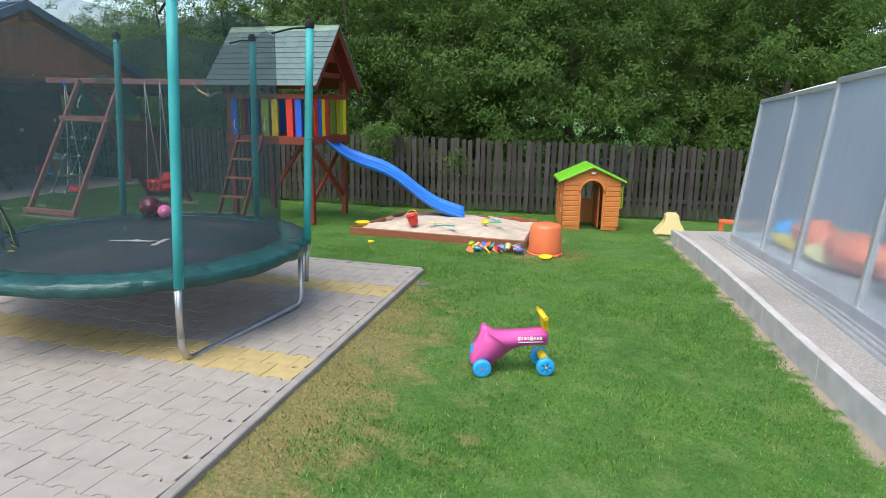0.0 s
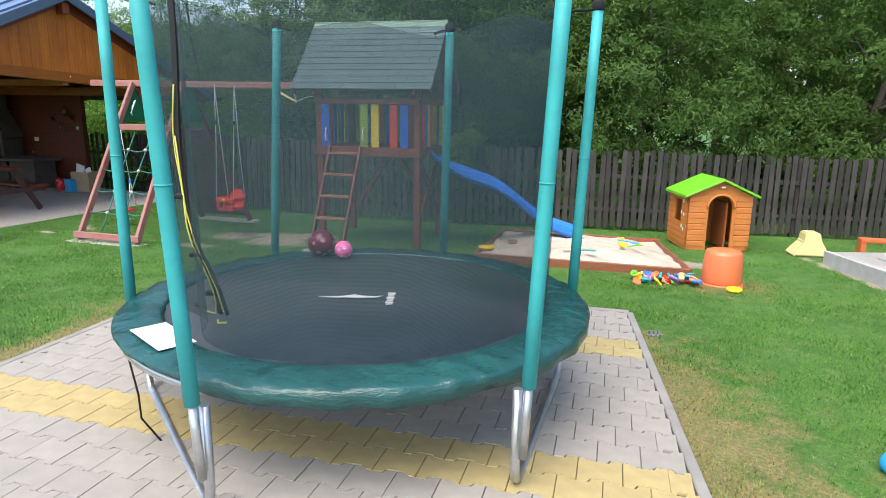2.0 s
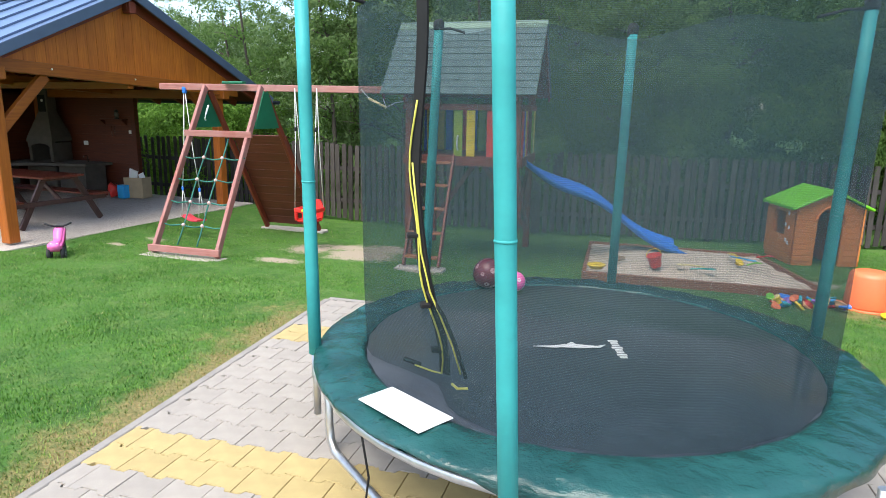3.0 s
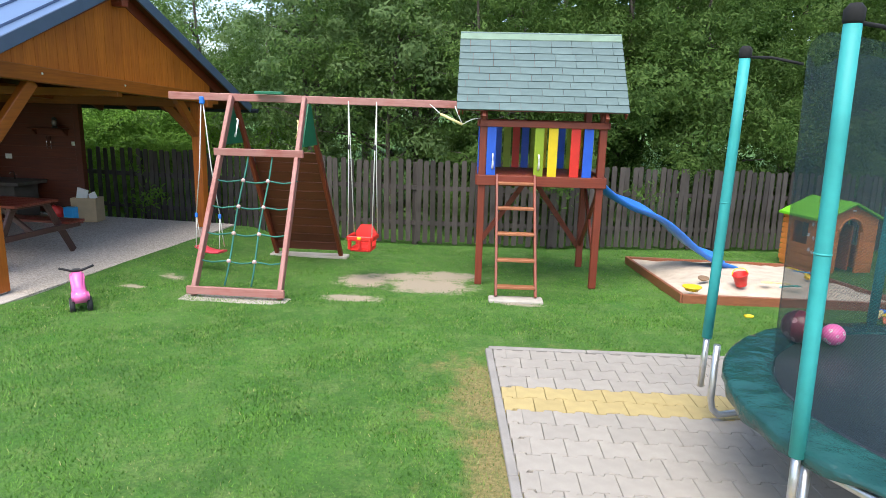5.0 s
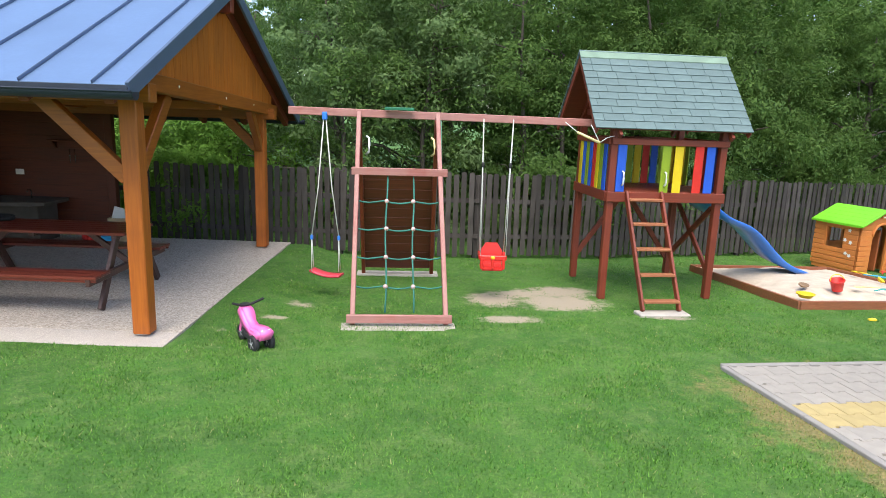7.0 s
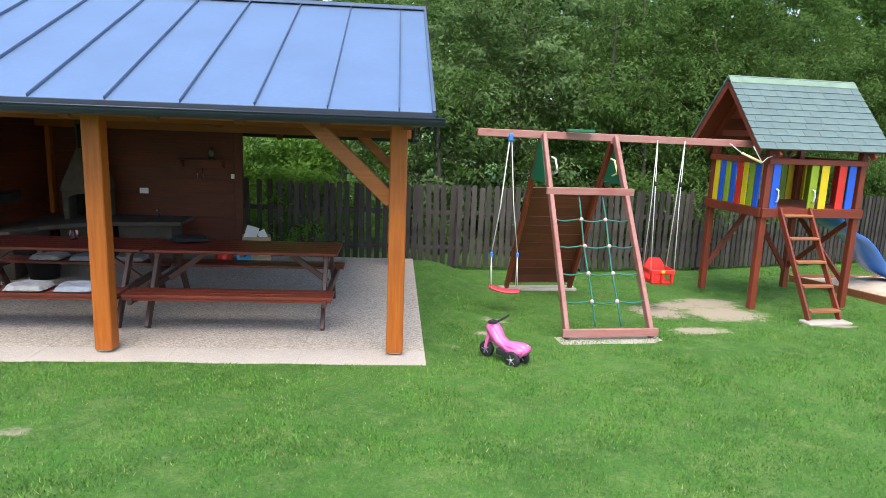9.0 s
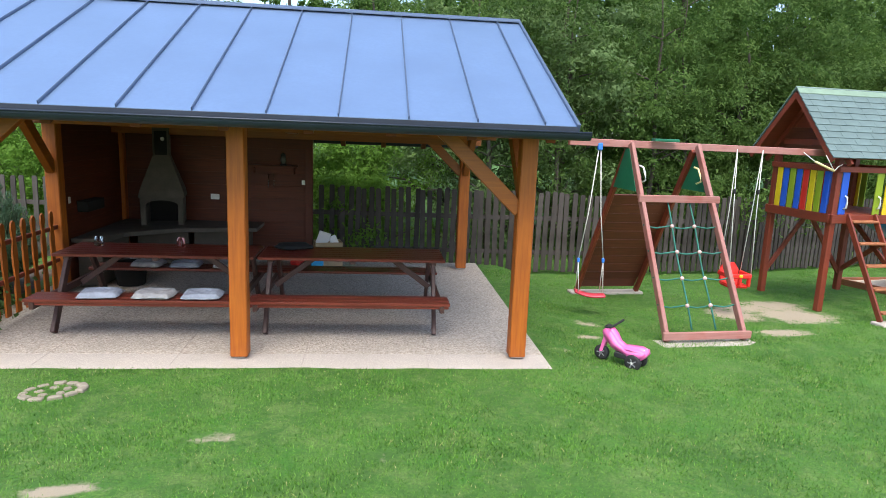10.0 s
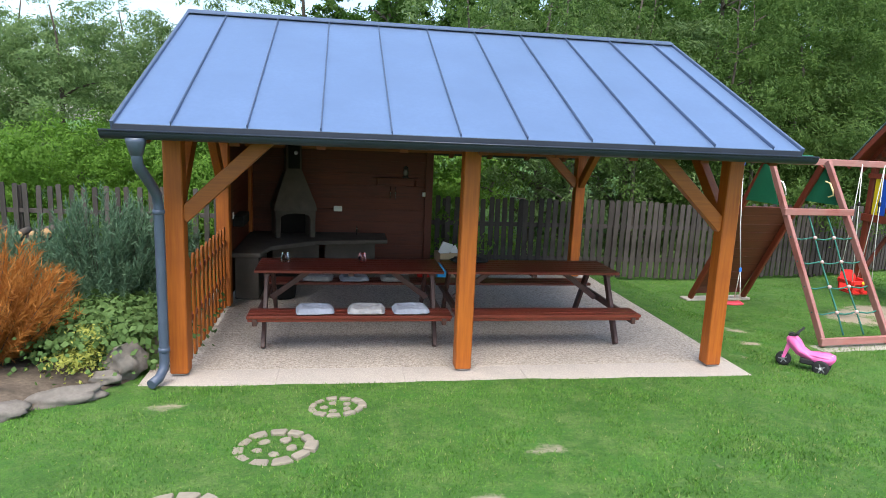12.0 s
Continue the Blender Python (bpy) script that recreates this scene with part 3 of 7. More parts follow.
# downpipe
gy = EY - 0.065
pts = [(-5.31, gy, 2.1), (-5.31, gy, 1.98), (-5.31, gy + 0.03, 1.90), (-5.29, gy + 0.30, 1.72), (-5.285, gy + 0.40, 1.64), (-5.28, gy + 0.42, 1.54), (-5.28, gy + 0.42, 0.22), (-5.285, gy + 0.41, 0.13), (-5.31, gy + 0.34, 0.07), (-5.35, gy + 0.25, 0.05)]
bm = fresh()
tube(bm, pts, 0.042, 12)
dp = part("downpipe", bm, PIPE, P, "blue-grey metal downpipe")
for z in (1.5, 0.3):
    bm = fresh()
    lathe(bm, [(0.043, -0.02), (0.05, -0.016), (0.05, 0.016), (0.043, 0.02)], 12, (-5.28, gy + 0.42, z))
    part("pipe_collar", bm, PIPE, dp)
bm = fresh()
lathe(bm, [(0.045, 0), (0.075, 0.1), (0.075, 0.13)], 12, (-5.31, gy, 1.98))
part("hopper", bm, PIPE, dp)

# board walls in the back corner
WBK = thing("wall_backing", pose(0, 0, 0), "dark brown boarding behind the wall boards", "wall", kind="structure")
for c, s in (((-3.8, 4.335, 1.10), (2.78, 0.02, 2.1)), ((-5.235, 3.3, 1.10), (0.02, 1.92, 2.1))):
    bm = fresh()
    box(bm, c, s, bev=0.0)
    part("backing_board", bm, WALLW, WBK)
WB = thing("wall_back", pose(0, 0, 0), "dark brown board wall behind the barbecue", "wall", kind="structure")
for i in range(11):
    bm = fresh()
    box(bm, (-3.8, 4.3, 0.05 + 0.095 + i * 0.19), (2.78, 0.04, 0.189), bev=0.002)
    part("board", bm, WALLW, WB)
bm = fresh()
box(bm, (-2.42, 4.29, 1.07), (0.12, 0.1, 2.14), bev=0.006)
part("corner_post", bm, WALLWY, WB)
WL = thing("wall_left", pose(0, 0, 0), "dark brown board wall at the pergola side", "wall", kind="structure")
for i in range(11):
    bm = fresh()
    box(bm, (-5.2, 3.3, 0.05 + 0.095 + i * 0.19), (0.04, 1.92, 0.189), bev=0.002)
    part("board", bm, WALLWY, WL)

# picket railing on the open side
RAIL = thing("picket_railing", pose(-5.2, 0, 0), "low amber picket railing between pergola posts", "railing")
for z in (0.42, 0.82):
    bm = fresh()
    bar(bm, (0.02, 0.08, z), (0.02, 2.17, z), 0.035, 0.05, bev=0.006)
    part("rail", bm, PLAYX, RAIL)
bm = fresh()
prof = [(-0.045, 0), (0.045, 0), (0.045, 0.25), (0.028, 0.38), (0.045, 0.52), (0.045, 0.66), (0.028, 0.8), (0.045, 0.9), (0.035, 0.96), (0.0, 0.985), (-0.035, 0.96), (-0.045, 0.9), (-0.028, 0.8), (-0.045, 0.66), (-0.045, 0.52), (-0.028, 0.38), (-0.045, 0.25)]
plate(bm, [(0.05, y, z + 0.05) for y, z in prof], 0.02, (-1, 0, 0))
pk = mesh_of("picket", bm, POST_Z)
for i in range(10):
    part("picket", pk, None, RAIL, m=pose(0, 0.2 + i * 0.2, 0))


# ---- picnic tables ----
def picnic_table(x0, x1):
    L = x1 - x0
    T = thing("picnic_table", pose((x0 + x1) / 2, 1.30, 0), "mahogany-stained slatted picnic table with fixed benches", "table", "picnic tables under the pergola")
    for i in range(6):
        bm = fresh()
        box(bm, (0, -0.285 + i * 0.114, 0.727), (L, 0.109, 0.032), bev=0.005)
        part("tabletop_slat", bm, TABLE, T)
    for sx in (-1, 0, 1):
        bm = fresh()
        box(bm, (sx * (L / 2 - 0.125), 0, 0.69), (0.06, 0.62, 0.035), bev=0.005)
        part("top_batten", bm, TLEG, T)
    for s, o in ((-1, 0.70), (1, 0.52)):
        for i in range(3):
            bm = fresh()
            box(bm, (0, s * (o + i * 0.1), 0.405), (L, 0.094, 0.032), bev=0.005)
            part("bench_slat", bm, TABLE, T)
        bm = fresh()
        box(bm, (0, s * (o + 0.22), 0.38), (L - 0.02, 0.022, 0.045), bev=0.004)
        part("bench_apron", bm, TABLE, T)
    for sx in (-1, 1):
        x = sx * (L / 2 - 0.08)
        bm = fresh()
        bar(bm, (x, -0.95, 0.355), (x, 0.75, 0.355), 0.045, 0.07, bev=0.005)
        part("cross_beam", bm, TLEG, T)
        for sy in (-1, 1):
            bm = fresh()
            bar(bm, (x - sx * 0.045, sy * 0.66, 0.0), (x - sx * 0.045, sy * 0.25, 0.70), 0.042, 0.085, side=(0, 1, 0), bev=0.005)
            part("leg", bm, TLEG, T)
        bm = fresh()
        bar(bm, (x - sx * 0.06, 0, 0.36), (x - sx * 0.5, 0, 0.69), 0.04, 0.06, bev=0.004)
        part("strut", bm, TLEG, T)
    return T


picnic_table(-4.68, -2.66)
picnic_table(-2.62, -0.62)

# ---- fence ----
FPTS = [(-16.5, 6.9), (-2.0, 5.15), (1.0, 4.9), (3.3, 4.95), (5.6, 5.4), (11.3, 7.35), (16.5, 9.2)]
bm = fresh()
plate(bm, [(-0.042, 0, 0), (0.042, 0, 0), (0.042, 0, 1.36), (0.030, 0, 1.385), (-0.028, 0, 1.385), (-0.042, 0, 1.365)], 0.02, (0, 1, 0))
PICK = mesh_of("picket", bm, FENCE)
rnd = random.Random(4)
for si, (a, b) in enumerate(zip(FPTS, FPTS[1:])):
    a, b = Vector((*a, 0)), Vector((*b, 0))
    L, ang = (b - a).length, math.degrees(math.atan2(b.y - a.y, b.x - a.x))
    F = thing("picket_fence", pose(a.x, a.y, ground_z(a.x, a.y)), "weathered dark grey-brown wooden picket fence", "fence", "boundary fence")
    F.rotation_euler = (0, 0, radians(ang))
    step = 0.125 if si else 0.19
    zat = lambda s: ground_z(*(a + (b - a) * (s / L)).xy) - ground_z(a.x, a.y)
    s, i = 0.06, 0
    while s < L:
        part("picket", PICK, None, F, m=pose(s, rnd.uniform(-0.003, 0.003), zat(s) + 0.05 + rnd.uniform(-0.025, 0.03), 0, rnd.uniform(-1.2, 1.2), 0))
        s += step * rnd.uniform(0.97, 1.03)
    for z in (0.38, 0.98):
        bm = fresh()
        bar(bm, (0, 0.045, z), (L, 0.045, z + zat(L)), 0.04, 0.075, bev=0.004)
        part("fence_rail", bm, FENCE, F)
    k = max(1, int(L / 2.3))
    for j in range(k + 1):
        bm = fresh()
        box(bm, (L * j / k, 0.10, zat(L * j / k) + 0.68), (0.08, 0.08, 1.45), bev=0.005)
        part("fence_post", bm, FENCE, F)

# ---- play tower ----
TA = 7.0
T = thing("play_tower", pose(4.744, 2.16, -0.12, 0, 0, TA), "red-brown wooden play tower with shingle roof and coloured boards", "play tower")
W, D = 1.40, 1.12
for x in (0, W):
    for y in (0, D):
        bm = fresh()
        bar(bm, (x, y, 0), (x, y, 2.22), 0.085, 0.085, side=(0, 1, 0), bev=0.006)
        part("post", bm, PLAYZ, T)
for y in (-0.02, D + 0.02):
    bm = fresh()
    box(bm, (W / 2, y + (-0.04 if y < 0 else 0.04), 1.295), (W + 0.12, 0.035, 0.12), bev=0.005)
    part("deck_beam", bm, PLAYX, T)
    bm = fresh()
    box(bm, (W / 2, y + (-0.04 if y < 0 else 0.04), 1.96), (W + 0.08, 0.03, 0.075), bev=0.005)
    part("top_rail", bm, PLAYX, T)
for x in (-0.06, W + 0.06):
    bm = fresh()
    box(bm, (x, D / 2, 1.295), (0.035, D + 0.06, 0.12), bev=0.005)
    part("deck_beam", bm, PLAYX, T)
    bm = fresh()
    box(bm, (x, D / 2, 1.96), (0.03, D + 0.06, 0.075), bev=0.005)
    part("top_rail", bm, PLAYX, T)
for i in range(10):
    bm = fresh()
    box(bm, (W / 2, 0.055 + i * 0.112, 1.345), (W - 0.02, 0.105, 0.024), bev=0.003)
    part("deck_board", bm, PLAYX, T)


def pale(x, y, colour, turn=0, w=0.098):
    bm = fresh()
    box(bm, (0, 0, 1.645), (w, 0.018, 0.58), bev=0.004)
    return part("coloured_board", bm, colour, T, m=pose(x, y, 0, 0, 0, turn))


def grip(x, y, z, turn=0, parent=None, colour=None):
    bm = fresh()
    tube(bm, [(0, 0.0, -0.085), (0, -0.035, -0.07), (0, -0.045, 0), (0, -0.035, 0.07), (0, 0.0, 0.085)], 0.012, 8)
    return part("hand_grip", bm, colour or WHITE, parent or T, "white plastic hand grip", m=pose(x, y, z, 0, 0, turn))


for x, c in ((0.10, PB), (0.63, PG), (0.79, PY), (0.85 + 0.20, PR), (1.20, PB), (1.315, PG)):
    if c is PG and x > 1.3:
        continue
    pale(x + (0.03 if x > 0.6 else 0), -0.045, c, 0, 0.11)
grip(0.12, -0.056, 1.52)
grip(0.66, -0.056, 1.52)
for i, c in enumerate((PY, PB, PG, PR, PB, PG, PY, PR, PB, PG, PY)):
    pale(0.09 + i * 0.122, D + 0.045, c)
for i, c in enumerate((PY, PB, PG, PB, PR, PY, PG, PB)):
    pale(-0.05, 0.98 - i * 0.125, c, 90)
for i, c in enumerate((PR, PB, PY, PR)):
    pale(W + 0.05, 0.1 + i * 0.118, c, 90)
for i, c in enumerate((PG, PY)):
    pale(W + 0.05, 0.96 + i * 0.115, c, 90)
for a, b in (((W, D, 0.25), (W / 2 + 0.05, D, 1.15)), ((W, 0, 0.32), (W, D - 0.1, 1.15)), ((W, D, 0.32), (W, 0.1, 1.15)), ((0, D, 0.3), (W / 2 - 0.1, D, 1.15))):
    bm = fresh()
    bar(bm, a, b, 0.035, 0.07, bev=0.004)
    part("diagonal_brace", bm, PLAYX, T)
# roof
ry, rz, ez = D / 2 + 0.03, 3.035, 2.11
ex = ry + 0.22
rx0, rx1 = -0.32, W + 0.24
ang = math.degrees(math.atan2(rz - ez, ex))
for sgn in (-1, 1):
    bm = fresh()
    plate(bm, [(rx0 + 0.03, ry, rz - 0.03), (rx1 - 0.03, ry, rz - 0.03), (rx1 - 0.03, ry + sgn * (ex - 0.03), ez + 0.01), (rx0 + 0.03, ry + sgn * (ex - 0.03), ez + 0.01)], 0.02, (0, 0, -1))
    part("roof_board", bm, PLAYX, T, "red-brown roof boarding")
    rows, cols = 11, 8
    sl = Vector((0, sgn * ex, ez - rz))
    ln = sl.length
    rr = random.Random(9)
    cw = (rx1 - rx0) / cols
    for r in range(rows):
        off = rr.choice((0.0, 0.33, 0.5, 0.66)) * cw
        x = rx0 - off
        while x < rx1 - 0.01:
            a, b = max(rx0, x + 0.002), min(rx1, x + cw - 0.002)
            x += cw
            if b - a < 0.03:
                continue
            bm = fresh()
            box(bm, (0, 0, 0), (b - a, ln / rows + 0.012, 0.013), bev=0.0)
            part("shingle", bm, SHING, T, m=Matrix.Translation(Vector(((a + b) / 2, ry, rz - 0.005)) + sl * ((r + 0.42) / rows) + Vector((0, 0, 0.004)))
                 @ pose(0, 0, 0, (ang - 4.6) if sgn < 0 else -(ang - 4.6)))
    for x in (rx0 + 0.03, rx1 - 0.03):
        bm = fresh()
        bar(bm, (x, ry, rz - 0.085), (x, ry + sgn * (ex - 0.03), ez - 0.04), 0.022, 0.08, bev=0.003)
        part("barge_board", bm, PLAYX, T)
    for x in (0.0, W):
        bm = fresh()
        bar(bm, (x, ry, rz - 0.10), (x, ry + sgn * (ex - 0.03), ez - 0.09), 0.04, 0.07, bev=0.003)
        part("rafter", bm, PLAYX, T)
bm = fresh()
for sgn in (-1, 1):
    sl = Vector((0, sgn * ex, ez - rz)).normalized()
    plate(bm, [(rx0, ry, rz + 0.018), (rx1, ry, rz + 0.018), Vector((rx1, ry, rz + 0.018)) + sl * 0.12, Vector((rx0, ry, rz + 0.018)) + sl * 0.12], 0.01, (0, 0, -1))
part("ridge_cap", bm, SHINGCAP, T, "pale green ridge cap")
for x in (0.02, W - 0.02):
    bm = fresh()
    plate(bm, [(x, ry - 0.45, 2.5), (x, ry + 0.45, 2.5), (x, ry, rz - 0.1)], 0.02, (1, 0, 0))
    part("gable_panel", bm, PLAYX, T)
    bm = fresh()
    box(bm, (x, D / 2, 2.3), (0.03, D - 0.12, 0.08), bev=0.004)
    part("collar_tie", bm, PLAYX, T)
# ladder
LX, LY0, LY1, LZ = 0.20, -0.80, -0.07, 1.36
for x in (LX, LX + 0.44):
    bm = fresh()
    bar(bm, (x, LY0, 0.075), (x - 0.02, LY1, LZ), 0.03, 0.075, side=(0, 1, 0), bev=0.004)
    part("ladder_stile", bm, PLAYZ, T)
for i in range(5):
    k = (i + 0.20) / 4.6
    bm = fresh()
    box(bm, (LX + 0.22 - 0.02 * k, LY0 + (LY1 - LY0) * k, 0.13 + (LZ - 0.11) * k), (0.42, 0.10, 0.03), bev=0.005)
    part("ladder_tread", bm, RUNG, T)
# slide
bm = fresh()
prof = [(-0.245, 0.055), (-0.235, 0.062), (-0.222, 0.055), (-0.205, 0.012), (-0.19, 0.0), (-0.085, 0.004), (-0.072, 0.022), (-0.06, 0.004), (0.06, 0.004), (0.072, 0.022), (0.085, 0.004), (0.19, 0.0), (0.205, 0.012), (0.222, 0.055), (0.235, 0.062), (0.245, 0.055)]
back = [(0.235, 0.03), (0.20, -0.02), (-0.20, -0.02), (-0.235, 0.03)]
rings = []
N = 26
sl_a, sl_b = Vector((W - 0.06, 0.60)), Vector((3.52, 1.28))
sl_n = Vector((-(sl_b - sl_a).y, (sl_b - sl_a).x)).normalized()
for i in range(N + 1):
    k = i / N
    c = sl_a + (sl_b - sl_a) * k
    z = 1.30 - 1.265 * k - 0.055 * math.sin(2 * math.pi * k / 0.62)
    rings.append([bm.verts.new((c.x + sl_n.x * y * 1.12, c.y + sl_n.y * y * 1.12, z + h + 0.20 * y * min(1.0, 4 * k))) for y, h in prof + back])
for a, b in zip(rings, rings[1:]):
    for j in range(len(a)):
        f = bm.faces.new((a[j], b[j], b[(j + 1) % len(a)], a[(j + 1) % len(a)]))
        f.smooth = True
bm.faces.new(rings[0][::-1])
bm.faces.new(rings[-1])
bmesh.ops.recalc_face_normals(bm, faces=bm.faces[:])
part("slide", bm, BLUEP, T, "blue wavy plastic slide")

# ---- swing beam and climbing frame ----
C = thing("climbing_frame", pose(1.72, 1.87, -0.09, 0, 0, 5.0), "faded red timber climbing frame and swing beam, glare in the pale colour", "climbing frame")
bm = fresh()
bar(bm, (-0.80, 0.0, 2.16), (3.06, 0.22, 2.13), 0.055, 0.09, bev=0.006)
part("swing_beam", bm, PLAYFX, C)
FT = -1.27
for x0, x1 in ((0.0, 0.0), (0.96, 0.90)):
    bm = fresh()
    bar(bm, (x0, FT, 0.04), (x1, -0.03, 2.16), 0.05, 0.085, side=(0, 1, 0), bev=0.006)
    part("front_stile", bm, PLAYF, C)
    bm = fresh()
    bar(bm, (x0 + 0.02, 1.33, -0.06), (x1, 0.05, 2.1), 0.05, 0.085, side=(0, 1, 0), bev=0.006)
    part("back_stile", bm, PLAYZ, C)


KNOT = plain("faded_pink_plastic", (0.62, 0.42, 0.40), 0.5, var=0.15)


def on_front(x, k):
    return Vector((x, FT + (-0.03 - FT) * k, 0.04 + 2.12 * k))


for k, w in ((0.03, 1.0), (0.703, 0.98)):
    bm = fresh()
    a, b = on_front(-0.06, k), on_front(w + 0.02, k)
    bar(bm, a - Vector((0, 0.05, 0)), b - Vector((0, 0.05, 0)), 0.04, 0.085, bev=0.005)
    part("cross_bar", bm, PLAYFX, C)
for i in range(2):
    x = 0.33 + i * 0.29
    bm = fresh()
    tube(bm, [on_front(x + 0.03 * math.sin(j * 0.7 + i) * 0.3, 0.05 + 0.65 * j / 12) for j in range(13)], 0.010, 6)
    part("net_rope", bm, ROPEG, C)
for r in range(4):
    k = 0.17 + r * 0.131
    bm = fresh()
    pts = []
    for j in range(13):
        s = j / 12
        p = on_front(-0.03 + s * 0.99, k)
        sag = -0.028 * (abs(math.sin(s * 3 * math.pi)) * (1.0 if 0.33 < s < 0.66 else 1.25)) - (0.012 if 0.3 < s < 0.7 else 0)
        pts.append(p + Vector((0, 0, sag)))
    tube(bm, pts, 0.010, 6)
    rope = part("net_rope", bm, ROPEG, C)
    for i in range(2):
        p = on_front(0.33 + i * 0.29, k) + Vector((0, -0.012, -0.012))
        bm = fresh()
        lathe(bm, [(0.0, -0.018), (0.02, -0.014), (0.026, 0), (0.02, 0.014), (0.0, 0.018)], 10, p, "y")
        part("rope_knot", bm, KNOT, rope)
RAMPW = wood("dark_ramp", (0.10, 0.022, 0.012), (0.16, 0.04, 0.02), "x", 0.5)
for i in range(11):
    k0 = 0.02 + i * 0.062
    bm = fresh()
    y0, z0 = 1.33 - 1.28 * (k0 + 0.03), -0.06 + 2.16 * (k0 + 0.03)
    box(bm, (0.49, y0 + 0.055, z0 + 0.03), (0.90 + 0.04 * (1 - k0), 0.153, 0.02), (-59.4, 0, 0), bev=0.003)
    part("ramp_board", bm, RAMPW, C)
for x in (-0.03, 0.93):
    bm = fresh()
    plate(bm, [(x, -0.30, 1.60), (x, 0.30, 1.60), (x, 0.05, 2.1), (x, -0.04, 2.1)], 0.02, (1, 0, 0))
    part("side_panel", bm, GREENP, C, "green triangular side panel")
for x in (0.09, 0.83):
    for y in (-0.21,):
        bm = fresh()
        tube(bm, [(x, y + 0.02, 1.70), (x + 0.03, y - 0.03, 1.73), (x + 0.035, y + 0.0, 1.80), (x + 0.03, y + 0.05, 1.88), (x, y + 0.10, 1.90)], 0.012, 8)
        part("hand_grip", bm, WHITE if x < 0.5 else CREAM, C, "curved plastic hand grip")
bm = fresh()
box(bm, (0.46, -0.02, 2.215), (0.34, 0.09, 0.035), bev=0.006)
part("rope_guard", bm, GREENP, C)
bm = fresh()
box(bm, (0.47, FT - 0.03, 0.002), (1.18, 0.26, 0.05), bev=0.01)
solo("footing_slab", bm, FOOT, "pale concrete footing under the climbing frame", "slab", C.matrix_world.copy())
bm = fresh()
box(bm, (0.5, 1.36, -0.085), (1.15, 0.2, 0.05), bev=0.01)
solo("footing_slab", bm, FOOT, "pale concrete footing under the climbing ramp", "slab", C.matrix_world.copy())
bm = fresh()
box(bm, (0.42, -0.83, 0.036), (0.60, 0.20, 0.07), bev=0.01)
solo("footing_slab", bm, FOOT, "pale concrete footing under the tower ladder", "slab", T.matrix_world.copy())

# ---- trampoline ----
TR = thing("trampoline", pose(7.86, -2.31, 0.10), "round trampoline with green pad, teal poles and dark safety net", "trampoline")
PR_, MR = 1.308, 1.085
bm = fresh()
lathe(bm, [(0.0, 0.555), (0.5, 0.56), (MR + 0.02, 0.575), (MR + 0.03, 0.568), (0.5, 0.55), (0.0, 0.545)], 64)
mat_part = part("jumping_mat", bm, MAT_, TR, "black woven jumping mat")
bm = fresh()
n = 160
prof = [(MR - 0.02, 0.572), (MR + 0.006, 0.586), (MR + 0.08, 0.590), (PR_ - 0.06, 0.580), (PR_ - 0.008, 0.572), (PR_ + 0.010, 0.560), (PR_ + 0.004, 0.492), (PR_ - 0.006, 0.486), (PR_ - 0.006, 0.54), (PR_ - 0.03, 0.555), (MR, 0.562)]
rings = []
for j in range(n):
    a = 2 * math.pi * j / n
    w = 0.004 * math.sin(a * 23) + 0.004 * math.sin(a * 41 + 1) + 0.006 * noise.noise(Vector((math.cos(a) * 9, math.sin(a) * 9, 0)))
    sag = 0.006 * math.sin(a * 9 + 0.4) + 0.004 * math.sin(a * 17)
    ring = []
    for i, (r, h) in enumerate(prof):
        tucked = smooth01((0.62 - abs(a - radians(242))) / 0.25)
        dz = w * (1 if 1 < i < 5 else 0.3) + (sag + 0.056 * tucked if i in (6, 7) else 0)
        rr = r + (0.007 * math.sin(a * 31) + 0.006 * noise.noise(Vector((math.cos(a) * 14, math.sin(a) * 14, 3))) if i in (6, 7) else 0)
        ring.append(bm.verts.new((rr * math.cos(a), rr * math.sin(a), h + dz)))
    rings.append(ring)
for j in range(n):
    a, b = rings[j], rings[(j + 1) % n]
    for i in range(len(prof)):
        f = bm.faces.new((a[i], b[i], b[(i + 1) % len(prof)], a[(i + 1) % len(prof)]))
        f.smooth = True
bmesh.ops.recalc_face_normals(bm, faces=bm.faces[:])
pad = part("safety_pad", bm, PAD, TR, "shiny dark green vinyl safety pad")
bm = fresh()
tube(bm, [((PR_ - 0.034) * math.cos(a), (PR_ - 0.034) * math.sin(a), 0.508) for a in [2 * math.pi * j / 48 for j in range(48)]], 0.022, 8, closed=True)
part("ring_frame", bm, STEEL, TR, "galvanised steel ring")
POLES = [(0.065, -1.44), (1.212, -0.765), (1.115, 0.67), (-0.06, 1.435), (-1.245, 0.855), (-1.195, -0.57)]
TOPS = [(0.0, -1.49), (1.27, -0.705), (1.158, 0.738), (-0.046, 1.478), (-1.20, 0.93), (-1.227, -0.555)]
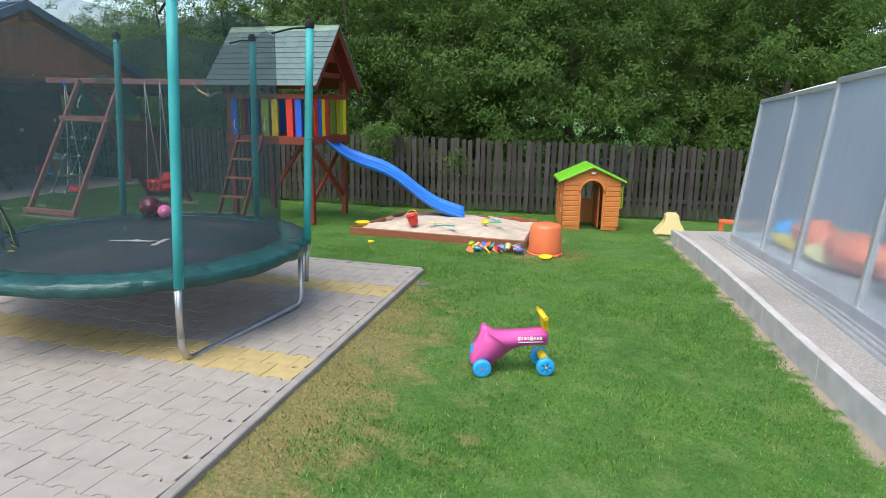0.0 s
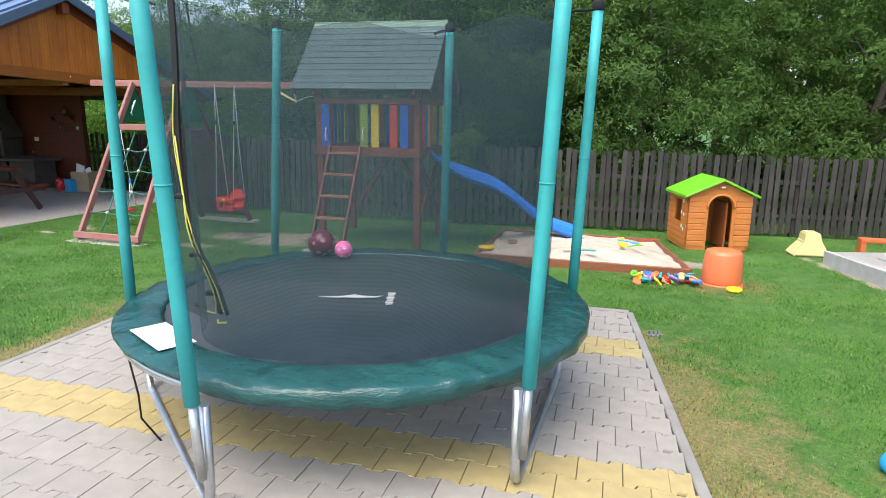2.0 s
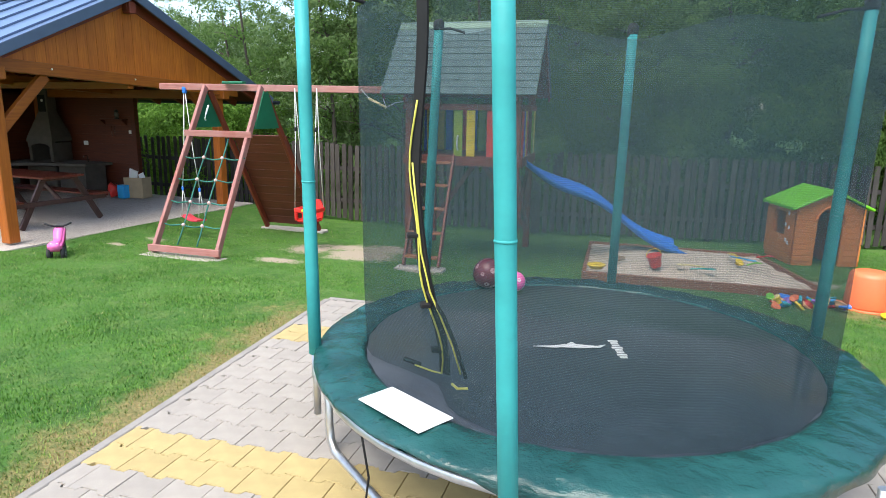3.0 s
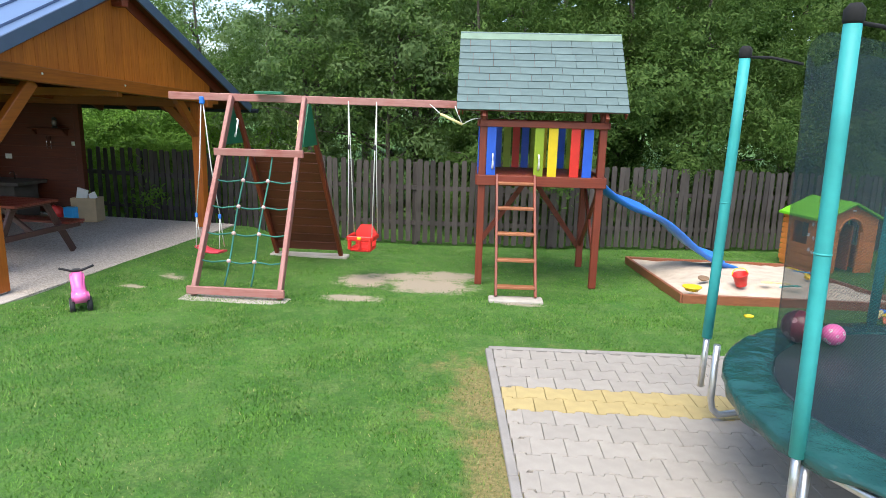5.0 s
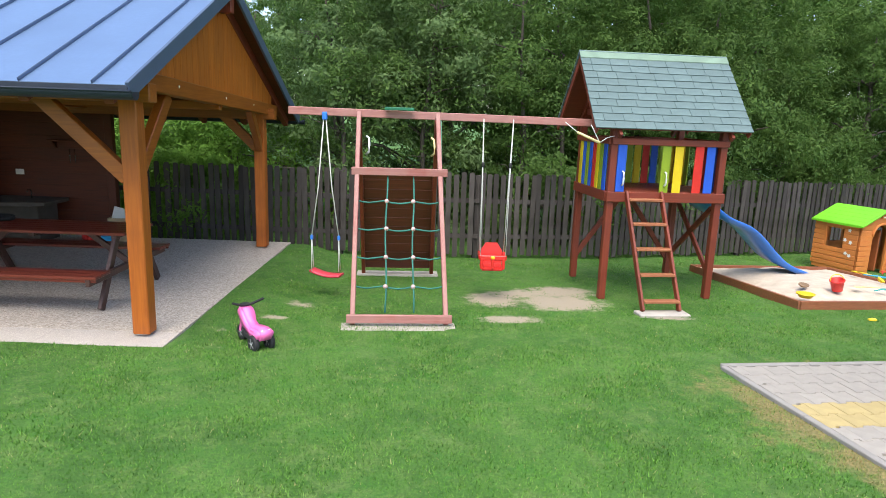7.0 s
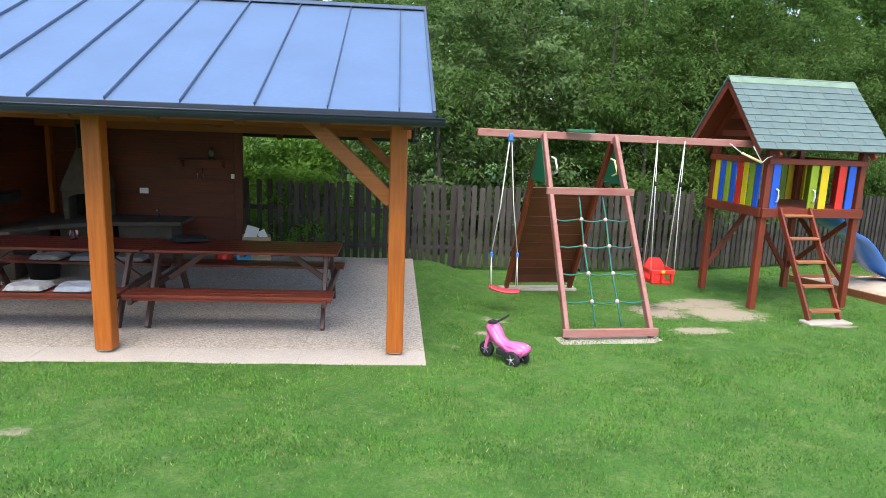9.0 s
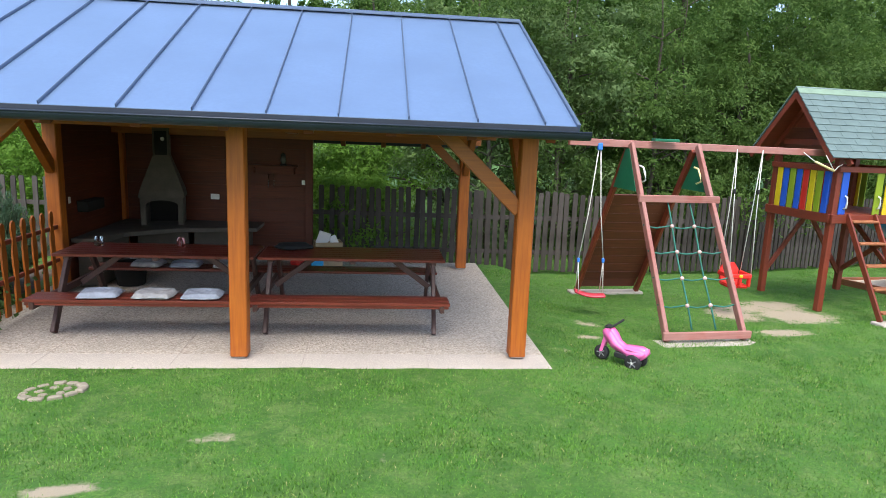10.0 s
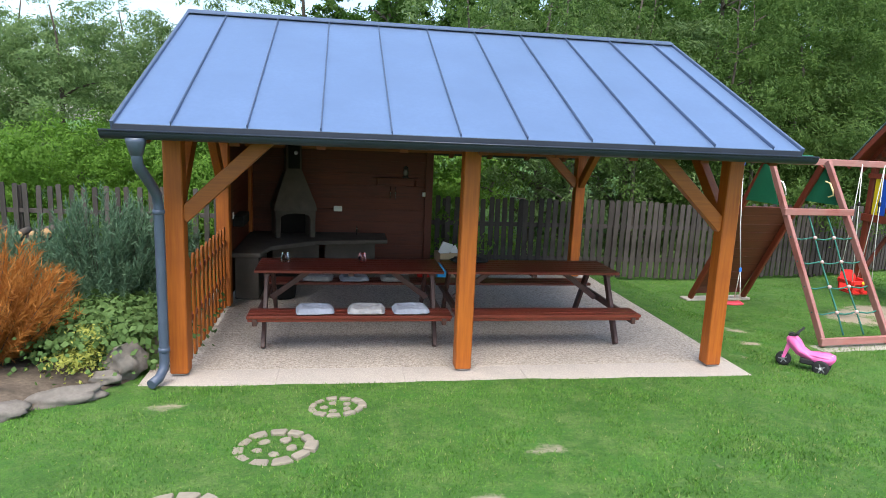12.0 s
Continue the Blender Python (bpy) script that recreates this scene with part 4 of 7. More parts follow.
for (x, y), (tx, ty) in zip(POLES, TOPS):
    on_pole = lambda k: Vector((x + (tx - x) * k, y + (ty - y) * k, 0.53 + 1.69 * k))
    bm = fresh()
    tube(bm, [on_pole(k / 4) for k in range(5)], 0.031, 12)
    pole = part("pole", bm, TEAL, TR, "teal foam-covered pole")
    bm = fresh()
    lathe(bm, [(0.031, 0), (0.036, 0.01), (0.036, 0.05), (0.02, 0.07), (0, 0.072)], 12, on_pole(0.995))
    part("pole_cap", bm, BLACK, pole)
    bm = fresh()
    lathe(bm, [(0.0325, -0.004), (0.0335, 0), (0.0325, 0.004)], 12, on_pole(0.5))
    part("sleeve_joint", bm, TEAL, pole)
    bm = fresh()
    tube(bm, [on_pole(-0.19), on_pole(0.02)], 0.019, 10)
    part("pole_foot", bm, STEEL, pole, "bare steel pole end")
    bm = fresh()
    tube(bm, [on_pole(1.0), on_pole(1.0) + Vector((-tx * 0.10, -ty * 0.10, -0.01)), Vector((tx * 0.79, ty * 0.79, 2.17))], 0.008, 6)
    part("net_strap", bm, BLACK, pole)
for i in (1, 3, 5):
    p, q = Vector((*POLES[i], 0)) * 0.955, Vector((*POLES[(i + 1) % 6], 0)) * 0.955
    d = (q - p).normalized()
    pts = [p + Vector((0, 0, 0.5)), p + d * 0.0 + Vector((0, 0, 0.14)), p + d * 0.02 + Vector((0, 0, 0.07)), p + d * 0.07 + Vector((0, 0, 0.025)), p + d * 0.16 + Vector((0, 0, 0.022))]
    pts += [q - d * 0.16 + Vector((0, 0, 0.022)), q - d * 0.07 + Vector((0, 0, 0.025)), q - d * 0.02 + Vector((0, 0, 0.07)), q + Vector((0, 0, 0.14)), q + Vector((0, 0, 0.5))]
    bm = fresh()
    tube(bm, pts, 0.0215, 10)
    part("leg", bm, STEEL, TR, "bent galvanised steel leg")
bm = fresh()
n, rows = 72, 9
grid = []
for r in range(rows + 1):
    k = r / rows
    ring = []
    for j in range(n):
        a = 2 * math.pi * j / n
        scallop = math.cos((a - radians(30)) * 6) * 0.5 + 0.5
        rr = 1.075 + 0.055 * k ** 0.8 - 0.035 * scallop * k
        zt = 0.585 + k * (1.66 - 0.10 * scallop)
        rr += 0.008 * math.sin(a * 19 + k * 3)
        rr -= (0.185 + 0.03 * k) * math.exp(-((a - radians(236)) / 0.28) ** 2)
        ring.append(bm.verts.new((rr * math.cos(a), rr * math.sin(a), zt)))
    grid.append(ring)
for a, b in zip(grid, grid[1:]):
    for j in range(n):
        f = bm.faces.new((a[j], a[(j + 1) % n], b[(j + 1) % n], b[j]))
        f.smooth = True
part("safety_net", bm, NET, TR, "dark see-through woven safety net")
za = radians(-112)
out_ = Vector((math.cos(za), math.sin(za), 0))
tang = Vector((-math.sin(za), math.cos(za), 0))
zc = lambda k: out_ * (0.90 + 0.02 * min(1, k * 2.0) - 0.10 * smooth01(1 - k * 3.2)) + tang * (-0.17 - 0.05 * min(1, k * 2.0) + 0.02 * math.sin(k * 9)) + Vector((0, 0, 0.60 + 1.62 * k))
bm = fresh()
ring = []
for i in range(25):
    p = zc(i / 24)
    ring.append([bm.verts.new(p + tang * a + out_ * b) for a, b in ((-0.028, -0.004), (0.028, -0.004), (0.028, 0.006), (-0.028, 0.006))])
for a, b in zip(ring, ring[1:]):
    for j in range(4):
        bm.faces.new((a[j], a[(j + 1) % 4], b[(j + 1) % 4], b[j]))
bm.faces.new(ring[0])
bm.faces.new(ring[-1])
bmesh.ops.recalc_face_normals(bm, faces=bm.faces[:])
zipper = part("zip_strip", bm, BLACK, TR, "black entrance zip strip")
bm = fresh()
pts = [zc(i / 24) + tang * (0.012 * math.sin(i * 0.8) - 0.006) + out_ * 0.014 for i in range(18)]
tube(bm, [pts[0] - tang * 0.17 + Vector((0, 0, -0.012)), pts[0] - tang * 0.06 + Vector((0, 0, -0.008))] + pts, 0.0042, 6)
part("yellow_piping", bm, YELW, zipper)
bm = fresh()
pts = [zc(0.56) + out_ * 0.015, zc(0.45) + tang * 0.016 + out_ * 0.015, zc(0.34) + tang * 0.012 + out_ * 0.016, zc(0.24) + tang * 0.022 + out_ * 0.015, zc(0.18) + tang * 0.045 + out_ * 0.016,
       zc(0.10) + tang * 0.085 + out_ * 0.025, zc(0.03) + tang * 0.13 + out_ * 0.04]
tube(bm, pts, 0.004, 6)
part("yellow_piping", bm, YELW, zipper)
bm = fresh()
tube(bm, [zc(0.24) + out_ * 0.012, zc(0.18) + tang * 0.06 + out_ * 0.01, zc(0.10) + tang * 0.10 + out_ * 0.018, zc(0.02) + tang * 0.15 + out_ * 0.03], 0.009, 6)
part("loose_cord", bm, BLACK, zipper)
bm = fresh()
tube(bm, [zc(0.0) + tang * 0.10 + out_ * 0.06, zc(0) + tang * 0.16 + out_ * 0.09 + Vector((0, 0, 0.008)), zc(0) + tang * 0.19 + out_ * 0.06 + Vector((0, 0, 0.01))], 0.006, 6)
part("yellow_piping", bm, YELW, zipper)
bm = fresh()
tube(bm, [zc(0) - tang * 0.26 + Vector((0, 0, -0.012)), zc(0) - tang * 0.16 + Vector((0, 0, -0.008))], 0.011, 6)
part("loose_cord", bm, BLACK, zipper)
for k in (0.07, 0.20, 0.38):
    bm = fresh()
    box(bm, zc(k) + out_ * 0.02 - tang * 0.02, (0.05, 0.04, 0.022), (0, 0, 30), bev=0.005)
    part("buckle", bm, BLACK, zipper)
# mark on the mat: a leaping shape and plain bars
bm = fresh()
lg = [(-0.15, 0.0), (-0.05, 0.012), (0.0, 0.03), (0.02, 0.055), (0.035, 0.03), (0.12, 0.012), (0.16, 0.03), (0.13, -0.002), (0.04, -0.012), (-0.03, -0.005), (-0.06, -0.012)]
plate(bm, [(x, y, 0) for x, y in lg], 0.003, (0, 0, 1))
mk = pose(-0.05, -0.05, 0.566, 0, 0, 22) @ Matrix.Diagonal((1.2, 1.25, 1, 1))
part("mat_mark", bm, WHITE, mat_part, "white leaping mark", m=mk)
bm = fresh()
for i, h in enumerate((0.03, 0.04, 0.03, 0.03, 0.045, 0.03, 0.03, 0.04)):
    box(bm, (0.20, -0.10 + i * 0.025, 0.001), (h, 0.014, 0.003), bev=0)
part("mat_mark", bm, WHITE, mat_part, "unreadable white lettering bars", m=mk)
bm = fresh()
box(bm, (0, 0, 0), (0.36, 0.17, 0.003), bev=0)
part("paper_label", bm, WHITE, pad, "blank white warning label", m=pose(-0.47, -1.05, 0.599, 0, 0, -24))
bm = fresh()
tube(bm, [(-0.62, -1.12, 0.5), (-0.60, -1.10, 0.3), (-0.64, -1.06, 0.15), (-0.55, -1.02, 0.01)], 0.005, 5)
part("hanging_cord", bm, BLACK, TR)


def play_ball(x, y, z, r, colour, spots, label, name="ball"):
    b = thing(name, pose(x, y, z), label, "ball")
    bm = fresh()
    bmesh.ops.create_uvsphere(bm, u_segments=24, v_segments=14, radius=r)
    for f in bm.faces:
        f.smooth = True
    part("ball_skin", bm, colour, b)
    rr = random.Random(3)
    bm = fresh()
    for i in range(26):
        d = Vector((rr.gauss(0, 1), rr.gauss(0, 1), rr.gauss(0, 1))).normalized()
        q = d.to_track_quat("Z", "Y").to_matrix().to_4x4()
        q.translation = d * (r - 0.0008)
        bmesh.ops.create_circle(bm, cap_ends=True, segments=10, radius=r * rr.uniform(0.12, 0.22), matrix=q)
    part("printed_spots", bm, spots, b)
    return b


play_ball(7.10, -1.545, 0.775, 0.098, plain("maroon_vinyl", (0.13, 0.012, 0.03), 0.3, var=0.3), plain("dull_rose_print", (0.42, 0.22, 0.24), 0.35, var=0.2), "dark red patterned play ball on the trampoline")
play_ball(7.29, -1.55, 0.742, 0.064, HOTP, WHITE, "small pink ball with pale spots")

# ---- sandbox ----
SB = thing("sandbox", pose(0, 0, 0), "timber-framed sandbox filled with pale sand", "sandbox")
cs = [Vector((7.12, 1.90, 0)), Vector((9.64, 2.25, 0)), Vector((9.10, 4.68, 0)), Vector((6.76, 4.45, 0))]
zt = lambda p: ground_z(p.x, p.y) + 0.105
cen = sum(cs, Vector()) / 4
for i in range(4):
    a, b = cs[i], cs[(i + 1) % 4]
    a3, b3 = Vector((a.x, a.y, zt(a) - 0.06)), Vector((b.x, b.y, zt(b) - 0.06))
    bm = fresh()
    bar(bm, a3, b3, 0.045, 0.13, bev=0.005)
    part("side_board", bm, SANDW, SB)
bm = fresh()
n = 26
gr = []
for j in range(n + 1):
    row = []
    for i in range(n + 1):
        s, t = i / n, j / n
        p = cs[0] * (1 - s) * (1 - t) + cs[1] * s * (1 - t) + cs[2] * s * t + cs[3] * (1 - s) * t
        p = cen + (p - cen) * 0.985
        edge = min(s, 1 - s, t, 1 - t)
        h = zt(p) - 0.035 + 0.10 * smooth01(edge * 3.5) + 0.04 * noise.noise(p * 2.2) + 0.015 * noise.noise(p * 7)
        row.append(bm.verts.new((p.x, p.y, h)))
    gr.append(row)
for j in range(n):
    for i in range(n):
        f = bm.faces.new((gr[j][i], gr[j][i + 1], gr[j + 1][i + 1], gr[j + 1][i]))
        f.smooth = True
part("sand_fill", bm, SAND, SB, "uneven pale sand")

# ---- playhouse ----
H = thing("playhouse", pose(9.53, 4.63, -0.275, 0, 0, 21), "orange plastic playhouse with lime green gable roof", "playhouse")
HW, HD, HH, HP = 0.94, 0.80, 0.82, 1.06


def wall_with_hole(w, h, hole, thick, peak=0.0):
    """An upright panel on x-z with an opening (x0, x1, z0, z1, arched) through it."""
    x0, x1, z0, z1, arch = hole
    bm = fresh()
    r = (x1 - x0) / 2
    arc = [((x0 + x1) / 2 - r * math.cos(math.pi * i / 12), z1 - r + r * math.sin(math.pi * i / 12)) for i in range(13)] if arch else [(x0, z1), (x1, z1)]
    top = [(0, h), (w / 2, h + peak), (w, h)] if peak else [(0, h), (w, h)]
    k = len(arc) // 2
    left = [(0, 0), (x0, 0)] + ([(x0, z0)] if z0 > 0 else []) + arc[:k + 1] + ([(w / 2, h + peak)] if peak else [(w / 2, h)]) + [(0, h)]
    right = [(w, 0), (w, h)] + ([(w / 2, h + peak)] if peak else [(w / 2, h)]) + arc[k if arch else k:][0:] + [(x1, z0 if z0 > 0 else 0)]
    if not arch:
        left = [(0, 0), (x0, 0), (x0, z1), (w / 2, z1), (w / 2, h + peak), (0, h)]
        right = [(w, 0), (w, h), (w / 2, h + peak), (w / 2, z1), (x1, z1), (x1, 0)]
    plate(bm, [(x, 0, z) for x, z in left], thick, (0, 1, 0))
    plate(bm, [(x, 0, z) for x, z in right], thick, (0, 1, 0))
    if z0 > 0:
        plate(bm, [(x0, 0, 0), (x1, 0, 0), (x1, 0, z0), (x0, 0, z0)], thick, (0, 1, 0))
    bmesh.ops.recalc_face_normals(bm, faces=bm.faces[:])
    return bm


front = part("front_wall", wall_with_hole(HW, HH, (0.30, 0.66, 0, 0.82, True), 0.035, HP - HH - 0.02), ORANGEP, H)
part("back_wall", wall_with_hole(HW, HH, (0.32, 0.62, 0.42, 0.72, False), 0.035, HP - HH - 0.02), ORANGEP, H, m=pose(0, HD - 0.035, 0))
part("side_wall", wall_with_hole(HD, HH, (0.28, 0.6, 0.36, 0.72, False), 0.035), ORANGEP, H, m=pose(0.035, 0, 0, 0, 0, 90))
part("side_wall", wall_with_hole(HD, HH, (0.28, 0.6, 0.36, 0.72, False), 0.035), ORANGEP, H, m=pose(HW, 0, 0, 0, 0, 90))
for i in range(9):
    z = 0.10 + i * 0.085
    for a, b in ((0.0, 0.27), (0.69, 0.95)):
        bm = fresh()
        box(bm, ((a + b) / 2, -0.005, z), (b - a - 0.02, 0.012, 0.074), bev=0.005)
        part("siding", bm, ORANGEP, front)
for i in range(9):
    z = 0.10 + i * 0.085
    for a, b in (((0.03, 0.26), (0.62, 0.83)) if 3 < i < 8 else ((0.03, 0.83),)):
        bm = fresh()
        box(bm, (-0.005, (a + b) / 2, z), (0.012, b - a, 0.074), bev=0.005)
        part("siding", bm, ORANGEP, H)
rr = random.Random(6)
for y, z in ((0.18, 0.72), (0.14, 0.52), (0.20, 0.33), (0.13, 0.30), (0.24, 0.55)):
    bm = fresh()
    plate(bm, [(-0.012, y + (0.022 + 0.016 * (j % 2)) * math.cos(j * math.pi / 5), z + (0.022 + 0.016 * (j % 2)) * math.sin(j * math.pi / 5)) for j in range(10)], 0.002, (-1, 0, 0))
    part("sticker", bm, WHITE, H, "white flower-shaped sticker")
bm = fresh()
pts = [(0.48 - 0.2 * math.cos(math.pi * i / 14), -0.012, 0.64 + 0.2 * math.sin(math.pi * i / 14)) for i in range(15)]
tube(bm, pts, 0.018, 6)
part("arch_trim", bm, ORANGEP, front)
bm = fresh()
box(bm, (0.48, -0.012, 0.955), (0.13, 0.02, 0.07), bev=0.02, seg=2)
part("badge", bm, ORANGEP, front)
bm = fresh()
box(bm, (0.48, -0.022, 0.955), (0.06, 0.006, 0.025), bev=0.0)
part("badge_bar", bm, WHITE, front)
for s in (0, 1):
    bm = fresh()
    a = Vector((HW / 2, 0, HP + 0.015))
    b = Vector((-0.08, 0, HH + 0.005)) if s == 0 else Vector((HW + 0.08, 0, HH + 0.005))
    plate(bm, [(a.x, -0.06, a.z), (b.x, -0.06, b.z), (b.x, HD + 0.06, b.z), (a.x, HD + 0.06, a.z)], 0.03, (0, 0, -1))
    rf = part("roof_panel", bm, LIMEP, H, "lime green plastic roof")
    bm = fresh()
    bar(bm, (a.x, -0.065, a.z - 0.012), (b.x, -0.065, b.z - 0.012), 0.03, 0.03, bev=0.006)
    part("roof_edge", bm, LIMEP, rf)
    for j in range(5):
        k = (j + 0.5) / 5
        p = a + (b - a) * k
        bm = fresh()
        bar(bm, (p.x, -0.05, p.z + 0.006), (p.x, HD + 0.05, p.z + 0.006), 0.12, 0.006, side=(b - a).cross(Vector((0, 1, 0))), bev=0.002)
        part("roof_rib", bm, LIMEP, rf)
SHUT = plain("lime_yellow_plastic", (0.55, 0.62, 0.03), 0.4, var=0.1)
for y0 in (0.14, 0.62):
    bm = fresh()
    for a, b in (((0, 0, 0), (0, 0, 0.36)), ((0, 0.13, 0), (0, 0.13, 0.36)), ((0, 0, 0), (0, 0.13, 0)), ((0, 0, 0.36), (0, 0.13, 0.36)), ((0, 0, 0.18), (0, 0.13, 0.18))):
        bar(bm, a, b, 0.02, 0.02, bev=0.003)
    part("shutter", bm, SHUT, H, "lime yellow open shutter", m=pose(HW + 0.025, y0 - 0.06, 0.36, 0, 0, -25 if y0 < 0.4 else 20))
bm = fresh()
box(bm, (0.62, 0.35, 0.36), (0.03, 0.5, 0.70), bev=0.01)
part("door_leaf", bm, plain("brown_orange_plastic", (0.36, 0.10, 0.03), 0.5, var=0.15), H, "open plastic door leaf")

# ---- pool terrace and enclosure ----
TER = thing("pool_terrace", pose(0, 0, 0), "raised pale pebble terrace with concrete kerb", "terrace", kind="structure")
for a, b in zip(KT[1:], KT[2:]):
    a3 = Vector((*a, ground_z(*a) + 0.06))
    b3 = Vector((*b, ground_z(*b) + 0.06))
    d = (b3 - a3).normalized() * 0.002
    bm = fresh()
    bar(bm, a3 + d, b3 - d, 0.07, 0.26, bev=0.006)
    part("kerb_stone", bm, KERBT, TER)
bm = fresh()
va, vb = [], []
for a in KT[1:]:
    z = ground_z(*a) + 0.175
    va.append(bm.verts.new((a[0] + 0.03, a[1] + 0.01, z)))
    vb.append(bm.verts.new((a[0] + 6, a[1] + 2.4, z)))
for i in range(len(va) - 1):
    bm.faces.new((va[i], va[i + 1], vb[i + 1], vb[i]))
bmesh.ops.solidify(bm, geom=bm.faces[:], thickness=0.12)
bmesh.ops.recalc_face_normals(bm, faces=bm.faces[:])
part("pebble_field", bm, WPEB, TER, "pale pebble concrete surface")


def glass_sheet(name):
    """Misted twin-wall sheet: what lies behind shows blurred, with pale run marks and dust."""
    m, nt, b, n, l = nodes_of(name)
    streak = tex_noise(nt, 3, 4, 0.6, (9, 9, 0.6))
    cloud = tex_noise(nt, 1.3, 4, 0.6)
    l.new(mixcol(nt, ramp(nt, streak, 0.4, 0.75), (0.40, 0.46, 0.54), (0.70, 0.74, 0.78)), b.inputs["Base Color"])
    b.inputs["Roughness"].default_value = 0.18
    b.inputs["Specular IOR Level"].default_value = 0.6
    rf = nt.nodes.new("ShaderNodeBsdfRefraction")
    rf.inputs["Color"].default_value = (0.84, 0.90, 0.95, 1)
    rf.inputs["Roughness"].default_value = 0.34
    rf.inputs["IOR"].default_value = 1.02
    mx = nt.nodes.new("ShaderNodeMixShader")
    mr = nt.nodes.new("ShaderNodeMapRange")
    mr.inputs[3].default_value, mr.inputs[4].default_value = 0.06, 0.30
    l.new(cloud, mr.inputs[0])
    l.new(mr.outputs[0], mx.inputs[0])
    l.new(rf.outputs[0], mx.inputs[1])
    l.new(b.outputs[0], mx.inputs[2])
    l.new(mx.outputs[0], nt.nodes["Material Output"].inputs[0])
    return m


PC = glass_sheet("misted_polycarbonate")
E_ = thing("pool_enclosure", pose(12.10, 3.93, -0.05, 0, 0, -76.6), "sliding pool enclosure of misted polycarbonate on aluminium ribs", "pool enclosure")
# local x runs along the enclosure towards the house, y inwards


def base_z(x):
    return 0.056 * min(x, 4.1) + 0.012 * max(0.0, x - 4.1)


HEY, HEZ, RFY, RFZ = 0.18, 1.88, 1.9, 2.35
PX = [0.27, 1.63, 2.845, 4.3, 5.6, 6.9, 8.0, 9.1]
for i, x in enumerate(PX):
    big = 0.0 if i < 2 else (-0.035 if i < 4 else -0.07)
    z0 = base_z(x)
    ht = HEZ + (0 if i < 2 else 0.03 if i < 4 else 0.06)
    bm = fresh()
    bar(bm, (x, big, z0), (x, HEY + big, z0 + ht), 0.055 if i != 2 else 0.08, 0.05, side=(0, 1, 0), bev=0.005)
    part("rib", bm, ALU, E_)
    bm = fresh()
    bar(bm, (x, HEY + big, z0 + ht), (x, RFY + big, z0 + ht + 0.5), 0.05, 0.05, bev=0.005)
    part("roof_rib", bm, ALU, E_)
    if i < len(PX) - 1:
        x1 = PX[i + 1]
        bg = 0.0 if i < 2 else (-0.035 if i < 4 else -0.07)
        h1 = HEZ + (0 if i < 2 else 0.03 if i < 4 else 0.06)
        za, zb = z0, base_z(x1)
        bm = fresh()
        plate(bm, [(x + 0.02, bg + 0.012, za + 0.09), (x1 - 0.02, bg + 0.012, zb + 0.09), (x1 - 0.02, HEY + bg, zb + h1), (x + 0.02, HEY + bg, za + h1)], 0.012, (0, 1, -0.2))
        part("panel", bm, PC, E_, "misted translucent panel").visible_shadow = False
        bm = fresh()
        plate(bm, [(x + 0.02, HEY + bg, za + h1), (x1 - 0.02, HEY + bg, zb + h1), (x1 - 0.02, RFY + bg, zb + h1 + 0.5), (x + 0.02, RFY + bg, za + h1 + 0.5)], 0.012, (0, 0, 1))
        part("roof_panel", bm, PC, E_, "misted translucent roof panel").visible_shadow = False
        bm = fresh()
        bar(bm, (x, bg - 0.005, za + 0.055), (x1, bg - 0.005, zb + 0.055), 0.05, 0.11, bev=0.004)
        part("sill_rail", bm, ALU, E_)
        bm = fresh()
        bar(bm, (x, HEY + bg, za + h1), (x1, HEY + bg, zb + h1), 0.06, 0.05, bev=0.004)
        part("eave_rail", bm, ALU, E_)
for o in (-0.08, -0.15, -0.22):
    for xa, xb in ((-0.1, 4.1), (4.1, 9.1)):
        bm = fresh()
        bar(bm, (xa, o, base_z(xa) - 0.005), (xb, o, base_z(xb) - 0.005), 0.03, 0.05, bev=0.004)
        part("floor_track", bm, ALU, E_)
bm = fresh()
plate(bm, [(0.28, 0.0, 0.06), (0.28, RFY, 0.06), (0.28, RFY, HEZ + 0.51), (0.28, HEY, HEZ + 0.01)], 0.012, (1, 0, 0))
part("end_panel", bm, PC, E_, "misted translucent end panel").visible_shadow = False
bm = fresh()
plate(bm, [(0, RFY, 0), (9.1, RFY, 0.5), (9.1, RFY, 0.5 + HEZ + 0.7), (0, RFY, HEZ + 0.5)], 0.03, (0, 1, 0))
part("far_side_panel", bm, plain("grey_far_side", (0.13, 0.165, 0.21), 0.5), E_, "grey far side of the enclosure")
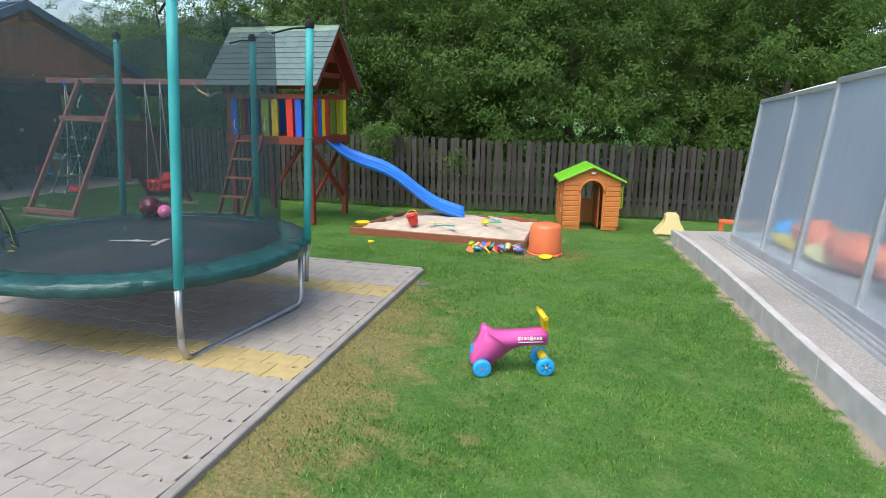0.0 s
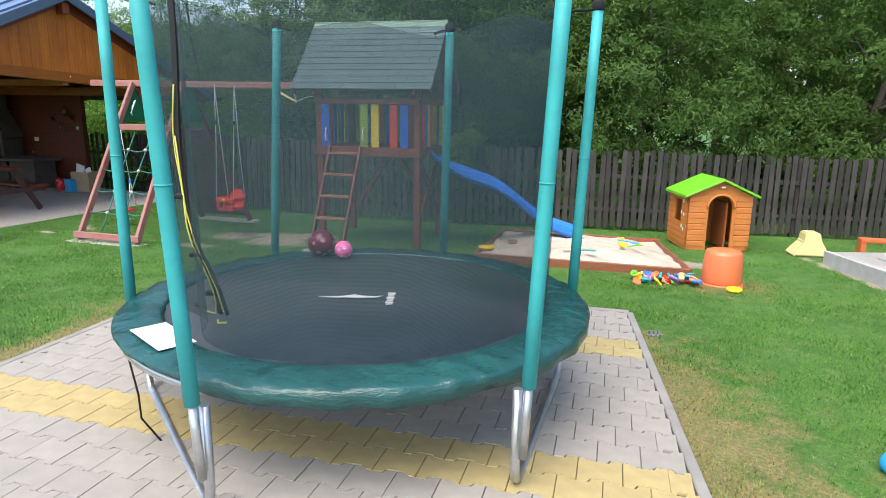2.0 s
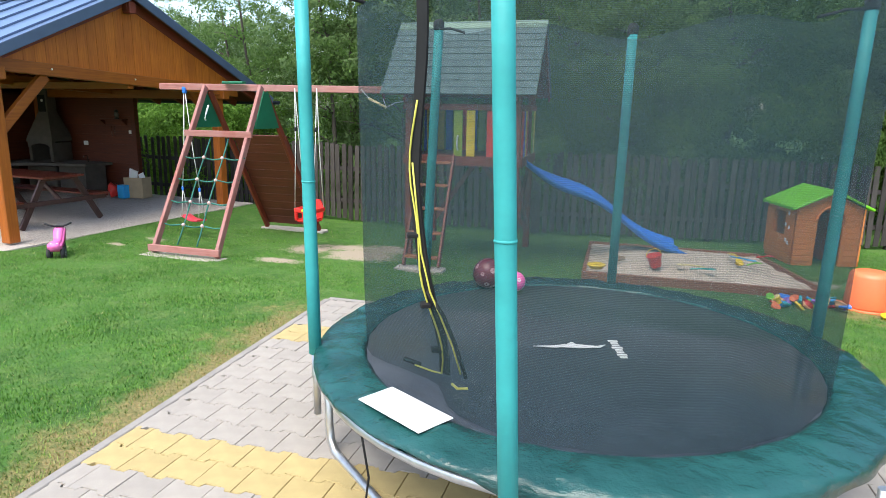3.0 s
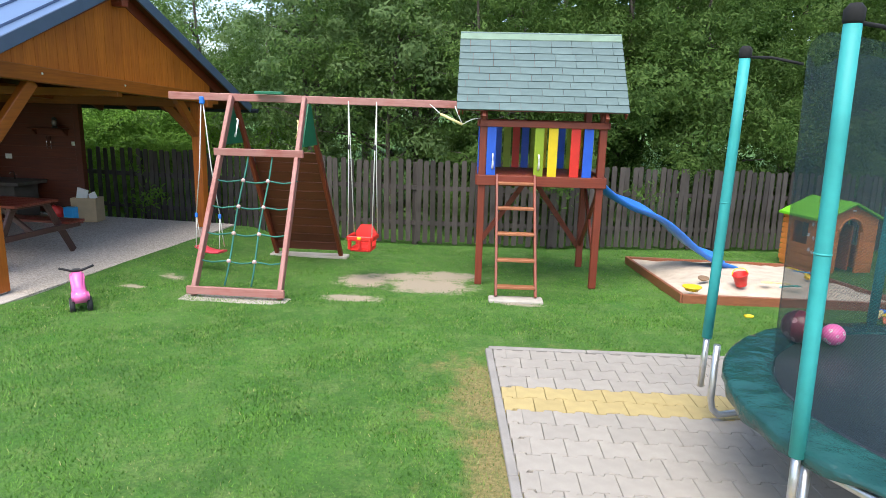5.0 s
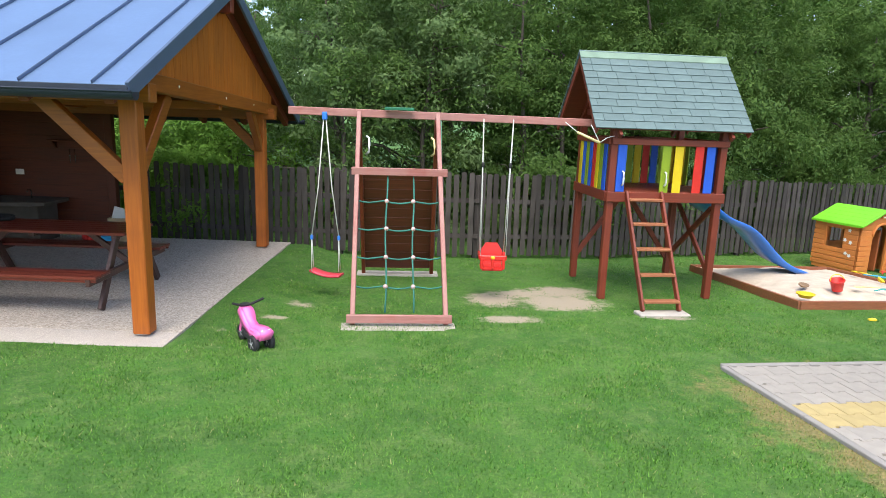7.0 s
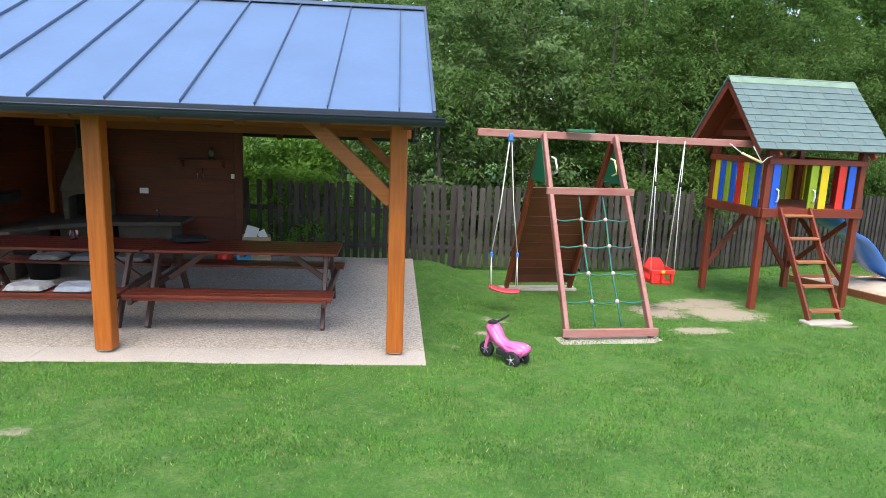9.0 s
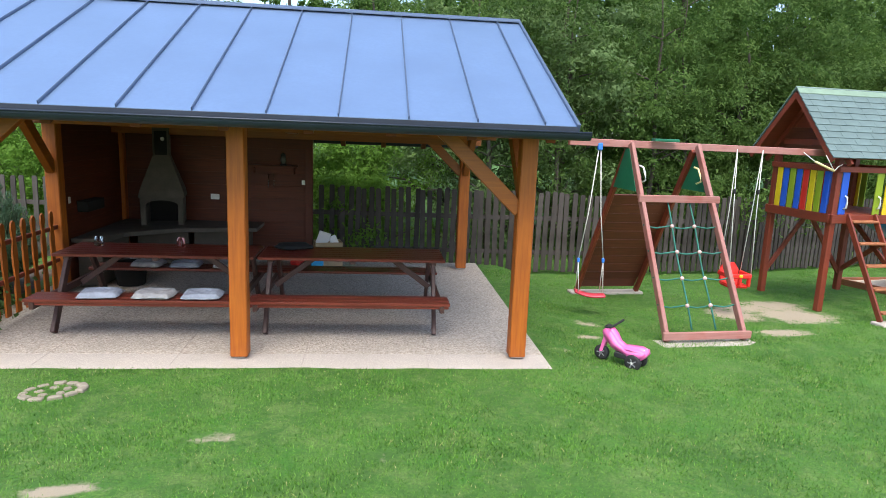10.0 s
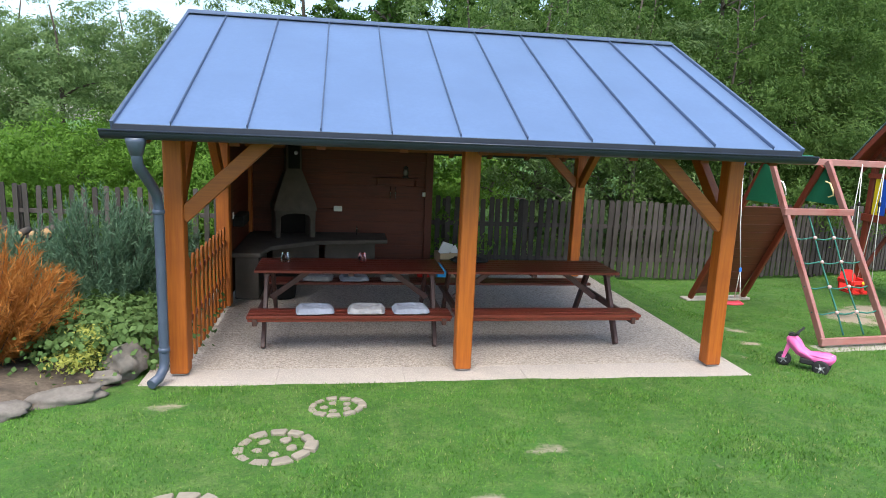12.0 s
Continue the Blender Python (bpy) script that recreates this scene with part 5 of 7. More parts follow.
# made-up coloured lumps inside the enclosure, standing in for blurred reflections in the panels
for nm, x, y, z, s, c, lb in (("panel_colour_lump", 2.35, 0.75, 0.22, (0.62, 0.3, 0.20), CORAL, "orange-red lump added behind the panel for its colour reflection"), ("panel_colour_lump", 1.15, 0.72, 0.26, (0.40, 0.25, 0.17), CORAL, "orange-red lump added behind the panel for its colour reflection"),
                              ("panel_colour_lump", 0.45, 0.70, 0.20, (0.3, 0.22, 0.14), CYANP, "blue lump added behind the panel for its colour reflection"), ("panel_colour_lump", 1.75, 0.62, 0.10, (0.5, 0.2, 0.10), CREAM, "cream lump added behind the panel for its colour reflection"),
                              ("panel_colour_lump", 3.7, 0.70, 0.22, (0.6, 0.25, 0.16), CORAL, "orange-red lump added behind the panel for its colour reflection"), ("panel_colour_lump", 0.75, 0.62, 0.10, (0.6, 0.2, 0.10), YELP, "yellow lump added behind the panel for its colour reflection")):
    bm = fresh()
    blob(bm, (0, 0, 0), s, x, 0.10, 3)
    solo(nm, bm, c, lb, "pool float", E_.matrix_world @ pose(x, y, z + base_z(x)), "floats in the enclosure")


# ---- trees ----
def leaf_cloud(name, seed, clumps, per, crown, leaf, material, droop=0.0, subs=1, quad=True, slim=0.34):
    """Many small leaves in sprays, the sprays in boughs, through an uneven crown: crown is (radius x, radius y, low, high)."""
    g = np.random.default_rng(seed)
    rx, ry, lo, hi = crown
    d = g.normal(size=(clumps, 3))
    d /= np.linalg.norm(d, axis=1)[:, None]
    rad = g.uniform(0.2, 1.0, clumps) ** 0.5
    c = d * rad[:, None] * np.array([rx, ry, (hi - lo) / 2]) * g.uniform(0.75, 1.15, (clumps, 1))
    c[:, 2] += (lo + hi) / 2
    if subs > 1:
        big = np.repeat(g.uniform(0.3, 0.6, clumps), subs)[:, None]
        mid = np.repeat(c, subs, axis=0)
        o = g.normal(size=(clumps * subs, 3)) * big * np.array([1, 1, 0.65])
        o[:, 2] -= droop * np.linalg.norm(o[:, :2], axis=1)
        c, outw = mid + o, np.repeat(o / (np.linalg.norm(o, axis=1)[:, None] + 1e-6), per, axis=0)
        sp = g.uniform(0.09, 0.2, clumps * subs)
    else:
        outw = 0.0
        sp = g.uniform(0.16, 0.46, clumps)
    base = np.repeat(c, per, axis=0)
    off = g.normal(size=(len(base), 3)) * np.repeat(sp, per)[:, None] * np.array([1, 1, 0.6])
    off[:, 2] -= droop * np.linalg.norm(off[:, :2], axis=1)
    ctr = base + off
    k = len(ctr)
    face = off / (np.linalg.norm(off, axis=1)[:, None] + 1e-6) * 0.7 + outw * np.array([0.6, 0.6, 0.6]) + base / np.array([rx, ry, hi]) * 0.4 + np.array([0, 0, 0.5]) + g.normal(size=(k, 3)) * 0.5
    face /= np.linalg.norm(face, axis=1)[:, None]
    ax = np.cross(face, g.normal(size=(k, 3)))
    ax /= np.linalg.norm(ax, axis=1)[:, None]
    si = np.cross(face, ax)
    ln = leaf * g.uniform(0.6, 1.35, k)[:, None]
    wd = ln * slim
    nrm = face * ln * 0.12
    if quad:
        q = [ctr - ax * ln, ctr + si * wd + nrm, ctr + ax * ln, ctr - si * wd + nrm]
    else:
        q = [ctr - ax * ln * 0.7 + si * wd, ctr - ax * ln * 0.7 - si * wd, ctr + ax * ln]
    nv = len(q)
    v = np.stack(q, 1).reshape(-1, 3)
    me = bpy.data.meshes.new(name)
    me.vertices.add(nv * k)
    me.vertices.foreach_set("co", v.astype(np.float32).ravel())
    me.loops.add(nv * k)
    me.loops.foreach_set("vertex_index", np.arange(nv * k, dtype=np.int32))
    me.polygons.add(k)
    me.polygons.foreach_set("loop_start", np.arange(0, nv * k, nv, dtype=np.int32))
    me.polygons.foreach_set("loop_total", np.full(k, nv, dtype=np.int32))
    me.update(calc_edges=True)
    me.materials.append(material)
    return me


def trunk_mesh(seed, h, r, limbs, spread):
    rr = random.Random(seed)
    bm = fresh()
    pts, x, y = [], 0, 0
    for i in range(9):
        pts.append((x, y, -0.3 + (h + 0.3) * i / 8))
        x += rr.uniform(-0.12, 0.12)
        y += rr.uniform(-0.12, 0.12)
    tube(bm, pts, r, 8, radii=[r * (1 - 0.85 * i / 8) for i in range(9)])
    for i in range(limbs):
        k = rr.uniform(0.2, 0.9)
        j = int(k * 8)
        b = Vector(pts[j])
        a = rr.uniform(0, 6.28)
        L = spread * rr.uniform(0.5, 1.0) * (1.15 - k)
        up = rr.uniform(0.3, 0.9)
        q = [b, b + Vector((math.cos(a), math.sin(a), up)) * L * 0.4, b + Vector((math.cos(a + 0.3), math.sin(a + 0.3), up * 0.9)) * L * 0.75, b + Vector((math.cos(a + 0.2), math.sin(a + 0.2), up * 0.7)) * L * 1.05]
        tube(bm, q, r, 6, radii=[r * 0.4 * (1 - k * 0.5), r * 0.28, r * 0.16, r * 0.05])
    return mesh_of("trunk", bm, BARK)


def tree(name, trunk, crown, label, category):
    t = thing(name, pose(0, 0, 0), label, category)
    if trunk:
        part("trunk", trunk, None, t)
    part("crown", crown, None, t)
    return t


kinds = [
    tree("willow_tree", trunk_mesh(1, 4.8, 0.13, 14, 2.4), leaf_cloud("crown", 11, 44, 135, (2.4, 1.9, 0.3, 6.4), 0.052, LEAF_A, 0.5, 10, False), "dense grey-green willow behind the fence", "tree"),
    tree("willow_tree", trunk_mesh(2, 5.2, 0.12, 14, 2.2), leaf_cloud("crown", 12, 40, 135, (2.1, 1.9, 0.5, 7.0), 0.052, LEAF_A, 0.4, 10, False), "dense grey-green willow behind the fence", "tree"),
    tree("alder_tree", trunk_mesh(3, 8.0, 0.15, 14, 2.6), leaf_cloud("crown", 13, 46, 75, (2.5, 2.5, 1.0, 10.0), 0.075, LEAF_B, 0.2, 9, False), "tall dark green broadleaf tree in the wood", "tree"),
    tree("alder_tree", trunk_mesh(4, 9.0, 0.16, 14, 2.8), leaf_cloud("crown", 14, 48, 75, (2.8, 2.6, 1.4, 11.5), 0.08, LEAF_B, 0.2, 9, False), "tall dark green broadleaf tree in the wood", "tree"),
    tree("hazel_bush", trunk_mesh(5, 1.8, 0.05, 10, 1.4), leaf_cloud("crown", 15, 26, 95, (1.5, 1.2, 0.1, 3.0), 0.05, LEAF_C, 0.3, 8, False), "bright green bush behind the fence", "bush"),
    tree("forest_tree", trunk_mesh(6, 10.0, 0.2, 12, 3.0), leaf_cloud("crown", 16, 44, 30, (3.2, 2.8, 0.5, 13.0), 0.17, LEAF_B, 0.2, 8, False), "far dark green tree in the wood", "tree"),
    tree("birch_sapling", trunk_mesh(7, 6.0, 0.06, 12, 1.6), leaf_cloud("crown", 17, 24, 50, (1.1, 1.1, 1.4, 7.0), 0.045, LEAF_A, 0.5, 7, False), "slender young birch behind the fence", "tree"),
    tree("ash_tree", trunk_mesh(8, 6.0, 0.12, 14, 2.4), leaf_cloud("crown", 18, 46, 75, (2.2, 2.0, 0.6, 7.2), 0.062, LEAF_D, 0.3, 9, False), "pale green broadleaf tree at the edge of the wood", "tree"),
]
rnd = random.Random(21)
used = set()


def plant(k, x, y, turn=None, dz=0.0):
    m = pose(x, y, ground_z(x, y) + dz, 0, 0, rnd.uniform(0, 360) if turn is None else turn)
    if k not in used:
        used.add(k)
        kinds[k].matrix_world = m
        return kinds[k]
    return copy_thing(kinds[k], m)


def fence_y(x):
    for a, b in zip(FPTS, FPTS[1:]):
        if a[0] <= x <= b[0]:
            return a[1] + (b[1] - a[1]) * (x - a[0]) / (b[0] - a[0])
    return FPTS[-1][1]


for i in range(9):
    x = 0.6 + i * 2.05 + rnd.uniform(-0.45, 0.45)
    plant(7 if i < 2 else i % 2, x, fence_y(x) + 2.2 + rnd.uniform(0, 1.3), dz=rnd.uniform(-1.6, 0.2))
for i in range(9):
    x = -13.5 + i * 1.55 + rnd.uniform(-0.3, 0.3)
    plant(4, x, fence_y(x) + 1.7 + rnd.uniform(0, 0.8), dz=rnd.uniform(-0.6, 0.1))
for x in (-1.6, 0.9, 2.4, 4.1, 5.2):
    plant(6, x, fence_y(x) + 1.7 + rnd.uniform(0, 0.5))
for i in range(12):
    x = -15 + i * 3.3 + rnd.uniform(-0.8, 0.8)
    if x < -1:
        plant(7, x, fence_y(max(-16, x)) + 4.6 + rnd.uniform(0, 2.2), dz=rnd.uniform(-0.9, 0.3) if x < -9 else rnd.uniform(-2.2, -0.6))
    else:
        plant(2 + i % 2, x, fence_y(min(16, x)) + 6.0 + rnd.uniform(0, 2.2))
for i in range(12):
    x = -20 + i * 4.4 + rnd.uniform(-1, 1)
    plant(7 if x < -6 else 5, x, 18 + rnd.uniform(0, 3), dz=0.6 if x < -6 else -0.5)
for i in range(10):
    x = -6 + i * 4.2 + rnd.uniform(-1, 1)
    plant(5, x, 26 + rnd.uniform(0, 3), dz=1.5)


# ---- swings ----
def rope(bm_pts, r, material, parent, name="rope", label=""):
    bm = fresh()
    tube(bm, bm_pts, r, 6)
    return part(name, bm, material, parent, label)


SW = thing("swing", pose(1.33, 1.84, 0), "red flat swing seat on pale ropes with blue clips", "swing", "swings on the beam")
for dx in (-0.16, 0.16):
    rope([(dx * 0.06, 0, 2.03), (dx * 0.5, 0, 1.2), (dx, 0, 0.62)], 0.007, ROPEW, SW)
    rope([(dx, 0, 0.62), (dx + 0.01, -0.06, 0.2)], 0.006, ROPEW, SW)
    rope([(dx, 0, 0.62), (dx + 0.01, 0.06, 0.2)], 0.006, ROPEW, SW)
    bm = fresh()
    box(bm, (dx, 0, 0.60), (0.035, 0.03, 0.06), bev=0.008)
    part("rope_clip", bm, BLUEP, SW, "blue plastic rope clip")
bm = fresh()
box(bm, (0, 0, 2.02), (0.06, 0.05, 0.09), bev=0.01)
part("hanger", bm, BLUEP, SW, "blue plastic hanger")
bm = fresh()
n = 12
ring = []
for i in range(n + 1):
    x = -0.19 + 0.38 * i / n
    z = 0.18 - 0.03 * math.cos(x / 0.19 * math.pi / 2)
    ring.append([bm.verts.new((x, y, z + dz)) for y, dz in ((-0.075, 0.012), (-0.085, 0), (-0.075, -0.016), (0.075, -0.016), (0.085, 0), (0.075, 0.012))])
for a, b in zip(ring, ring[1:]):
    for j in range(6):
        bm.faces.new((a[j], b[j], b[(j + 1) % 6], a[(j + 1) % 6])).smooth = True
bm.faces.new(ring[0])
bm.faces.new(ring[-1])
bmesh.ops.recalc_face_normals(bm, faces=bm.faces[:])
part("seat", bm, plain("faded_red_plastic", (0.70, 0.06, 0.09), 0.35, var=0.1), SW, "red plastic seat", m=pose(0, 0, 0, 0, 6, -12))

BS = thing("toddler_swing", pose(3.33, 1.93, 0.27), "red toddler swing seat hanging on white ropes", "swing", "swings on the beam")
bm = fresh()
box(bm, (0, 0, 0.02), (0.28, 0.26, 0.045), bev=0.018, seg=2)
part("seat", bm, REDP, BS)
bm = fresh()
plate(bm, [(-0.13, 0.12, 0.03), (0.13, 0.12, 0.03), (0.13, 0.14, 0.20), (0.07, 0.15, 0.29), (-0.07, 0.15, 0.29), (-0.13, 0.14, 0.20)], 0.025, (0, 1, 0))
part("backrest", bm, REDP, BS)
bm = fresh()
for a, b in (((-0.15, -0.13, 0.16), (0.15, -0.13, 0.16)), ((-0.15, -0.13, 0.16), (-0.15, 0.14, 0.16)), ((0.15, -0.13, 0.16), (0.15, 0.14, 0.16)), ((0, -0.13, 0.03), (0, -0.13, 0.16)), ((-0.13, -0.12, 0.02), (-0.13, -0.12, 0.16)), ((0.13, -0.12, 0.02), (0.13, -0.12, 0.16))):
    bar(bm, a, b, 0.035, 0.06, bev=0.01)
part("safety_bar", bm, REDP, BS)
bm = fresh()
box(bm, (0, -0.15, 0.165), (0.05, 0.03, 0.04), bev=0.01)
part("front_clip", bm, YELP, BS)
for dx, sx in ((-0.15, -1), (0.15, 1)):
    rope([(dx, -0.12, 0.17), (dx * 1.05, -0.05, 1.0), (dx * 1.15, 0, 1.78)], 0.006, ROPEW, BS)
    rope([(dx, 0.13, 0.17), (dx * 1.05, 0.05, 1.0), (dx * 1.15, 0, 1.78)], 0.006, ROPEW, BS)
    bm = fresh()
    lathe(bm, [(0.012, -0.03), (0.018, -0.02), (0.018, 0.02), (0.012, 0.03)], 8, (dx * 1.06, -0.03, 1.25))
    part("rope_adjuster", bm, RUBBER, BS)

TZ = thing("trapeze_bar", pose(4.42, 2.02, 0), "pale wooden trapeze bar tied up under the beam", "trapeze")
bm = fresh()
tube(bm, [(-0.16, -0.05, 1.93), (0.10, -0.08, 1.82)], 0.016, 8)
part("bar", bm, CREAM, TZ)
rope([(-0.16, -0.05, 1.93), (-0.3, 0, 2.04)], 0.006, ROPEW, TZ)
rope([(0.10, -0.08, 1.82), (0.0, -0.02, 2.02)], 0.006, ROPEW, TZ)
rope([(0.10, -0.08, 1.82), (0.20, -0.02, 1.88), (0.30, 0.05, 1.90)], 0.006, ROPEW, TZ)


# ---- ride-on toys ----
def wheel(parent, x, y, z, r, w, tyre, hub, cap):
    bm = fresh()
    lathe(bm, [(r * 0.62, -w / 2), (r * 0.92, -w / 2), (r, -w * 0.3), (r, w * 0.3), (r * 0.92, w / 2), (r * 0.62, w / 2)], 28, (0, 0, 0), "y")
    t = part("wheel", bm, tyre, parent, m=pose(x, y, z))
    bm = fresh()
    lathe(bm, [(0.0, -w * 0.35), (r * 0.64, -w * 0.35), (r * 0.64, w * 0.35), (0.0, w * 0.35)], 20, (0, 0, 0), "y")
    for i in range(5):
        a = 2 * math.pi * i / 5
        for s in (-1, 1):
            bar(bm, (0, s * w * 0.38, 0), (r * 0.6 * math.cos(a), s * w * 0.38, r * 0.6 * math.sin(a)), 0.012, 0.014, side=(0, 1, 0), bev=0)
    part("hub", bm, hub, t)
    bm = fresh()
    lathe(bm, [(0, -w * 0.56), (r * 0.22, -w * 0.52), (r * 0.22, w * 0.52), (0, w * 0.56)], 12, (0, 0, 0), "y")
    part("hub_cap", bm, cap, t)
    return t


CYD = plain("deep_blue_plastic", (0.015, 0.17, 0.50), 0.35, var=0.1)
gz = ground_z(10.9, -2.1)
Q = thing("ride_on_toy", pose(10.70, -2.115, gz, 0, 0, 30) @ Matrix.Scale(0.98, 4), "pink ride-on toy with blue wheels and yellow handlebar", "ride-on toy")
prof = [(-0.065, 0.07), (-0.045, 0.14), (-0.010, 0.186), (0.008, 0.262), (0.028, 0.272), (0.05, 0.255), (0.09, 0.229), (0.18, 0.224), (0.32, 0.230), (0.42, 0.238), (0.452, 0.222), (0.452, 0.135), (0.27, 0.13), (0.20, 0.105), (0.14, 0.055), (0.078, 0.005), (-0.05, -0.006), (-0.07, 0.03)]
bm = fresh()
plate(bm, [(x, -0.062, z) for x, z in prof], 0.124, (0, 1, 0))
bmesh.ops.bevel(bm, geom=[e for e in bm.edges if abs(e.verts[0].co.y - e.verts[1].co.y) < 0.001], offset=0.022, segments=3, affect="EDGES", clamp_overlap=True)
for v in bm.verts:
    if v.co.z > 0.18 and v.co.x < 0.09 or v.co.x < 0.02:
        v.co.y *= 1.25
for f in bm.faces:
    f.smooth = True
body = part("body", bm, PINKP, Q, m=pose(0, 0, 0.062))
bm = fresh()
for i, (w, h) in enumerate(((0.018, 0.024), (0.012, 0.016), (0.014, 0.018), (0.012, 0.016), (0.02, 0.026), (0.012, 0.016), (0.014, 0.018), (0.016, 0.02))):
    box(bm, (0.25 + i * 0.021, -0.064, 0.19), (w, 0.004, h), bev=0)
box(bm, (0.33, -0.064, 0.165), (0.17, 0.004, 0.004), bev=0)
part("badge_bars", bm, WHITE, body, "unreadable white lettering bars")
bm = fresh()
box(bm, (-0.058, 0, 0.105), (0.008, 0.09, 0.05), (0, 14, 0), bev=0.003)
part("rear_sticker", bm, CYANP, body)
bm = fresh()
tube(bm, [(0.0, -0.085, 0.062), (0.0, 0.085, 0.062)], 0.012, 8)
part("axle", bm, RUBBER, Q)
for x in (0.0, 0.43):
    for y in (-0.095, 0.095):
        wheel(Q, x, y, 0.062, 0.062, 0.045, CYANP, CYD if x else CYANP, YELP if x else PINKP)
bm = fresh()
box(bm, (0.43, 0, 0.10), (0.05, 0.14, 0.05), bev=0.012, seg=2)
part("fork", bm, YELP, Q)
bm = fresh()
plate(bm, [(0.425, -0.022, 0.28), (0.41, -0.06, 0.37), (0.40, -0.10, 0.40), (0.40, 0.10, 0.40), (0.41, 0.06, 0.37), (0.425, 0.022, 0.28)], 0.035, (1, 0, 0.2))
tube(bm, [(0.41, -0.12, 0.405), (0.40, 0, 0.412), (0.41, 0.12, 0.405)], 0.015, 10)
part("handlebar", bm, YELP, Q)

gz = ground_z(1.0, -0.1)
B = thing("toy_motorbike", pose(1.135, -0.21, gz - 0.01, 0, 0, 133), "hot pink toy motorbike with black wheels on the lawn", "toy motorbike")
GREYW = plain("grey_hub_plastic", (0.22, 0.22, 0.23), 0.5, var=0.15)
wheel(B, 0.36, 0, 0.075, 0.075, 0.05, RUBBER, GREYW, GREYW)
for y in (-0.075, 0.075):
    wheel(B, 0.0, y, 0.075, 0.078, 0.045, RUBBER, GREYW, WHITE)
prof = [(-0.08, 0.115), (-0.115, 0.165), (-0.105, 0.205), (-0.04, 0.222), (0.06, 0.212), (0.12, 0.205), (0.175, 0.235), (0.22, 0.30), (0.265, 0.34), (0.315, 0.345), (0.35, 0.315), (0.345, 0.27), (0.30, 0.215), (0.25, 0.165), (0.16, 0.12), (0.06, 0.10), (-0.02, 0.095)]
bm = fresh()
plate(bm, [(x, -0.068, z) for x, z in prof], 0.136, (0, 1, 0))
bmesh.ops.bevel(bm, geom=[e for e in bm.edges if abs(e.verts[0].co.y - e.verts[1].co.y) < 0.001], offset=0.022, segments=3, affect="EDGES", clamp_overlap=True)
for v in bm.verts:
    v.co.y *= 1.12 if v.co.x < 0.08 else 0.78 if v.co.x < 0.2 else 0.95
for f in bm.faces:
    f.smooth = True
bb = part("body", bm, HOTP, B)
bm = fresh()
plate(bm, [(0.285, -0.03, 0.30), (0.345, -0.03, 0.09), (0.375, -0.03, 0.09), (0.33, -0.03, 0.31)], 0.06, (0, 1, 0))
part("front_fork", bm, HOTP, B)
bm = fresh()
tube(bm, [(0.23, -0.15, 0.405), (0.27, -0.05, 0.36), (0.27, 0.05, 0.36), (0.23, 0.15, 0.405)], 0.012, 8)
part("handlebar", bm, RUBBER, B)
bm = fresh()
box(bm, (0.31, 0, 0.348), (0.06, 0.09, 0.04), bev=0.012, seg=2)
part("headlight", bm, RUBBER, B)
bm = fresh()
for y in (-0.055, 0.055):
    box(bm, (-0.085, y * 0.6, 0.205), (0.012, 0.018, 0.018), bev=0.004)
part("tail_light", bm, WHITE, bb)
bm = fresh()
box(bm, (0.13, 0, 0.11), (0.14, 0.152, 0.06), bev=0.012)
part("engine_block", bm, RUBBER, B)


# ---- toys by the sandbox ----
z = ground_z(10.0, 2.0)
BK = thing("laundry_bucket", pose(9.97, 2.05, z), "upturned coral plastic bucket on the lawn", "bucket")
bm = fresh()
lathe(bm, [(0.205, 0.03), (0.212, 0.03), (0.215, 0.05), (0.195, 0.35), (0.18, 0.385), (0.13, 0.40), (0.0, 0.402)], 40)
part("bucket_wall", bm, CORAL, BK)
bm = fresh()
lathe(bm, [(0.212, 0.0), (0.228, 0.004), (0.228, 0.026), (0.212, 0.032)], 40)
part("rim", bm, CORAL, BK)
for a in (-40, 140):
    bm = fresh()
    ca, sa = math.cos(radians(a)), math.sin(radians(a))
    tube(bm, [(0.222 * ca - 0.05 * sa, 0.222 * sa + 0.05 * ca, 0.02), (0.255 * ca - 0.03 * sa, 0.255 * sa + 0.03 * ca, 0.018), (0.255 * ca + 0.03 * sa, 0.255 * sa - 0.03 * ca, 0.018), (0.222 * ca + 0.05 * sa, 0.222 * sa - 0.05 * ca, 0.02)], 0.010, 6)
    part("handle", bm, CORAL, BK)


def little_pail(name, x, y, z, r, h, material, label, tilt=(0, 0, 0), handle=None):
    t = thing(name, pose(x, y, z, *tilt), label, "toy bucket")
    bm = fresh()
    lathe(bm, [(0.0, 0.0), (r * 0.72, 0.0), (r * 0.76, 0.01), (r, h), (r * 1.08, h), (r * 1.08, h - 0.012), (r * 1.0, h - 0.014), (r * 0.94, h - 0.002), (r * 0.70, 0.012), (0, 0.012)], 24)
    part("pail_wall", bm, material, t)
    if handle:
        bm = fresh()
        tube(bm, [(r * math.cos(a), r * 0.5 * math.sin(a), h + r * 0.7 * math.sin(a)) for a in [math.pi * i / 10 for i in range(11)]], 0.006, 6)
        part("handle", bm, handle, t)
    return t


little_pail("toy_bucket", 7.88, 2.42, 0.02, 0.085, 0.15, REDP, "red toy bucket leaning in the sand", (8, -14, 0), YELP)
little_pail("toy_bucket", 7.24, 2.02, 0.02, 0.10, 0.05, YELP, "shallow yellow toy bowl on the sandbox edge")
little_pail("toy_bowl", 10.09, 1.66, ground_z(10.05, 1.66) - 0.005, 0.075, 0.05, YELP, "small yellow toy bowl on the grass", (6, 0, 0))


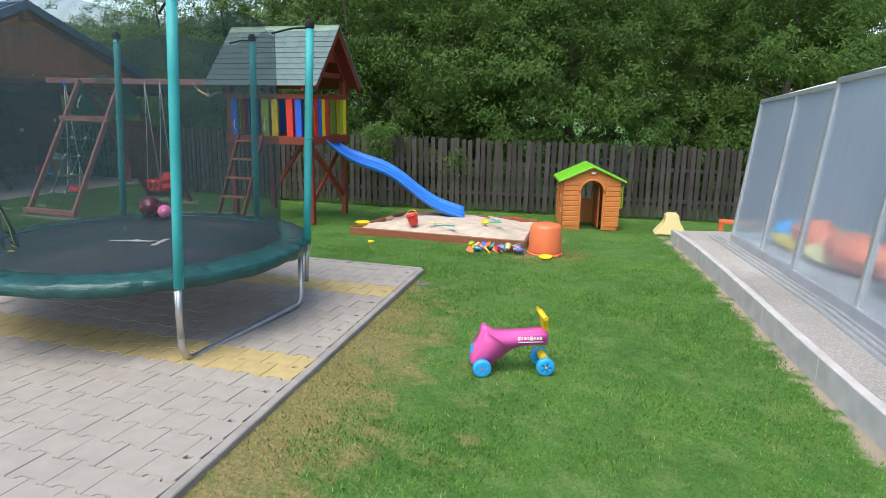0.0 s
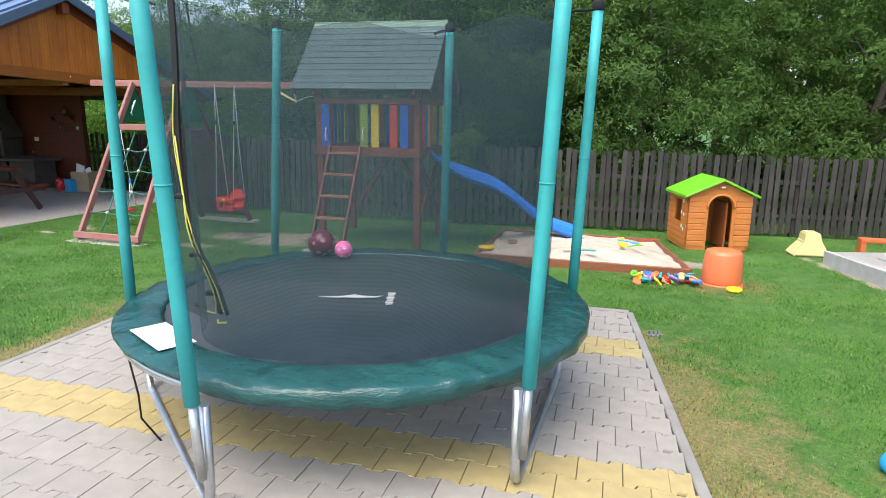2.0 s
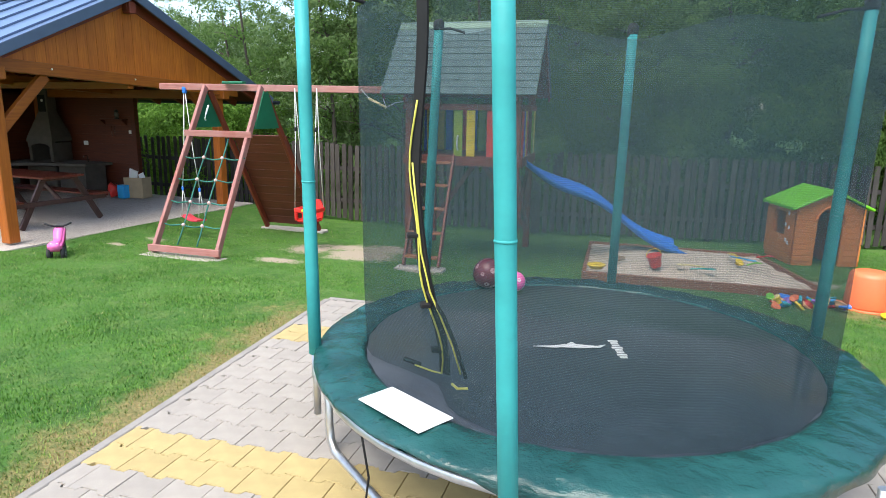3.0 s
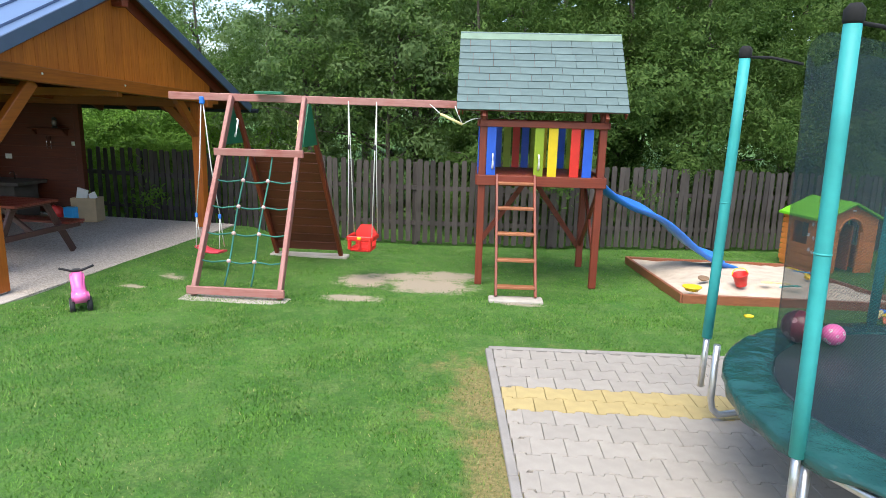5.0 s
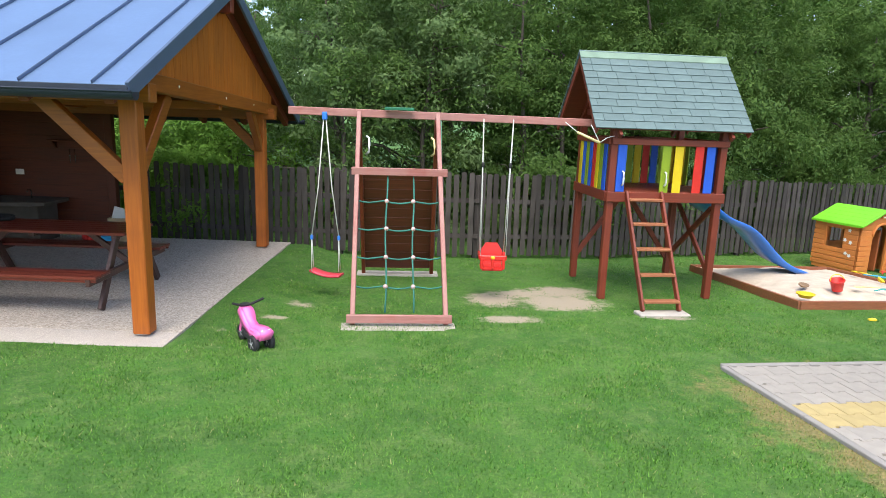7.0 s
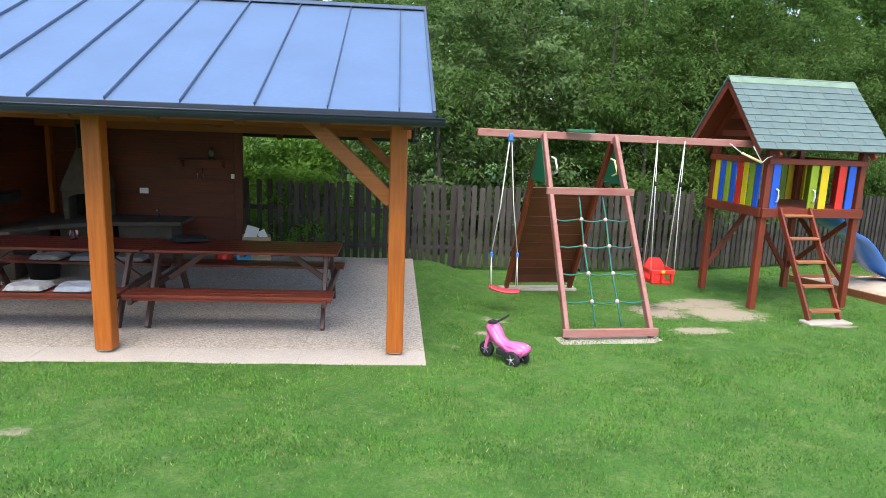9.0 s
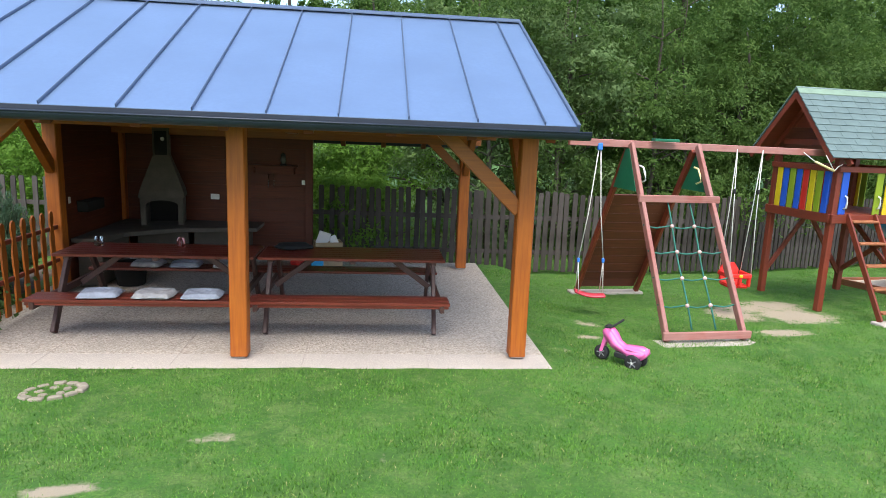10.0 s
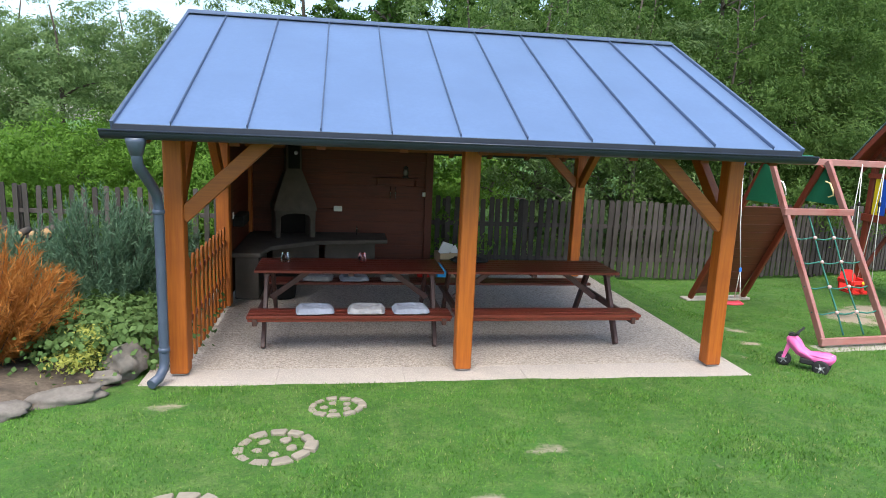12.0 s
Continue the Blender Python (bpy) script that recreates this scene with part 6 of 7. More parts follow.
def shovel(x, y, z, turn, material, label):
    t = thing("toy_shovel", pose(x, y, z, 0, 0, turn), label, "toy shovel")
    bm = fresh()
    tube(bm, [(-0.16, 0, 0.02), (0, 0, 0.02), (0.05, 0, 0.016)], 0.009, 6)
    part("handle", bm, material, t)
    bm = fresh()
    plate(bm, [(0.04, -0.035, 0.012), (0.13, -0.04, 0.008), (0.15, 0, 0.008), (0.13, 0.04, 0.008), (0.04, 0.035, 0.012)], 0.006, (0, 0, 1))
    part("blade", bm, material, t)


shovel(8.40, 2.36, 0.045, 30, plain("sea_green_plastic", (0.02, 0.32, 0.30), 0.4, var=0.1), "sea green toy shovel on the sand")
shovel(8.25, 2.42, 0.06, 170, CREAM, "cream toy shovel on the sand")
shovel(8.85, 3.12, 0.05, -20, CYANP, "blue toy rake on the sand")
shovel(8.95, 2.9, 0.05, 60, LIMEP, "green toy shovel on the sand")
shovel(9.1, 3.35, 0.06, 50, REDP, "red toy shovel on the sand")
shovel(8.75, 3.3, 0.05, 110, YELP, "yellow toy shovel on the sand")
little_pail("sand_mould", 8.78, 2.95, 0.035, 0.05, 0.04, YELP, "yellow plastic sand mould in the sandbox", (20, 30, 0))
little_pail("sand_mould", 7.45, 2.45, 0.05, 0.06, 0.03, plain("brown_toy", (0.25, 0.16, 0.09), 0.6), "brown sand mould in the sand", (10, 0, 0))

rnd = random.Random(5)
cols = [LIMEP, YELP, CYANP, plain("violet_plastic", (0.30, 0.16, 0.62), 0.4, var=0.1), CORAL, REDP, BLUEP, CREAM, plain("turquoise_plastic", (0.05, 0.42, 0.50), 0.4, var=0.1), plain("peach_plastic", (0.75, 0.38, 0.18), 0.4, var=0.1)]
names = ["lime green", "yellow", "sky blue", "violet", "coral", "red", "blue", "cream", "turquoise", "peach"]
for i in range(30):
    x, y = 9.05 + 0.66 * (i / 29) + rnd.uniform(-0.05, 0.05), 1.72 + rnd.uniform(-0.12, 0.16) + 0.1 * (i / 29)
    c = i * 7 % 10
    z = ground_z(x, y) + 0.012 + rnd.uniform(0, 0.05)
    kind = i % 3
    rot = (rnd.uniform(-50, 50), rnd.uniform(-50, 50), rnd.uniform(0, 360))
    if kind == 0:
        little_pail("sand_mould", x, y, z, rnd.uniform(0.035, 0.06), rnd.uniform(0.04, 0.08), cols[c], names[c] + " plastic sand mould in the toy heap", rot)["group"] = "heap of sand toys"
    else:
        bm = fresh()
        k = rnd.randint(5, 8)
        pts = [((0.055 + 0.02 * ((j + i) % 2)) * math.cos(2 * math.pi * j / k), (0.042 + 0.02 * ((j + i) % 2)) * math.sin(2 * math.pi * j / k), 0) for j in range(k)]
        plate(bm, pts, 0.025, (0, 0, 1))
        bmesh.ops.bevel(bm, geom=bm.edges[:], offset=0.006, segments=1, affect="EDGES", clamp_overlap=True)
        solo("sand_mould", bm, cols[c], names[c] + " plastic sand mould in the toy heap", "sand toy", pose(x, y, z, *rot), "heap of sand toys")
bm = fresh()
blob(bm, (0, 0, 0), (0.05, 0.03, 0.02), 2, 0.2, 2)
solo("sand_mould", bm, YELP, "small yellow plastic toy lying on the lawn", "sand toy", pose(7.72, 1.45, ground_z(7.72, 1.45) + 0.015))

# sandal lying beside the paving
SA = thing("sandal", pose(9.43, -0.42, ground_z(9.43, -0.42) + 0.005, 0, 0, 25) @ Matrix.Scale(0.72, 4), "small grey and black sandal on the grass", "sandal")
bm = fresh()
plate(bm, [(0.09 * math.cos(a) * (1.0 if math.cos(a) > 0 else 0.95), 0.035 * math.sin(a) * (1.1 if math.cos(a) > 0 else 0.85), 0) for a in [2 * math.pi * i / 18 for i in range(18)]], 0.018, (0, 0, 1))
part("sole", bm, GREYW, SA)
for x in (0.045, 0.0, -0.05):
    bm = fresh()
    tube(bm, [(x, 0.036 * math.cos(a), 0.015 + 0.045 * math.sin(a)) for a in [math.pi * i / 8 for i in range(9)]], 0.008, 6)
    part("strap", bm, GREYW, SA)

# cream step slide and orange bench by the terrace
z = ground_z(11.2, 5.1)
CS = thing("toddler_slide", pose(11.22, 5.1, z, 0, 0, 12), "overturned cream plastic toddler seat by the kerb", "toy slide")
bm = fresh()
pf = [(-0.26, 0.02), (-0.17, 0.14), (-0.10, 0.22), (-0.09, 0.36), (0.11, 0.36), (0.13, 0.24), (0.20, 0.14), (0.24, 0.02)]
plate(bm, [(x, -0.15, h) for x, h in pf], 0.3, (0, 1, 0))
bmesh.ops.bevel(bm, geom=bm.edges[:], offset=0.02, segments=2, affect="EDGES", clamp_overlap=True)
for v in bm.verts:
    v.co.y *= 1.25 - v.co.z
part("shell", bm, CREAM, CS)
bm = fresh()
box(bm, (0.0, 0, 0.02), (0.40, 0.30, 0.04), bev=0.008)
part("base", bm, plain("brown_base", (0.30, 0.12, 0.03), 0.5), CS)
z = ground_z(12.1, 5.6)
OB = thing("toy_bench", pose(12.25, 5.55, z, 0, 0, 6), "small orange plastic bench on the lawn", "bench")
bm = fresh()
box(bm, (0, 0, 0.255), (0.62, 0.22, 0.05), bev=0.012, seg=2)
part("seat", bm, CORAL, OB)
for x in (-0.27, 0.27):
    bm = fresh()
    box(bm, (x, 0, 0.125), (0.07, 0.2, 0.25), bev=0.012, seg=2)
    part("leg", bm, CORAL, OB)

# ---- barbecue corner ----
# Sooty grey concrete; the corner's shade is put into its colour as well.
CONC = plain("shade_toned_concrete", (0.095, 0.080, 0.064), 0.9, var=0.25, fine=60, coarse=5, bumps=0.5)
SOOT = plain("sooted_brick", (0.010, 0.009, 0.008), 0.95, var=0.4)
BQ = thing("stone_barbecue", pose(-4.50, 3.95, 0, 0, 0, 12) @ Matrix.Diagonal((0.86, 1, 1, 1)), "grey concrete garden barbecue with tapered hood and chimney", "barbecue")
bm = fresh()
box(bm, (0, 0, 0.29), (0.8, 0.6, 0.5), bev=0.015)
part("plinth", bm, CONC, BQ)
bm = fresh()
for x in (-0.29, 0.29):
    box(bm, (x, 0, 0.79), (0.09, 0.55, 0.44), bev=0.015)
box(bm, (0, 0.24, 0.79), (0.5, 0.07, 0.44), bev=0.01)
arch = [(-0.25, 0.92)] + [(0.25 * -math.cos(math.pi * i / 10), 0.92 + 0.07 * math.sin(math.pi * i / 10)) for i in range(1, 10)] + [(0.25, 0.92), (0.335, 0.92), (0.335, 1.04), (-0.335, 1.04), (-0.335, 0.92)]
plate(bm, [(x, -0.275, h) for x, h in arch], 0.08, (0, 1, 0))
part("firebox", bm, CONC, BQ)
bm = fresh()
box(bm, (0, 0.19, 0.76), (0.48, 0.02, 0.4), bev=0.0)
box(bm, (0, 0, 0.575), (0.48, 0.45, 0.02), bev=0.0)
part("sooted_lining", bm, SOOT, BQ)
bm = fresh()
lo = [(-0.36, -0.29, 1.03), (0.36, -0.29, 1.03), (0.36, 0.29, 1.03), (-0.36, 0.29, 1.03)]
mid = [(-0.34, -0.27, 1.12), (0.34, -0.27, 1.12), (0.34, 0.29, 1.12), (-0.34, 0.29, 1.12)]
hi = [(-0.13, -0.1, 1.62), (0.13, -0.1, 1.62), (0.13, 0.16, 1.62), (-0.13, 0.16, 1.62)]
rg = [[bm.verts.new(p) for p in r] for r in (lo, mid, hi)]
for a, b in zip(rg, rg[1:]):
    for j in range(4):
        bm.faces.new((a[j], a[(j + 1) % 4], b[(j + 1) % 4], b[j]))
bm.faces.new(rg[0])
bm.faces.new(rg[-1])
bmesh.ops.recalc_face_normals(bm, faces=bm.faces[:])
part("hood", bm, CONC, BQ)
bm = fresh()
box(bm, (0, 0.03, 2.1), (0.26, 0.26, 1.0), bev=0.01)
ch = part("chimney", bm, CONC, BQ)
bm = fresh()
box(bm, (0.0, -0.11, 1.80), (0.19, 0.02, 0.34), bev=0.003)
part("dark_plaque", bm, SOOT, ch)
bm = fresh()
lathe(bm, [(0.0, -0.01), (0.03, -0.006), (0.03, 0.006), (0.0, 0.01)], 12, (0.03, -0.125, 1.86), "y")
part("gauge", bm, WHITE, ch)
CT = thing("barbecue_counter", pose(0, 0, 0), "stone corner counter beside the barbecue, corner shade in its dark colour", "counter")
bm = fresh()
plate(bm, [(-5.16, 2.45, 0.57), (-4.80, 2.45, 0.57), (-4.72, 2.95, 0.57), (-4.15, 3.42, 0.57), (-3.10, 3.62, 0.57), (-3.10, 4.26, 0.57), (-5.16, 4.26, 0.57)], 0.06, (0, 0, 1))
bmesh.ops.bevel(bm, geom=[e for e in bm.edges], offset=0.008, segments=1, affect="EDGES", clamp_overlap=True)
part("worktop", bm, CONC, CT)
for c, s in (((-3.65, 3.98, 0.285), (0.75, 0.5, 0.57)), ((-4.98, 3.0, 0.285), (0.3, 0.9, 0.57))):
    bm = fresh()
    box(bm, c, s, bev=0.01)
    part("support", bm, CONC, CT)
CH = plain("chrome", (0.6, 0.6, 0.62), 0.15, 1.0, var=0.05, bumps=0)
TP = thing("tap", pose(-3.55, 4.05, 0.63), "chrome tap standing on the stone counter", "tap")
bm = fresh()
tube(bm, [(0, 0, 0), (0, 0, 0.10), (0, -0.02, 0.13), (0, -0.08, 0.13), (0, -0.10, 0.10)], 0.010, 8)
part("spout", bm, CH, TP)
bm = fresh()
box(bm, (0.03, 0, 0.06), (0.05, 0.012, 0.012), bev=0.003)
part("lever", bm, CH, TP)
SH = thing("wall_shelf", pose(-2.95, 4.28, 1.50), "small dark wooden wall shelf", "shelf")
bm = fresh()
box(bm, (0, -0.07, 0), (0.72, 0.14, 0.025), bev=0.004)
part("board", bm, WALLW, SH)
for x in (-0.3, 0.3):
    bm = fresh()
    plate(bm, [(x, 0, -0.012), (x, -0.12, -0.012), (x, 0, -0.12)], 0.02, (1, 0, 0))
    part("bracket", bm, WALLW, SH)
LN = thing("lantern", pose(-2.80, 4.2, 1.513), "small dark lantern on the wall shelf", "lantern")
bm = fresh()
lathe(bm, [(0.05, 0), (0.05, 0.02), (0.035, 0.03)], 12)
part("base", bm, RUBBER, LN)
bm = fresh()
lathe(bm, [(0.03, 0.03), (0.045, 0.07), (0.042, 0.11), (0.028, 0.14)], 12)
part("glass", bm, plain("smoked_glass", (0.12, 0.12, 0.11), 0.1, var=0.1, bumps=0), LN)
bm = fresh()
lathe(bm, [(0.045, 0.14), (0.03, 0.17), (0.01, 0.19), (0, 0.19)], 12)
part("cap", bm, RUBBER, LN)
HK = thing("utensil_hooks", pose(-2.95, 4.27, 1.32), "metal utensils hanging from wall hooks", "hook rack")
for i, x in enumerate((-0.08, 0.0)):
    bm = fresh()
    tube(bm, [(x, -0.02, 0.05), (x, -0.02, -0.16)], 0.006, 6)
    part("utensil", bm, CH, HK)
for x, y, z, s, tn in ((-3.84, 4.275, 1.0, (0.13, 0.012, 0.085), 0), (-2.50, 4.23, 1.26, (0.05, 0.03, 0.07), 0), (-5.11, 2.38, 1.12, (0.012, 0.05, 0.08), 0)):
    bm = fresh()
    box(bm, (0, 0, 0), s, bev=0.004)
    solo("wall_socket", bm, WHITE, "white electric socket on the board wall", "socket", pose(x, y, z))
bm = fresh()
box(bm, (0, 0, 0), (0.14, 0.5, 0.14), bev=0.01)
solo("side_shelf", bm, SOOT, "dark shelf box on the side wall", "shelf", pose(-5.10, 2.95, 1.0))

# cushions, glasses and things on the tables
CUSH = plain("blue_grey_cushion", (0.36, 0.39, 0.46), 0.95, var=0.25, fine=25, coarse=9, bumps=0.5)
CUSHB = plain("striped_grey_cushion", (0.42, 0.41, 0.41), 0.95, var=0.3, fine=18, coarse=12, bumps=0.5)


def cushion(x, y, z, w, d, turn, material, label):
    t = thing("seat_cushion", pose(x, y, z, 0, 0, turn), label, "cushion", "cushions on the benches")
    bm = fresh()
    n = 12
    top = [[None] * (n + 1) for _ in range(n + 1)]
    low = [[None] * (n + 1) for _ in range(n + 1)]
    for i in range(n + 1):
        for j in range(n + 1):
            a, b = i / n * 2 - 1, j / n * 2 - 1
            e = max(0.0, (1 - a ** 6) * (1 - b ** 6)) ** 0.5
            tuft = 0.025 * (math.exp(-((abs(a) - 0.4) ** 2 + (abs(b) - 0.4) ** 2) * 14)) + 0.018 * math.exp(-(a * a + b * b) * 10)
            wob = 0.01 * noise.noise(Vector((a * 2 + x * 9, b * 2, y)))
            sx, sy = a * w / 2 * (1 - 0.06 * b * b), b * d / 2 * (1 - 0.06 * a * a)
            top[i][j] = bm.verts.new((sx, sy, 0.018 + e * 0.052 - tuft * e + wob))
            low[i][j] = bm.verts.new((sx, sy, 0.02 - e * 0.02))
    for i in range(n):
        for j in range(n):
            bm.faces.new((top[i][j], top[i + 1][j], top[i + 1][j + 1], top[i][j + 1])).smooth = True
            bm.faces.new((low[i][j], low[i][j + 1], low[i + 1][j + 1], low[i + 1][j])).smooth = True
    bmesh.ops.remove_doubles(bm, verts=bm.verts[:], dist=0.0005)
    part("cover", bm, material, t)
    for s in (-1, 1):
        bm = fresh()
        tube(bm, [(s * w * 0.4, d * 0.48, 0.02), (s * w * 0.46, d * 0.56, 0.012), (s * w * 0.40, d * 0.64, 0.005)], 0.005, 5)
        part("tie", bm, material, t)


for x, c, tn in ((-4.03, CUSH, 4), (-3.52, CUSHB, -3), (-3.07, CUSH, 2)):
    cushion(x, 0.50, 0.423, 0.38, 0.30, tn, c, "blue-grey tufted cushion on the front bench")
for x, c, tn in ((-4.05, CUSHB, -4), (-3.62, CUSH, 5), (-3.12, CUSHB, 0)):
    cushion(x, 1.91, 0.423, 0.36, 0.30, tn, c, "grey tufted cushion on the rear bench")
def clear_glass(name, col):
    m, nt, b, n, l = nodes_of(name)
    b.inputs["Base Color"].default_value = (*col, 1)
    b.inputs["Roughness"].default_value = 0.03
    b.inputs["Transmission Weight"].default_value = 1.0
    b.inputs["IOR"].default_value = 1.45
    return m


GLS = clear_glass("clear_jar_glass", (0.90, 0.94, 0.93))
for x, y, cl, lb in ((-4.40, 1.42, GLS, "glass jar on the picnic table"), (-3.54, 1.45, clear_glass("red_glass", (0.85, 0.35, 0.33)), "red glass candle holder on the picnic table")):
    t = thing("glass_jar", pose(x, y, 0.745), lb, "jar")
    bm = fresh()
    lathe(bm, [(0.0, 0.0), (0.042, 0.0), (0.046, 0.01), (0.046, 0.08), (0.04, 0.09), (0.04, 0.10), (0.034, 0.10), (0.034, 0.02), (0, 0.015)], 16)
    part("jar_wall", bm, cl, t)
bm = fresh()
blob(bm, (0, 0, 0.03), (0.22, 0.14, 0.04), 4, 0.15, 3)
solo("black_bag", bm, BLACK, "flat black bag lying on the picnic table", "bag", pose(-2.3, 1.45, 0.749))
CARD = plain("cardboard", (0.45, 0.33, 0.20), 0.9, var=0.15)
CB = thing("cardboard_box", pose(-2.10, 3.95, 0, 0, 0, 12), "open cardboard box with papers by the wall", "box")
bm = fresh()
for c, s in (((0, -0.14, 0.2), (0.4, 0.01, 0.4)), ((0, 0.14, 0.2), (0.4, 0.01, 0.4)), ((-0.2, 0, 0.2), (0.01, 0.28, 0.4)), ((0.2, 0, 0.2), (0.01, 0.28, 0.4)), ((0, 0, 0.01), (0.4, 0.28, 0.01))):
    box(bm, c, s, bev=0.0)
part("carton", bm, CARD, CB)
bm = fresh()
box(bm, (-0.08, 0.0, 0.42), (0.18, 0.02, 0.26), (12, 18, 0), bev=0.0)
box(bm, (0.1, 0.02, 0.38), (0.12, 0.02, 0.2), (-10, -25, 0), bev=0.0)
part("paper", bm, WHITE, CB)
bm = fresh()
box(bm, (0, 0, 0.13), (0.18, 0.14, 0.26), bev=0.012)
solo("blue_canister", bm, CYANP, "blue plastic canister on the pergola floor", "canister", pose(-2.24, 3.72, 0))
bm = fresh()
blob(bm, (0, 0, 0.14), (0.12, 0.10, 0.14), 9, 0.3, 3)
solo("red_toy", bm, REDP, "crumpled red toy on the pergola floor", "toy", pose(-2.52, 3.75, 0))
WBX = thing("log_basket", pose(-4.55, 2.7, 0), "dark basket under the counter", "basket")
bm = fresh()
lathe(bm, [(0.0, 0), (0.17, 0), (0.20, 0.26), (0.215, 0.27), (0.215, 0.29), (0.19, 0.29), (0.16, 0.02), (0, 0.02)], 20)
part("basket_wall", bm, SOOT, WBX)


# ---- stepping rounds in the lawn ----
def stepping_round(x, y, r, seed):
    sl = ground_z(x, y - 0.2) - ground_z(x, y + 0.2)
    t = thing("stepping_round", pose(x, y, ground_z(x, y) + 0.008, -math.degrees(math.atan(sl / 0.4)), 0, seed * 20), "round cobble stepping stone set in the lawn", "stepping stone", "stepping stones in the lawn")
    rr = random.Random(seed)
    n = 11
    for i in range(n):
        a0, a1 = 2 * math.pi * (i + rr.uniform(0.05, 0.13)) / n, 2 * math.pi * (i + rr.uniform(0.86, 0.95)) / n
        ro = r * rr.uniform(0.93, 1.05)
        bm = fresh()
        pts = []
        for a in (a0, (a0 + a1) / 2, a1):
            pts.append((ro * math.cos(a), ro * math.sin(a), 0.0))
        for a in (a1, a0):
            q = r * rr.uniform(0.70, 0.76)
            pts.append((q * math.cos(a), q * math.sin(a), 0.0))
        plate(bm, [(p[0], p[1], -0.03) for p in pts], 0.03 + rr.uniform(0.008, 0.014), (0, 0, 1))
        bmesh.ops.bevel(bm, geom=bm.edges[:], offset=0.008, segments=1, affect="EDGES", clamp_overlap=True)
        part("cobble", bm, COB, t)
    for i in range(5):
        a = 2 * math.pi * i / 5 + 0.3
        bm = fresh()
        q = r * 0.42
        pts = [(q * math.cos(a) + r * 0.16 * math.cos(b) * rr.uniform(0.8, 1.1), q * math.sin(a) + r * 0.16 * math.sin(b) * rr.uniform(0.8, 1.1), -0.03) for b in [2 * math.pi * j / 6 for j in range(6)]]
        plate(bm, pts, 0.034, (0, 0, 1))
        bmesh.ops.bevel(bm, geom=bm.edges[:], offset=0.007, segments=1, affect="EDGES", clamp_overlap=True)
        part("cobble", bm, COB, t)


COB = plain("sandy_cobble", (0.31, 0.27, 0.21), 0.9, var=0.2, fine=90, coarse=9, bumps=0.4, spread=0.3)
stepping_round(-3.80, -0.98, 0.235, 1)
stepping_round(-4.20, -1.74, 0.28, 2)
stepping_round(-4.66, -2.64, 0.29, 3)

# ---- rock garden ----
bm = fresh()
outline = [(-5.56, 1.9), (-5.55, 0.6), (-5.58, 0.0), (-5.70, -0.35), (-5.85, -0.72), (-6.4, -1.12), (-7.2, -1.8), (-9.5, -2.2), (-9.5, 4.6), (-5.55, 4.6)]
cx, cy = -7.4, 1.0
ctr = bm.verts.new((cx, cy, 0.10))
inner = [bm.verts.new((cx + (x - cx) * 0.85, cy + (y - cy) * 0.85, ground_z(x, y) + 0.07 + 0.03 * math.sin(x * 5 + y * 3))) for x, y in outline]
outer = [bm.verts.new((x, y, ground_z(x, y) - 0.01)) for x, y in outline]
for i in range(len(outline)):
    j = (i + 1) % len(outline)
    bm.faces.new((ctr, inner[i], inner[j])).smooth = True
    bm.faces.new((inner[i], outer[i], outer[j], inner[j])).smooth = True
bmesh.ops.recalc_face_normals(bm, faces=bm.faces[:])
for f in bm.faces:
    if f.normal.z < 0:
        f.normal_flip()
bmesh.ops.subdivide_edges(bm, edges=bm.edges[:], cuts=5, use_grid_fill=True)
for v in bm.verts:
    v.co.z += 0.02 * noise.noise(v.co * 4.0) + 0.012 * noise.noise(v.co * 11.0)
solo("planting_bed", bm, SOIL, "dark mulched planting bed beside the pergola", "flower bed", kind="structure")
for i, (x, y, s, tn) in enumerate(((-5.90, -0.68, (0.27, 0.13, 0.075), 22), (-6.32, -1.0, (0.28, 0.14, 0.07), 8), (-5.68, 0.02, (0.17, 0.14, 0.16), 40), (-5.76, -0.24, (0.12, 0.08, 0.07), 10), (-5.60, 0.46, (0.14, 0.11, 0.11), 70), (-6.9, -1.45, (0.22, 0.12, 0.08), 0))):
    bm = fresh()
    blob(bm, (0, 0, 0), s, i + 1, 0.24, 3, 1.7)
    solo("garden_stone", bm, STONE, "weathered grey boulder edging the planting bed", "stone", pose(x, y, max(ground_z(x, y), 0.02) + s[2] * 0.45, 0, 0, tn), "stones along the bed")


